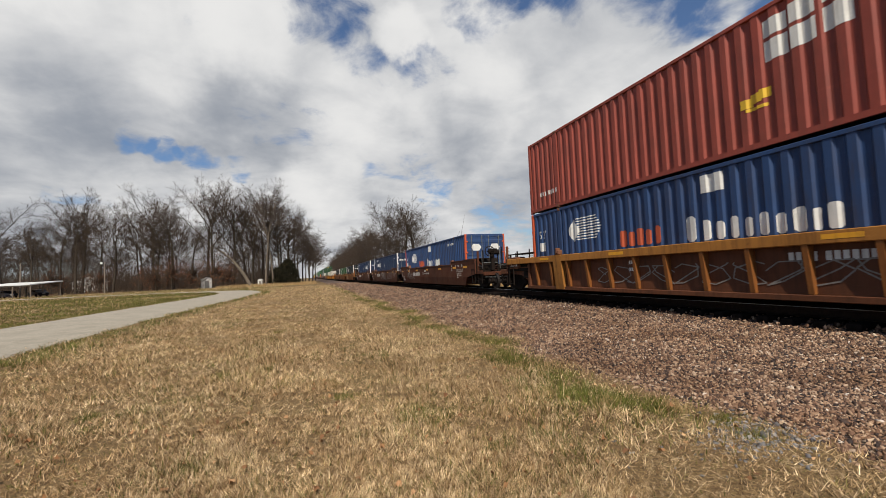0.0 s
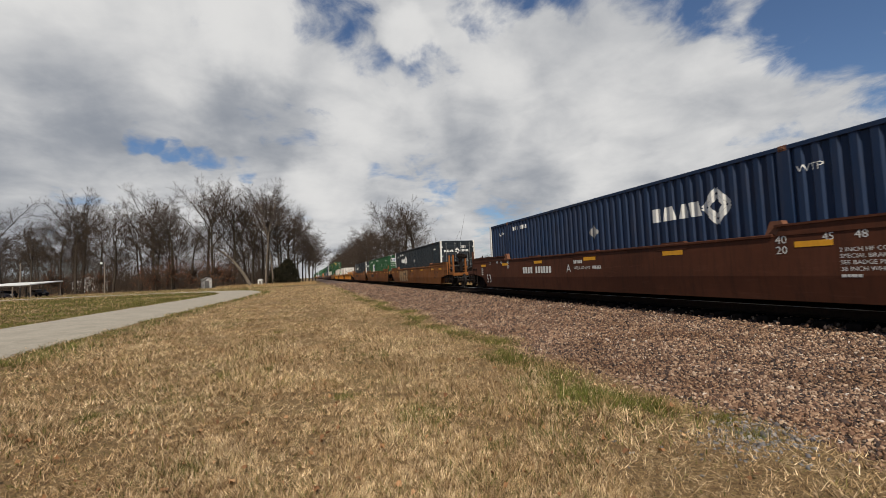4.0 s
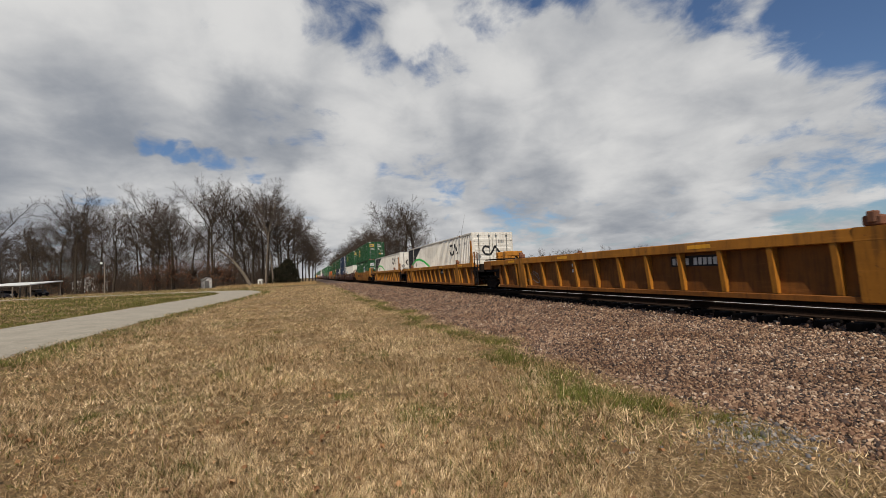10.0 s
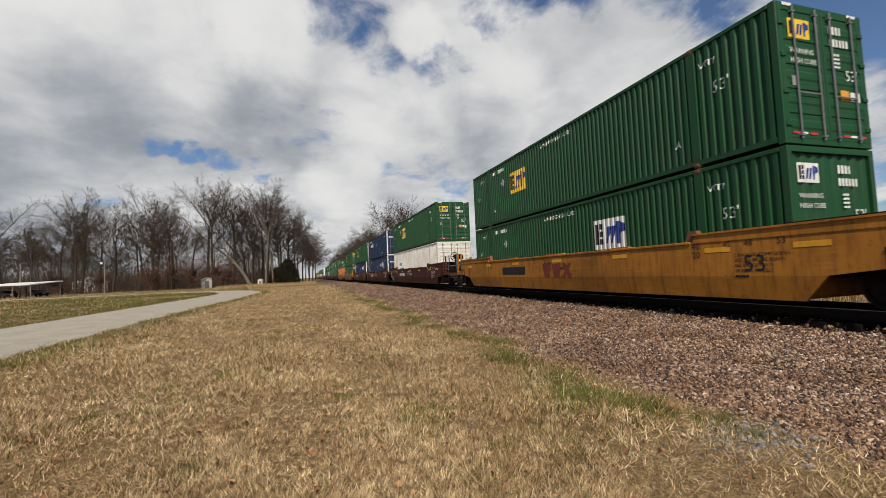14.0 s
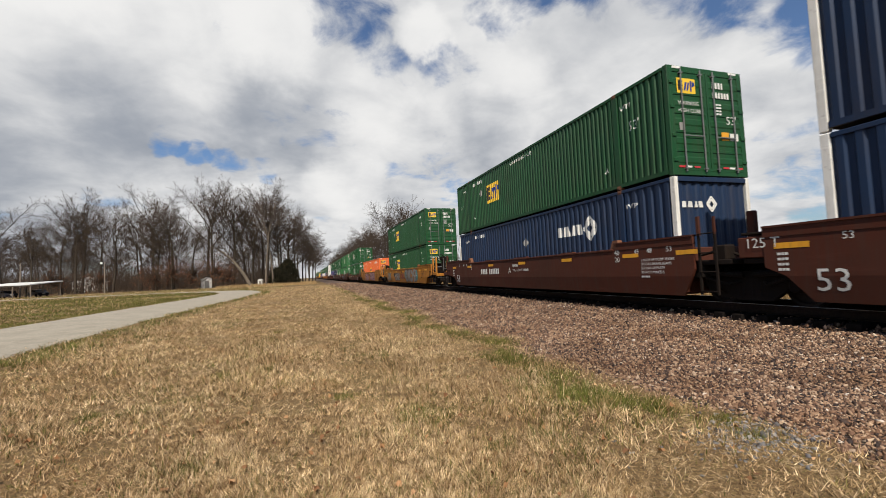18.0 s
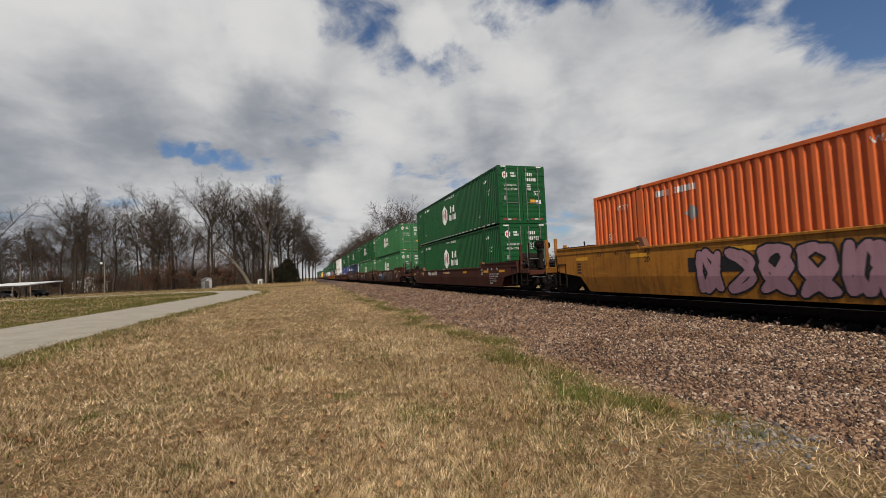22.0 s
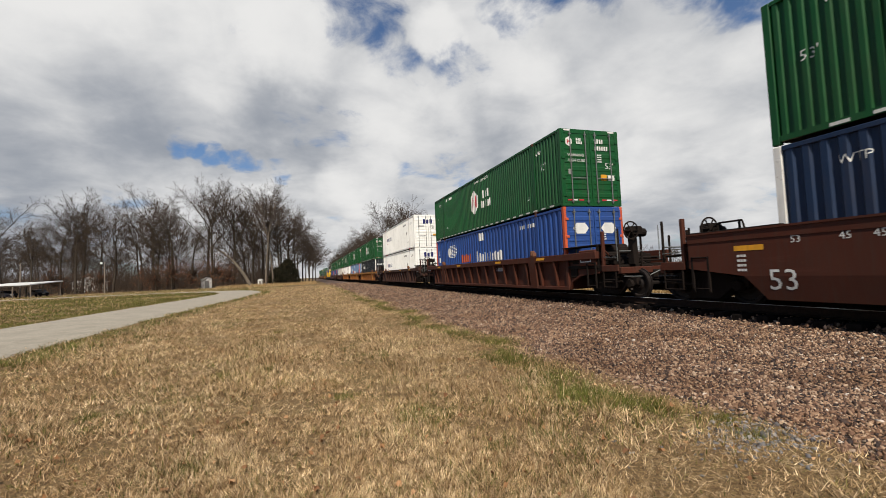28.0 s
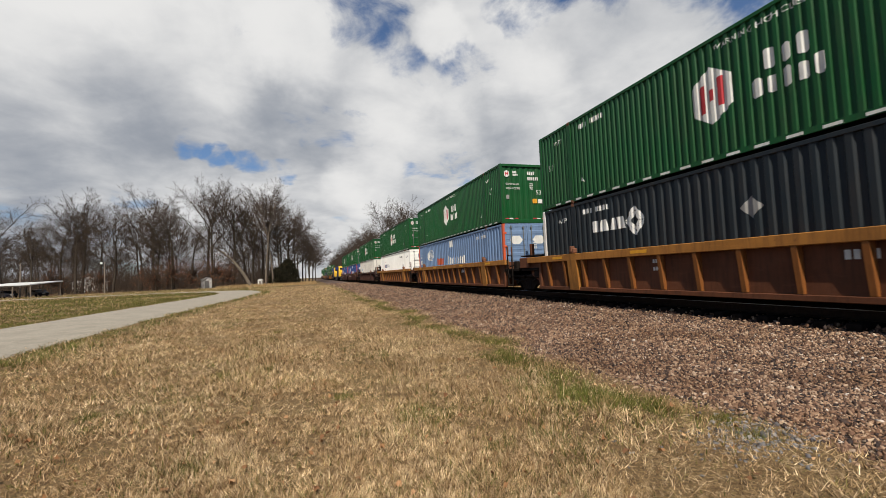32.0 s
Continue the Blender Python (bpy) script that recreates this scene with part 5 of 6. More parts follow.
def build_track():
    top = new("railway_track")
    tagged(top, "single railway track of steel rails on dark timber ties", "railway track", kind="structure")
    sec = [(-0.075, 0.31), (0.075, 0.31), (0.075, 0.325), (0.012, 0.345), (0.012, 0.455), (0.036, 0.465), (0.036, 0.492), (-0.036, 0.492), (-0.036, 0.465), (-0.012, 0.455), (-0.012, 0.345), (-0.075, 0.325)]
    for s in (-1, 1):
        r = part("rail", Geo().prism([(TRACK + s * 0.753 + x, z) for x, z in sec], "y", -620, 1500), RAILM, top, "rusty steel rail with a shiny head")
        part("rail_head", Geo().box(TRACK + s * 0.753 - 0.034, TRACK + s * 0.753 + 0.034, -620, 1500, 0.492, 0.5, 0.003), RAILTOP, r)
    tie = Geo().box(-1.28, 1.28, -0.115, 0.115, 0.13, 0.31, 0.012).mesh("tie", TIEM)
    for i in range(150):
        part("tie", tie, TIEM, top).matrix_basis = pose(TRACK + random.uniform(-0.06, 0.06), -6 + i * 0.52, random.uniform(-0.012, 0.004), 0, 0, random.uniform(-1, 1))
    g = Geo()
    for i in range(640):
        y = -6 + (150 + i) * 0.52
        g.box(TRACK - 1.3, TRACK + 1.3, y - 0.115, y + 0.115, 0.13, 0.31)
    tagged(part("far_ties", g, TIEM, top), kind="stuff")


build_track()


# ---- loose cover: stones, grass, leaves ----
RNG = np.random.default_rng(7)


def scatter_polar(n, r0, r1, a0=-42, a1=70):
    """Places whose number thins out with the distance; angles from the track's direction."""
    r = np.exp(RNG.uniform(math.log(r0), math.log(r1), n))
    a = np.radians(RNG.uniform(a0, a1, n))
    return np.sin(a) * r, np.cos(a) * r, r


def stones(name, x, y, z, size, mat, label):
    n = len(x)
    base = np.array([(1, 0, 0), (-1, 0, 0), (0, 1, 0), (0, -1, 0), (0, 0, 1), (0, 0, -1)], dtype=float)
    v = base[None] + RNG.normal(0, 0.28, (n, 6, 3))
    v *= size[:, None, None] * RNG.uniform(0.5, 1.35, (n, 1, 3))
    ax = RNG.normal(size=(n, 4))
    ax /= np.linalg.norm(ax, axis=1, keepdims=True)
    w, a, b, c = ax.T
    rot = np.stack([1 - 2 * (b * b + c * c), 2 * (a * b - c * w), 2 * (a * c + b * w), 2 * (a * b + c * w), 1 - 2 * (a * a + c * c), 2 * (b * c - a * w), 2 * (a * c - b * w), 2 * (b * c + a * w), 1 - 2 * (a * a + b * b)], axis=1).reshape(-1, 3, 3)
    v = np.einsum("nij,nkj->nki", rot, v)
    v += np.stack([x, y, z], axis=1)[:, None]
    f = np.array([(0, 2, 4), (2, 1, 4), (1, 3, 4), (3, 0, 4), (2, 0, 5), (1, 2, 5), (3, 1, 5), (0, 3, 5)])
    f = (f[None] + (np.arange(n) * 6)[:, None, None]).reshape(-1, 3)
    return tagged(new(name, np_mesh(name, v.reshape(-1, 3), f, mat)), label, "gravel", kind="stuff")


def edge_wave(y):
    return 3.75 + 0.25 * np.sin(y * 0.9) + 0.18 * np.sin(y * 2.3 + 1)


def build_ballast():
    x, y, r = scatter_polar(400000, 2.6, 95, 1, 72)
    keep = (x < 14.2) & (x > edge_wave(y) + RNG.normal(0, 0.16, len(x))) & (np.abs(x - TRACK) > 1.27)
    x, y, r = x[keep], y[keep], r[keep]
    size = np.minimum(RNG.lognormal(math.log(0.0158), 0.30, len(x)), 0.032) * (1 + np.clip(r - 7, 0, 80) * 0.036)
    stones("ballast", x, y, bed_z(x) + size * 0.35, size, STONES, "loose reddish-grey crushed ballast stones")
    x, y = RNG.uniform(TRACK - 1.75, TRACK + 1.75, 26000), RNG.uniform(2, 60, 26000)
    k = np.abs((y + 6) / 0.52 - np.round((y + 6) / 0.52)) > 0.24
    x, y = x[k], y[k]
    stones("crib_ballast", x, y, bed_z(x) + RNG.uniform(0.0, 0.07, len(x)), RNG.lognormal(math.log(0.028), 0.3, len(x)), STONES, "ballast stones between the ties")
    x, y = RNG.uniform(3.6, 14.2, 34000), RNG.uniform(-32, 3, 34000)
    k = (np.abs(x - TRACK) > 1.32) & (x > edge_wave(y)) & (np.degrees(np.arctan2(x, y)) > 71)
    x, y = x[k], y[k]
    stones("shoulder_ballast", x, y, bed_z(x) + 0.02, RNG.lognormal(math.log(0.045), 0.3, len(x)), STONES, "coarse ballast stones along the shoulder")
    x, y = 3.45 + RNG.normal(0, 0.33, 700), 2.75 + RNG.normal(0, 0.22, 700)
    stones("grey_gravel", x, y, 0.006 + 0 * x, RNG.lognormal(math.log(0.015), 0.3, len(x)), GREYSTONE, "patch of grey gravel spilled into the grass")


GREYSTONE = blade_material("grey_gravel_stones", [(0.0, (0.08, 0.075, 0.075)), (0.5, (0.17, 0.16, 0.155)), (1.0, (0.30, 0.28, 0.26))])
build_ballast()


def value_noise(x, y, scale, seed):
    g = np.random.default_rng(seed).random((64, 64))
    u, v = x / scale, y / scale
    i, j = np.floor(u).astype(int), np.floor(v).astype(int)
    fu, fv = u - i, v - j
    fu, fv = fu * fu * (3 - 2 * fu), fv * fv * (3 - 2 * fv)
    at = lambda a, b: g[a % 64, b % 64]
    return (at(i, j) * (1 - fu) + at(i + 1, j) * fu) * (1 - fv) + (at(i, j + 1) * (1 - fu) + at(i + 1, j + 1) * fu) * fv


def green_share(x, y):
    """How green the turf is: along the lane, beside the ballast and in scattered tufts."""
    n = value_noise(x, y, 1.1, 3) * 0.5 + value_noise(x, y, 0.32, 4) * 0.5
    s = 0.07 + 0.22 * np.clip((n - 0.76) / 0.05, 0, 1)
    s += 1.5 * np.exp(-((x - edge_wave(y) + 0.38) / 0.36) ** 2) * np.clip((y - 2.6) / 1.5, 0, 1) * np.clip(1.25 - y * 0.018, 0.3, 1) * np.clip(value_noise(x, y, 0.7, 21) * 2.4 - 0.4, 0, 1)
    rd = road_distance(x, y)
    s += 0.6 * np.exp(-((rd - 2.9) / 0.8) ** 2) + np.where((x < -9) & (rd > 2.5), 0.30 + 0.75 * value_noise(x, y, 6.0, 31), 0)
    s += 0.22 * np.exp(-(((x - 2.5) / 1.0) ** 2 + ((y - 3.5) / 0.9) ** 2)) * np.clip(value_noise(x, y, 0.45, 33) * 2.2 - 0.3, 0, 1)
    return np.clip(s + (n - 0.5) * 0.25, 0.01, 0.9)


def blades(name, x, y, r, length, mat, label, width=0.0042, lean=(25, 82)):
    n = len(x)
    a = RNG.uniform(0, 2 * np.pi, n)
    t = np.radians(RNG.uniform(*lean, n))
    L = length * RNG.uniform(0.55, 1.3, n) * (1 + np.clip(r - 4, 0, 60) * 0.022)
    w = width * RNG.uniform(0.6, 1.4, n) * (1 + np.clip(r - 2.5, 0, 90) * 0.16)
    d = np.stack([np.sin(t) * np.cos(a), np.sin(t) * np.sin(a), np.cos(t)], axis=1)
    b = RNG.uniform(0, 2 * np.pi, n)
    s = np.stack([np.cos(b), np.sin(b), 0 * b], axis=1) * (w / 2)[:, None]
    p = np.stack([x, y, ground_z(x, y) - 0.004], axis=1)
    tip = p + d * L[:, None]
    tip[:, 2] = np.maximum(tip[:, 2], p[:, 2] + 0.012)
    v = np.stack([p - s, p + s, tip], axis=1).reshape(-1, 3)
    return tagged(new(name, np_mesh(name, v, np.arange(3 * n).reshape(-1, 3), mat)), label, "grass", kind="stuff")


def build_grass():
    x, y, r = scatter_polar(1250000, 1.15, 80, -40, 62)
    keep = (x < edge_wave(y) + RNG.normal(0, 0.22, len(x))) & (road_distance(x, y) > 2.38 + RNG.normal(0, 0.12, len(x)))
    x, y, r = x[keep], y[keep], r[keep]
    bare = value_noise(x, y, 0.8, 9) * 0.45 + value_noise(x, y, 0.13, 10) * 0.35 + value_noise(x, y, 0.05, 12) * 0.2
    keep = RNG.random(len(x)) < np.clip(2.3 - 3.0 * bare - 1.1 * np.clip((x - 1.2) / 1.5, 0, 1) * np.clip((5 - y) / 2, 0, 1), 0.12, 1)
    x, y, r, bare = x[keep], y[keep], r[keep], bare[keep]
    green = RNG.random(len(x)) < green_share(x, y)
    g, s = green, ~green
    tall = np.clip(1.7 - 1.6 * bare, 0.5, 1.5)
    blades("dry_grass", x[s], y[s], r[s], 0.078 * tall[s], STRAW, "short matted straw-coloured dry grass", 0.0060)
    blades("green_grass", x[g], y[g], r[g], 0.075 * tall[g], LEAFG, "thin green shoots among the dry grass", 0.0055, lean=(10, 65))
    n = 150000
    x, y, r = scatter_polar(n, 1.2, 30, -40, 62)
    k = (x < edge_wave(y)) & (road_distance(x, y) > 2.4)
    blades("loose_straw", x[k], y[k], r[k], 0.13, STRAW, "long loose straws lying flat on the turf", 0.0042, (78, 90))
    # the same turf round and behind the place where the lane is watched from
    n = 190000
    r, a = np.exp(RNG.uniform(math.log(0.35), math.log(45), n)), RNG.uniform(0, 2 * np.pi, n)
    x, y = np.sin(a) * r, np.cos(a) * r
    k = (x < edge_wave(y)) & (road_distance(x, y) > 2.4) & (((a > radians(60)) & (a < radians(321))) | (r < 1.2))
    blades("turf_grass", x[k], y[k], r[k] + 2.0, 0.085, STRAW, "short dry grass around the lane", 0.0085)
    # single tufts, green and dry
    for nm, m, lab, spots, n, size in (
            ("green_tufts", LEAFG, "small tufts of fresh green grass", ((-1.35, 7.5), (-0.7, 7.75), (1.5, 3.4), (-0.94, 3.95), (1.2, 2.9), (-2.4, 5.9), (-0.8, 12.7), (3.55, 2.7), (3.7, 3.1), (2.6, 5.2), (-3.4, 4.4), (0.4, 5.6)), 170, 0.085),
            ("dry_tufts", TALL, "pale dry tufts standing out of the turf", ((1.1, 3.45), (3.0, 3.9), (3.5, 3.5), (2.6, 4.4), (0.2, 6.2), (2.1, 6.8), (-2.9, 3.2), (-0.3, 2.6), (3.1, 6.0), (1.9, 2.4)), 200, 0.10)):
        px = np.repeat([p[0] for p in spots], n) + RNG.normal(0, 0.085, n * len(spots))
        py = np.repeat([p[1] for p in spots], n) + RNG.normal(0, 0.07, n * len(spots))
        blades(nm, px, py, np.hypot(px, py) * 0.5, size, m, lab, 0.005, (5, 60))
    # the mown lawn beyond the lane, as far as the wood
    n = 110000
    a, r = np.radians(RNG.uniform(-46, -3, n)), np.sqrt(RNG.uniform(70 ** 2, 117 ** 2, n))
    x, y = np.sin(a) * r, np.cos(a) * r
    g = RNG.random(n) < 0.25 + 0.4 * value_noise(x, y, 9.0, 31)
    k = (road_distance(x, y) > 2.5) & (x < 2)
    for nm, q, m, lab in (("lawn_grass", k & ~g, STRAW, "distant dry mown lawn before the wood"), ("green_lawn_grass", k & g, LEAFG, "distant green mown lawn before the wood")):
        blades(nm, x[q], y[q], r[q] * 0.55, 0.07, m, lab, 0.011)
    # tall dead grass across the track and along the wood's edge
    n = 26000
    x, y = np.concatenate([RNG.uniform(13.4, 18, n), RNG.uniform(-19, 2, 4000)]), np.concatenate([RNG.uniform(0, 70, n), RNG.uniform(100, 125, 4000)])
    blades("tall_grass", x, y, np.hypot(x, y) * 0.5, np.where(y > 95, 0.3, 0.75), TALL, "tall dead tan grass beside the track", 0.012, (0, 28))
    # fallen leaves
    n = 420
    x, y, r = scatter_polar(n, 1.4, 14, -30, 58)
    k = x < 3.6
    x, y, n = x[k], y[k], int(k.sum())
    a = RNG.uniform(0, 6.28, n)
    ring = np.stack([np.cos(np.arange(7) * 0.898), np.sin(np.arange(7) * 0.898)], axis=1) * np.array([1, 0.55, 0.95, 0.5, 0.9, 0.55, 1.0])[:, None]
    size = RNG.uniform(0.014, 0.036, n)
    v = np.zeros((n, 7, 3))
    v[:, :, 0] = x[:, None] + size[:, None] * (np.cos(a)[:, None] * ring[None, :, 0] - np.sin(a)[:, None] * ring[None, :, 1])
    v[:, :, 1] = y[:, None] + size[:, None] * (np.sin(a)[:, None] * ring[None, :, 0] + np.cos(a)[:, None] * ring[None, :, 1])
    v[:, :, 2] = 0.045 + RNG.uniform(-0.02, 0.02, (n, 7)) + RNG.uniform(0, 0.02, n)[:, None]
    tagged(new("fallen_leaves", np_mesh("fallen_leaves", v.reshape(-1, 3), np.arange(7 * n).reshape(-1, 7), DEADLEAF)), "scattered curled brown oak leaves on the grass", "leaves", kind="stuff")


build_grass()


# ---- trees ----
def grow(seed, height, spread=1.0, twigs=1.0, clear=0.32):
    """Segments (start, end, radius, radius, level) of a bare tree with crooked limbs and a rounded crown."""
    rng = random.Random(seed)
    out = []
    seg, jig, lift = (1.7, 1.3, 0.9, 0.6, 0.45), (0.045 if clear > 0.5 else 0.07, 0.17, 0.26, 0.32, 0.36), (0.08, 0.07, 0.03, 0.01, 0.0)

    def rnd():
        return Vector((rng.uniform(-1, 1), rng.uniform(-1, 1), rng.uniform(-1, 1)))

    def aside(d, lo, hi):
        side = d.cross(rnd()).normalized()
        a = radians(rng.uniform(lo, hi)) * spread
        return (d * math.cos(a) + side * math.sin(a)).normalized()

    def limb(p, d, length, r, level):
        n = max(3, round(length / seg[level]))
        for i in range(n):
            d = (d + rnd() * jig[level] + Vector((0, 0, lift[level]))).normalized()
            q = p + d * (length / n)
            r2 = r * (1 - (0.62 if level == 0 else 0.75) / n)
            out.append((p, q, r, r2, level))
            p, r = q, r2
            if level == 4:
                continue
            f = (i + 1) / n
            if level == 0:
                if p.z > height * clear:
                    for _ in range(1 if rng.random() < 0.35 else 2):
                        limb(p, aside(d, 38, 76), height * rng.uniform(0.25, 0.41) * (1.15 - 0.4 * f), r * rng.uniform(0.45, 0.72), 1)
            elif f > 0.2 or level > 1:
                for _ in range(2 if rng.random() < (0.65 if level == 1 else 0.32) * twigs else 1):
                    limb(p, aside(d, 30, 70), length * rng.uniform(0.38, 0.72) * (1.15 - 0.5 * f), r * rng.uniform(0.42, 0.66), level + 1)
        if level < 4:
            for _ in range(3 if level == 0 else 2):
                limb(p, aside(d, 14, 42), (height * 0.30 if level == 0 else length * 0.5) * rng.uniform(0.75, 1.1), r * 0.72, level + 1)

    limb(Vector((0, 0, -0.1)), Vector((rng.uniform(-0.07, 0.07), rng.uniform(-0.07, 0.07), 1)).normalized(), height * 0.60, height * 0.0165, 0)
    k = 1.26 * height / max(q[1].z for q in out)
    return [(a * k, b * k, ra, rb, lev) for a, b, ra, rb, lev in out]


def tree_thing(segs, label, name="bare_tree", bark=None, thick=1.0):
    top = new(name)
    tagged(top, label, "tree", "bare winter trees")
    for nm, lev, n, mat in (("trunk", (0,), 8, bark or BARK), ("bough_frame", (1, 2), 5, bark or BARK), ("crown", (3, 4), 3, TWIG)):
        s = [q for q in segs if q[4] in lev]
        if not s:
            continue
        floor = 0.0165 if nm == "crown" else 0.04
        v, f = tubes([q[0][:] for q in s], [q[1][:] for q in s], [max(q[2] * thick, floor) for q in s], [max(q[3] * thick, floor * 0.8) for q in s], n)
        part(nm, np_mesh(nm, v, f, mat, nm != "crown"), mat, top)
    return top


TREES = [tree_thing(grow(11 + i, h, sp, tw, cl), lab) for i, (h, sp, tw, cl, lab) in enumerate((
    (23, 0.95, 0.9, 0.26, "tall bare oak with an open crown of fine twigs"), (25, 0.8, 0.85, 0.34, "tall slender bare tree with upright limbs"),
    (21, 1.15, 1.0, 0.18, "broad bare oak with wide spreading limbs"), (24, 0.85, 0.9, 0.30, "tall bare woodland tree with a twiggy crown"),
    (17, 1.0, 0.9, 0.22, "middling bare tree at the edge of the wood"), (20, 0.75, 0.9, 0.3, "narrow bare woodland tree")))]
TREES.append(tree_thing(grow(33, 22, 0.62, 0.8, 0.55), "tall slender bare tree with a pale clear trunk", bark=PALEBARK, thick=0.75))
PLACED = [False] * len(TREES)


def plant(kind, x, y, turn, scale=1.0):
    m = pose(x, y, 0, 0, 0, turn)
    if not PLACED[kind]:
        PLACED[kind] = True
        ob = TREES[kind]
        ob.matrix_basis = m
    else:
        ob = copy_thing(TREES[kind], m)
    ob.scale = (scale, scale, scale)
    return ob


def build_woods():
    rng = random.Random(5)
    # the wood's front row across the field, then the depth behind it
    front = [(-104, 132, 4, 0.9), (-92, 134, 0, 0.85), (-83, 126, 2, 0.98), (-75, 128, 0, 1.08), (-67, 122, 2, 1.12), (-62, 128, 5, 0.9), (-55, 122, 3, 1.05), (-51, 119, 1, 1.0), (-47, 121, 0, 1.02),
             (-43, 117, 3, 1.0), (-39, 121, 5, 1.0), (-34, 116, 0, 0.98), (-30, 114, 3, 0.98), (-27, 119, 2, 0.95), (-22, 116, 1, 1.0), (-18, 118, 3, 1.08), (-14, 122, 0, 1.02), (-10.5, 124, 1, 1.08), (-7.5, 130, 5, 1.05),
             (-6, 142, 3, 1.0), (-3, 152, 5, 0.95), (-1, 168, 4, 1.0), (0.5, 185, 5, 0.85), (2, 205, 4, 0.9), (2.5, 235, 5, 0.8)]
    for x, y, k, sc in front:
        plant(k, x, y, rng.uniform(0, 360), sc * (0.70 if x < -42 else 0.76 if x < -24 else 0.86))
    for x, y, k, sc in ((-97, 129, 1, 0.66), (-88, 122, 5, 0.72), (-71, 131, 1, 0.8), (-58, 116, 4, 0.85), (-53, 127, 1, 0.84), (-37, 124, 1, 0.86), (-32, 122, 5, 0.86), (-25, 124, 1, 0.9), (-16, 126, 5, 0.92), (-12.5, 130, 3, 0.92)):
        plant(k, x, y, rng.uniform(0, 360), sc)
    plant(6, -9.9, 113, 30, 0.98)
    plant(6, -8.3, 115, 190, 0.92)
    for x, y, k, turn, sc in ((-4.6, 121, 2, 20, 0.84), (-1.4, 131, 2, 130, 0.72), (-3.2, 126, 0, 250, 0.72), (0.2, 146, 4, 60, 0.85), (1.6, 172, 4, 10, 0.9), (-6.5, 119, 3, 80, 0.78), (3.4, 215, 4, 100, 0.85)):
        plant(k, x, y, turn, sc)
    for i in range(84):
        y = rng.uniform(132, 270)
        x = rng.uniform(-1.05 * y, -0.045 * y - 1)
        plant(rng.randrange(6), x, y, rng.uniform(0, 360), rng.uniform(0.6, 0.9))
    # across the track
    plant(2, 25.5, 112, 40, 0.86)
    plant(2, 23.5, 117, 150, 0.84)
    plant(2, 28.5, 115, 260, 0.80)
    plant(0, 22.0, 121, 200, 0.84)
    plant(3, 29.0, 118, 120, 0.78)
    for i in range(60):
        y = 122 + i * 5 + rng.uniform(-3, 3)
        plant(rng.choice((0, 2, 4, 5, 3)), 18.5 + rng.uniform(0, 6) + y * 0.006, y, rng.uniform(0, 360), rng.uniform(0.60, 0.76))
    # the far line of trees beyond the fields across the track
    p0, p1, r0, r1 = [], [], [], []
    shapes = [[q for q in grow(200 + i, 17, 1.1, 0.8, 0.22) if q[4] < 4] for i in range(4)]
    for i in range(110):
        at = Vector((rng.uniform(60, 560), rng.uniform(235, 340), 0))
        turn, sc = Matrix.Rotation(rng.uniform(0, 6.28), 3, "Z"), rng.uniform(0.5, 0.82)
        for a, b, ra, rb, lev in shapes[i % 4]:
            p0.append((at + turn @ a * sc)[:])
            p1.append((at + turn @ b * sc)[:])
            r0.append(max(ra * sc, 0.03))
            r1.append(max(rb * sc, 0.025))
    v, f = tubes(p0, p1, r0, r1, 3)
    tagged(new("far_trees", np_mesh("far_trees", v, f, TWIG)), "distant line of bare trees beyond the fields", "trees", kind="stuff")


build_woods()


def leaning_tree():
    top = new("leaning_tree")
    tagged(top, "pale leaning trunk with bare limbs at the wood's edge", "tree")
    p = [Vector(a) for a in ((-12.6, 108, -0.1), (-14.2, 108.5, 3.0), (-16.2, 109, 5.8), (-18.6, 109.6, 8.2), (-21.5, 110, 9.8))]
    g = Geo()
    for i, (a, b) in enumerate(zip(p, p[1:])):
        g.tube(a, b, 0.42 - 0.085 * i, 0.34 - 0.085 * i, 8)
    part("trunk", g, PALEBARK, top)
    segs = []
    for i, a in enumerate(p[2:]):
        for s in grow(70 + i, 6, 1.1, 0.6, 0.0):
            tilt = Matrix.Rotation(radians(-50), 3, "Y")
            segs.append((a + tilt @ s[0], a + tilt @ s[1], s[2], s[3], s[4]))
    segs = [s for s in segs if s[4] < 4]
    v, f = tubes([q[0][:] for q in segs], [q[1][:] for q in segs], [max(q[2], 0.015) for q in segs], [max(q[3], 0.012) for q in segs], 3)
    part("bough_frame", np_mesh("bough_frame", v, f, BARK), BARK, top)


leaning_tree()


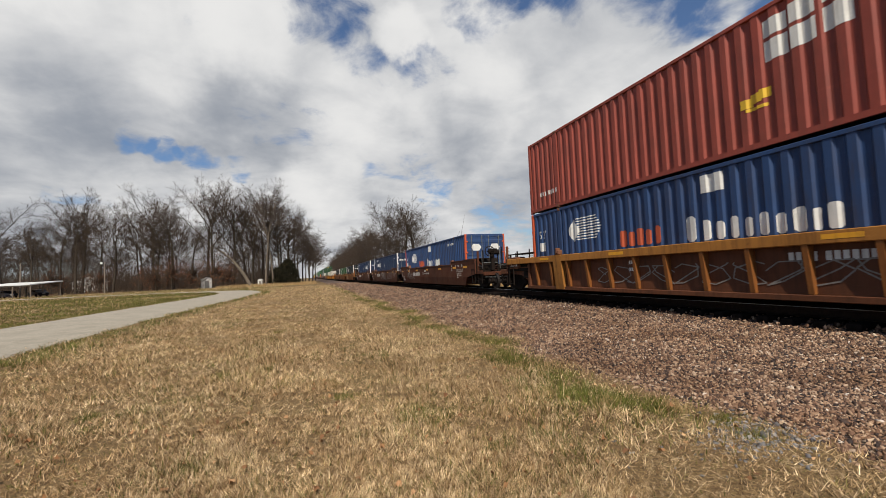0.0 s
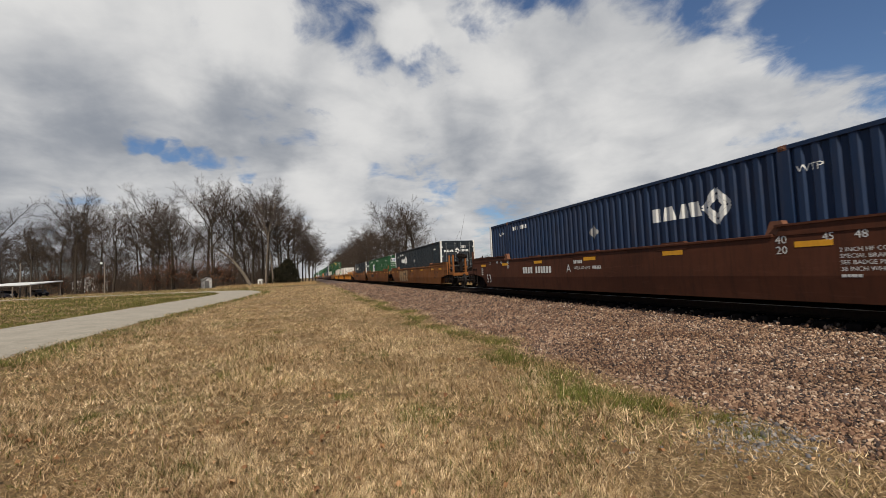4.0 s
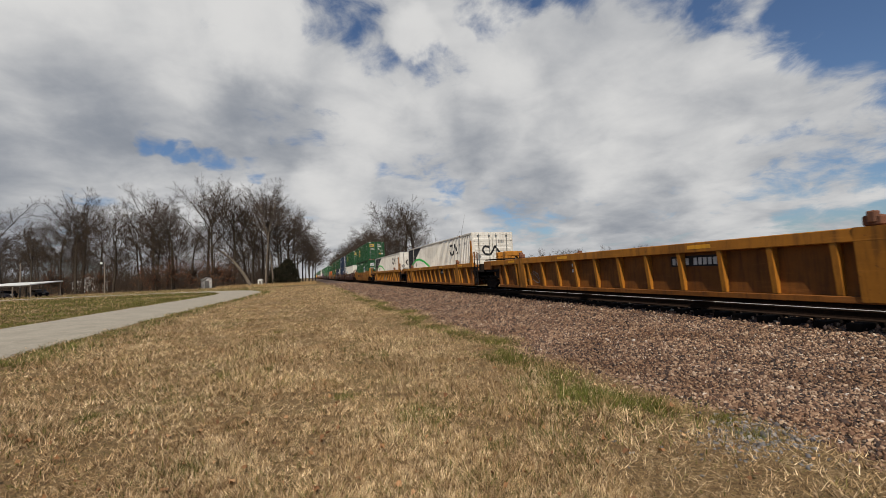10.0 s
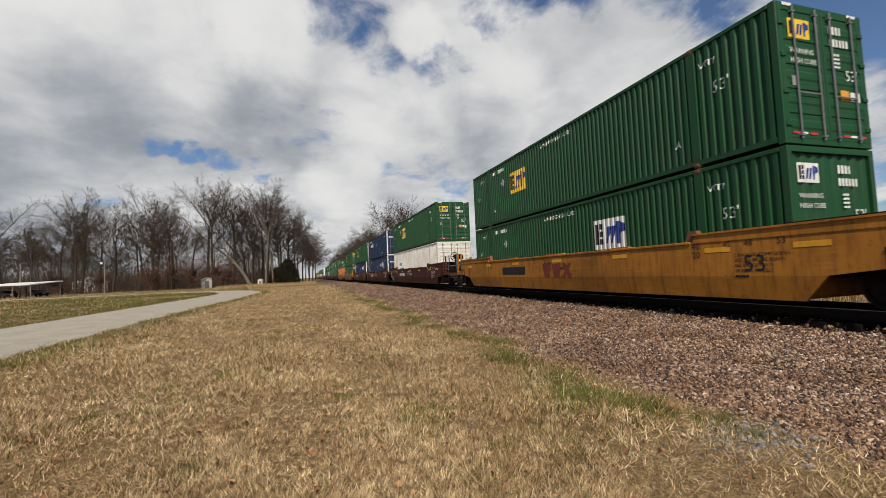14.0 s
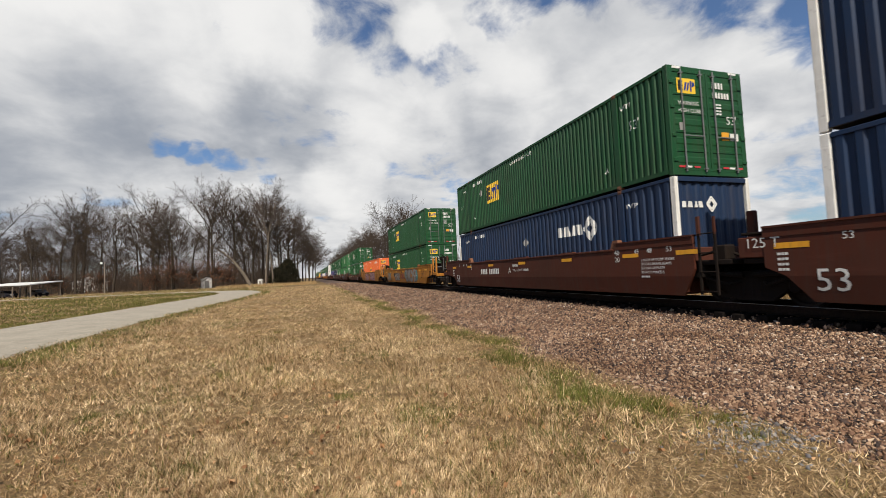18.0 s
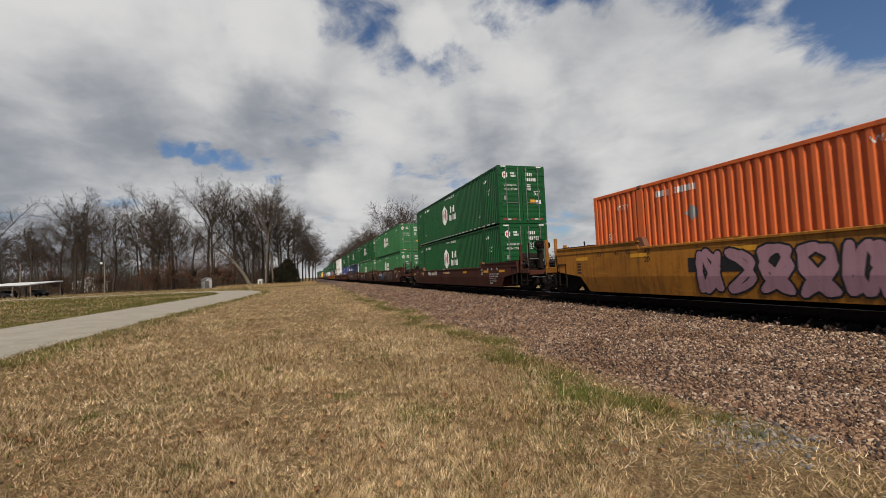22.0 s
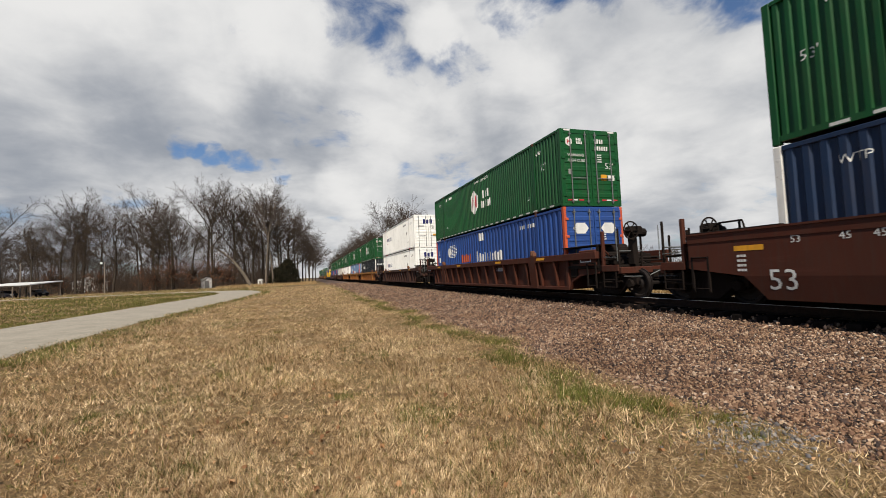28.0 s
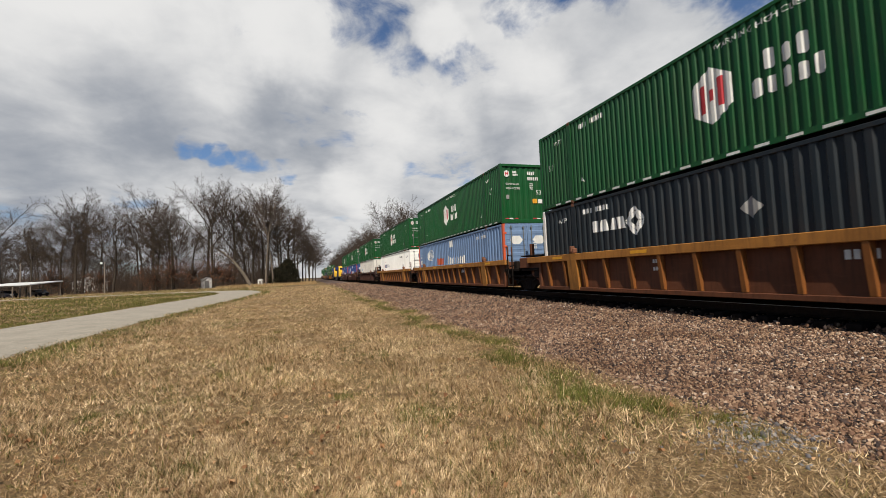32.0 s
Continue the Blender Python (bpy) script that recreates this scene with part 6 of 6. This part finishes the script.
def leafy(name, label, category, x, y, w, h, n, mat, seed, cone=False, size=0.16):
    """A trunk with many small leaf cards gathered in clumps."""
    r = np.random.default_rng(seed)
    top = new(name)
    tagged(top, label, category)
    top.matrix_basis = pose(x, y, 0)
    v, f = tubes([(0, 0, -0.1)], [(0.1, 0, h * 0.8)], [h * 0.018], [h * 0.006], 7)
    part("trunk", np_mesh("trunk", v, f, BARK), BARK, top)
    clumps = r.normal(0, 0.55, (60, 3)) * np.array([w / 2, w / 2, h * 0.34]) + np.array([0, 0, h * 0.46])
    if cone:
        z = r.random(160) ** 1.3
        a = r.uniform(0, 6.28, 160)
        rad = w / 2 * np.clip(1.02 - z ** 1.5, 0, 1) ** 0.6 * (0.75 + 0.3 * r.random(160))
        clumps = np.stack([np.cos(a) * rad * 0.85, np.sin(a) * rad * 0.85, 0.25 + z * (h - 0.4)], axis=1)
    c = clumps[r.integers(0, len(clumps), n)] + r.normal(0, 0.22 if cone else 0.4, (n, 3))
    c[:, 2] = np.maximum(c[:, 2], 0.1)
    a, b = r.normal(size=(n, 3)), r.normal(size=(n, 3))
    a /= np.linalg.norm(a, axis=1, keepdims=True)
    b /= np.linalg.norm(b, axis=1, keepdims=True)
    s = size * r.uniform(0.6, 1.4, (n, 1))
    v = np.stack([c - a * s, c + b * s * 0.5, c + a * s, c - b * s * 0.5], axis=1).reshape(-1, 3)
    part("crown", np_mesh("crown", v, np.arange(4 * n).reshape(-1, 4), mat), mat, top)
    if not cone:
        t = c[:: max(1, n // 260)]
        v, f = tubes(np.tile([[0.03, 0, h * 0.35]], (len(t), 1)), t, np.full(len(t), 0.03), np.full(len(t), 0.01), 3)
        part("bough_frame", np_mesh("bough_frame", v, f, TWIG), TWIG, top)
    return top


leafy("cedar_tree", "dark bushy cedar standing before the wood", "tree", -4.9, 116, 6.6, 6.4, 26000, CEDARLEAF, 1, True, 0.15)
leafy("cedar_tree", "low dark cedar bush beside a taller one", "tree", -7.6, 116.5, 4.4, 4.4, 13000, CEDARLEAF, 3, True, 0.15)
for i, (x, y, w, h) in enumerate(((-33, 112, 5, 6), (-29.5, 111, 6, 7), (-26, 113, 5, 6.5), (-21, 112, 6, 7.5), (-18, 111, 4, 4.5), (-46, 118, 5, 5), (-56, 120, 5, 5.5), (-70, 124, 4, 4.5), (-80, 127, 4, 4), (-36, 118, 5, 5))):
    leafy("young_oak", "young oak still holding russet dead leaves", "tree", x, y, w * 1.1, h * 1.35, 900 + 150 * (i % 4), OAKLEAF, 20 + i, size=0.12)


def build_brush():
    """Thin undergrowth that fills the wood between the trunks."""
    n = 16000
    y = RNG.uniform(116, 300, n)
    x = RNG.uniform(-1.05, -0.03, n) * y
    h = (RNG.gamma(3.0, 1.15, n) + 0.6) * (1 + np.clip(y - 165, 0, 70) * 0.014)
    p0 = np.stack([x, y, 0 * x - 0.05], axis=1)
    d = RNG.normal(0, 0.28, (n, 3))
    d[:, 2] = 1
    p1 = p0 + d * h[:, None]
    v, f = tubes(p0, p1, 0.035 + 0.0004 * (y - 116), np.full(n, 0.014), 3)
    q0 = p0 + d * (h * RNG.uniform(0.3, 0.8, n))[:, None]
    e = RNG.normal(0, 0.6, (n, 3))
    e[:, 2] = np.abs(e[:, 2]) + 0.3
    v2, f2 = tubes(q0, q0 + e * (h * 0.4)[:, None], np.full(n, 0.018), np.full(n, 0.008), 3)
    tagged(new("undergrowth", np_mesh("undergrowth", np.concatenate([v, v2]), np.concatenate([f, f2 + len(v)]), TWIG)), "tangled brown leafless undergrowth in the wood", "undergrowth", kind="stuff")
    n = 9000
    y = np.concatenate([RNG.uniform(60, 360, n), RNG.uniform(210, 300, n)])
    x = np.concatenate([RNG.uniform(16.5, 24, n), RNG.uniform(40, 520, n)])
    h = RNG.gamma(3.0, 0.9, 2 * n) + 0.4
    p0 = np.stack([x, y, 0 * x - 0.05], axis=1)
    d = RNG.normal(0, 0.3, (2 * n, 3))
    d[:, 2] = 1
    v, f = tubes(p0, p0 + d * h[:, None], np.full(2 * n, 0.04), np.full(2 * n, 0.014), 3)
    tagged(new("brushwood", np_mesh("brushwood", v, f, TWIG)), "low leafless brush beyond the track", "undergrowth", kind="stuff")


build_brush()


# ---- things at the wood's edge ----
def carport():
    top = new("carport")
    tagged(top, "long open-sided carport with a pale tin roof", "carport")
    top.matrix_basis = pose(-53.5, 104, 0, 0, 0, 62)
    for i in range(12):
        y = -6.6 + 1.1 * i
        part("roof_sheet", Geo().prism([(-2.9, 2.35), (2.9, 2.85), (2.9, 3.02), (-2.9, 2.52)], "y", y + 0.01, y + 1.09), TINROOF, top)
    for x, h in ((-2.6, 2.35), (2.6, 2.7)):
        for y in (-6.3, -2.1, 2.1, 6.3):
            part("post", Geo().box(x - 0.08, x + 0.08, y - 0.08, y + 0.08, -0.1, h, 0.012), WOODM, top)
        part("beam", Geo().box(x - 0.06, x + 0.06, -6.6, 6.6, h - 0.22, h - 0.02, 0.01), WOODM, top)


def parked_car(x, y, rz, label):
    top = new("parked_car")
    tagged(top, label, "car")
    top.matrix_basis = pose(x, y, 0, 0, 0, rz)
    prof = [(-2.2, 0.35), (-2.25, 0.75), (-1.9, 0.95), (-1.3, 1.0), (-0.7, 1.45), (0.9, 1.48), (1.6, 1.02), (2.1, 0.95), (2.2, 0.6), (2.15, 0.35)]
    part("body", Geo().prism(prof, "x", -0.86, 0.86), DARKCAR, top)
    part("side_window", Geo().prism([(-1.15, 1.04), (-0.65, 1.38), (0.85, 1.40), (1.35, 1.04)], "x", -0.868, 0.868), GLASSD, top)
    for sy in (-1.35, 1.35):
        for sx in (-0.8, 0.8):
            part("wheel", Geo().turned([(-0.1, 0.0), (-0.1, 0.30), (-0.07, 0.33), (0.07, 0.33), (0.1, 0.30), (0.1, 0.0)], "x", (sx, sy, 0.33), 14), GEAR, top)
    part("number_bar", Geo().box(-0.25, 0.25, -2.262, -2.25, 0.6, 0.72), DWHITE, top)


def shed(x, y, rz, w, d, h, label):
    top = new("shed")
    tagged(top, label, "shed")
    top.matrix_basis = pose(x, y, 0, 0, 0, rz)
    g = Geo()
    for sx in (-1, 1):
        g.box(*sorted((sx * w / 2, sx * (w / 2 - 0.1))), -d / 2, d / 2, 0, h)
    k, t = min(0.5, w * 0.3), min(2.0, h * 0.85)
    g.box(-w / 2, -k, -d / 2, -d / 2 + 0.1, 0, h).box(k, w / 2, -d / 2, -d / 2 + 0.1, 0, h).box(-k, k, -d / 2, -d / 2 + 0.1, t, h).box(-w / 2, w / 2, d / 2 - 0.1, d / 2, 0, h)
    part("wall", g, WHITE, top)
    part("roof", Geo().prism([(-w * 0.56, h), (w * 0.56, h), (0, h + w * 0.22)], "y", -d * 0.56, d * 0.56), TINROOF, top)
    part("door", Geo().box(0.01 - k, k - 0.01, -d / 2 + 0.02, -d / 2 + 0.07, 0.02, t - 0.01, 0.01), DGREY, top)


def utility_pole(x, y, h, lamp):
    top = new("utility_pole")
    tagged(top, "thin wooden pole with a white yard lamp" if lamp else "weathered pale utility pole before the wood", "pole")
    top.matrix_basis = pose(x, y, 0)
    part("pole", Geo().tube((0, 0, -0.2), (0, 0, h), 0.13, 0.09, 8), WOODM, top)
    if lamp:
        part("lamp_arm", Geo().pipe([(0, 0, h - 0.3), (-0.3, -0.2, h - 0.1), (-0.5, -0.3, h - 0.1)], 0.04), STEEL, top)
        part("lamp_head", Geo().turned([(-0.38, 0.0), (-0.35, 0.22), (-0.05, 0.24), (0.08, 0.08), (0.08, 0.0)], "z", (-0.5, -0.3, h - 0.1), 12), POSTW, top)


carport()
parked_car(-55.5, 104.5, 40, "dark parked saloon car under the tin roof")
parked_car(-51.5, 106, 45, "dark parked car in the shade of the carport")
shed(-23.6, 117, 12, 2.6, 2.4, 2.2, "small white shed among the trees")
shed(-11.6, 118, -5, 1.1, 1.1, 1.5, "small white hut behind the leaning tree")
shed(-68, 168, 20, 9, 6, 3.0, "distant white house deep in the wood")
utility_pole(-56.5, 110, 7.0, False)
utility_pole(-42.7, 112, 6.9, True)


# ---- the train ----
SPECS["panel_single"] = dict(SPECS["panel_white"], end="doors", label="dark green corrugated container with a white panel near its end")
SPECS["panel_single"]["side"] = [(n, m, p, 12.1 if "logo" in n else 4.85 if n == "placard" else y, z) for n, m, p, y, z in SPECS["panel_white"]["side"]]
SPECS["navy_bars_low"] = dict(SPECS["navy_bars"], label="white corrugated container low in the well")
LIVERY = dict(
    brown=(DKBROWN, "rust-brown smooth-sided well car", "smooth", None, DWHITE, False), tan=(TAN, "tan-orange smooth-sided well car, dusty", "smooth", None, DBLACK, True),
    yellow=(YELLOW, "yellow smooth-sided well car, weathered", "smooth", None, DBLACK, True), maroon=(MAROON, "dark maroon smooth-sided well car", "smooth", None, DWHITE, False),
    # rib_yellow: plates in the shade-darkened yellow, chord and ribs in the plain one
    rib_yellow=(SHADEYEL, "yellow ribbed-sided well car, weathered", "castle", YELLOW, DWHITE, True), rib_old=(BROWN, "brown ribbed well car with a faded orange top chord", "ribbed", AMBER, DWHITE, False),
    rib_maroon=(MAROON, "maroon ribbed-sided well car", "ribbed", MAROON, DWHITE, False), rib_dark=(DARKB, "dark brown ribbed-sided well car", "ribbed", DARKB, DWHITE, False))


def build_train():
    cars, box_of = {}, {}
    for i, (s, kind, ahead, behind, letter, loads) in enumerate(CARS):
        gap0 = s - CARS[i - 1][0] - LONG if i else 7.5
        gap1 = CARS[i + 1][0] - s - LONG if i + 1 < len(CARS) else 7.5
        mat, label, style, chord, marks, plate = LIVERY[kind]
        ob = well_car(mat, label + (", empty" if not loads else ""), style, ahead, behind, gap0, gap1, chord, letter, marks, s not in (153.3, 217.1, 374.5), plate, 0.3 if s == 350.88 else 0.0, s in (129.55, 350.88, 412.62), 0 if s == 350.88 else 0.9 if s in (217.1, 327.65) else 16.3)
        cars[s] = ob
        TRAIN.append((ob, s, 0.0))
        for level, key in enumerate(loads):
            box_of[s] = load(key, s, level)
    graffiti(cars[43.8], 1, 9.6, 0.85, 6, 0.62, 0.95, None, DSILVER)
    scribble(cars[43.8], 2, 5.2, 1.0, 5, 0.6, 0.7, DSILVER)
    scribble(cars[23.58], 3, 14.6, 1.05, 7, 0.4, 0.5, DSILVER)
    graffiti(cars[88.9], 4, 13.3, 0.80, 4, 0.92, 1.02, DTAN, DDARK, fat=0.18)
    scribble(cars[88.9], 41, 9.55, 1.5, 1, 0.4, 0.36, DDARK)
    graffiti(cars[304.05], 5, 15.9, 0.85, 3, 0.6, 0.8, DSILVER, DBLACK)
    graffiti(cars[304.05], 6, 11.8, 0.85, 4, 0.58, 0.72, DSILVER, DBLACK)
    graffiti(cars[304.05], 61, 6.9, 0.76, 4, 1.05, 1.12, DSILVER, DDARK, fat=0.18)
    part("spray_patch", flat_decal([blob(random.Random(8), 1.5, 0.9)], 7.3, 0.95, False, 1), DTEAL, cars[304.05])
    part("spray_patch", flat_decal([blob(random.Random(9), 1.2, 1.0)], 3.3, 0.85, False, 1), DTEAL, cars[304.05])
    scribble(cars[304.05], 62, 2.8, 1.25, 2, 0.25, 0.3, DWHITE)
    part("spray_patch", flat_decal([blob(random.Random(28), 5.4, 1.2)], 7.6, 0.76, False, 1), DMAUVE, cars[327.65])
    graffiti(cars[327.65], 7, 6.9, 0.76, 4, 1.05, 1.12, DPINK, DBLACK, fat=0.18)
    graffiti(cars[327.65], 71, 12.3, 0.78, 5, 0.72, 1.0, DPINK, DBLACK)
    scribble(cars[327.65], 72, 7.7, 1.5, 3, 0.15, 0.2, DBLACK)
    part("serial_strip", side_decal([rect(0, 0, 0.75, 0.24), rect(0.8, 0, 1.9, 0.24)], 3.8, 2.3, 0.205, 1), DWHITE, box_of[327.65])
    graffiti(cars[374.5], 10, 12.1, 0.85, 5, 0.72, 0.9, None, DCYAN)
    graffiti(cars[374.5], 101, 7.2, 0.80, 5, 0.72, 1.0, None, DSILVER)
    graffiti(cars[393.7], 11, 12.5, 0.9, 8, 0.7, 0.8, None, DSILVER)
    graffiti(cars[412.62], 12, 14.4, 0.85, 4, 0.7, 0.95, None, DSILVER)
    graffiti(cars[412.62], 13, 9.6, 0.9, 5, 0.75, 0.9, None, DSILVER)
    scribble(cars[412.62], 14, 4.6, 1.2, 4, 0.7, 0.6, DSILVER)
    scribble(cars[260.8], 15, 3.0, 1.0, 2, 0.5, 0.7, DNAVY)
    scribble(cars[240.65], 16, 4.0, 0.9, 3, 0.7, 0.9, DNAVY)
    scribble(cars[-0.5], 17, 12.0, 0.95, 12, 0.75, 0.5, DSILVER, True)
    part("spray_patch", flat_decal([rect(0, 0, 0.9, 0.8)], 9.2, 0.85, True, 1), DTEAL, cars[193.5])
    part("spray_patch", flat_decal([rect(0, 0, 0.9, 0.8)], 8.0, 0.85, True, 1), DTEAL, cars[193.5])
    arrow = [[(1.30, 0.5), (1.55, 0.5), (1.92, 0.0), (1.67, 0.0)], [(1.30, 0.0), (1.50, 0.0), (1.92, 0.5), (1.72, 0.5)]]
    bars = [[(0, 0.5), (0.12, 0), (0.50, 0), (0.60, 0.5)], [(0.66, 0.5), (0.76, 0), (1.14, 0), (1.26, 0.5)]]
    for s, m, y in ((109.45, DRUST, 8.15), (304.05, DRUST, 9.15), (217.1, DRUST, 8.9)):
        part("logo_mark", flat_decal(bars + arrow, y, 1.14 if s < 300 else 1.03, False, 1), m, cars[s])
    scribble(cars[153.3], 18, 14.0, 0.9, 2, 0.6, 0.5, DSILVER, True)


build_train()


def locomotive(s, label):
    top = new("locomotive")
    tagged(top, label, "locomotive", "locomotives in the train")
    part("frame", Geo().box(-1.5, 1.5, -0.4, 21.4, 1.25, 1.55, 0.03), BLACKP, top)
    part("nose", Geo().prism([(0.6, 1.55), (0.6, 2.7), (0.9, 3.0), (2.6, 3.0), (2.6, 1.55)], "x", -0.95, 0.95), DYELLOW, top)
    part("cab", Geo().prism([(2.4, 1.55), (2.3, 3.2), (2.6, 4.5), (5.0, 4.6), (5.0, 1.55)], "x", -1.5, 1.5), DYELLOW, top)
    for x in (-0.75, 0.75):
        part("windscreen", Geo().box(x - 0.5, x + 0.5, 2.36, 2.44, 3.35, 4.0, 0.01), GLASSD, top)
    part("hood", Geo().box(-0.95, 0.95, 5.0, 15.0, 1.55, 4.35, 0.06), DBLUE, top)
    part("radiator", Geo().prism([(-0.95, 1.55), (-0.95, 3.6), (-1.5, 3.9), (-1.5, 4.5), (1.5, 4.5), (1.5, 3.9), (0.95, 3.6), (0.95, 1.55)], "y", 15.0, 20.6), DBLUE, top)
    part("fuel_tank", Geo().box(-1.4, 1.4, 8.0, 13.0, 0.75, 1.25, 0.08), BLACKP, top)
    part("pilot", Geo().prism([(-0.6, 0.6), (-0.4, 1.5), (-0.2, 1.5), (-0.2, 0.6)], "x", -1.3, 1.3), BLACKP, top)
    part("handrail", Geo().pipe([(-1.48, 5.2, 1.55), (-1.48, 5.2, 2.5), (-1.48, 20.5, 2.5), (-1.48, 20.5, 1.55)], 0.025), DYELLOW, top)
    truck(top, 3.2)
    truck(top, 17.6)
    TRAIN.append((top, s, 0.0))
    return top


locomotive(609.0, "blue and yellow diesel locomotive coupled mid-train")
locomotive(632.0, "dark blue diesel locomotive behind the first one")
FAR = [(657, "rib_yellow", ("panel",)), (680, "maroon", ("hexagon", "hexagon")), (703, "tan", ("navy",)), (726, "yellow", ("panel", "panel")), (749, "maroon", ("hexagon",)), (772, "rib_dark", ("white", "hexagon"))]
for s, kind, loads in FAR:
    mat, label, style, chord, marks, plate = LIVERY[kind]
    TRAIN.append((well_car(mat, label, style, "C", "C", 7.0, 7.0, chord, "", marks, True, plate), s, 0.0))
    for level, key in enumerate(loads):
        load(key, s, level)


def motions():
    """The train rolls past, its wheels turn, and the clouds drift."""
    times = (0, 8, 16, 24, 32)
    for ob, s, z in TRAIN:
        walk(ob, [(t, pose(TRACK, s - SPEED * t, z)) for t in times])
    turn = math.degrees(SPEED / 0.415) / FPS
    first = WHEELS[0]
    walk(first, [(i / FPS, pose(0, 0, 0, turn * i)) for i in range(32 * FPS + 1)])
    keys = first.animation_data
    for w in WHEELS[1:]:
        w.rotation_mode = "QUATERNION"
        w.animation_data_create()
        w.animation_data.action = keys.action
        w.animation_data.action_slot = keys.action_slot
    walk(cloud_drift, [(t, pose(0, 0, 0, 0, 0, -0.17 * (t - 16))) for t in times])


motions()
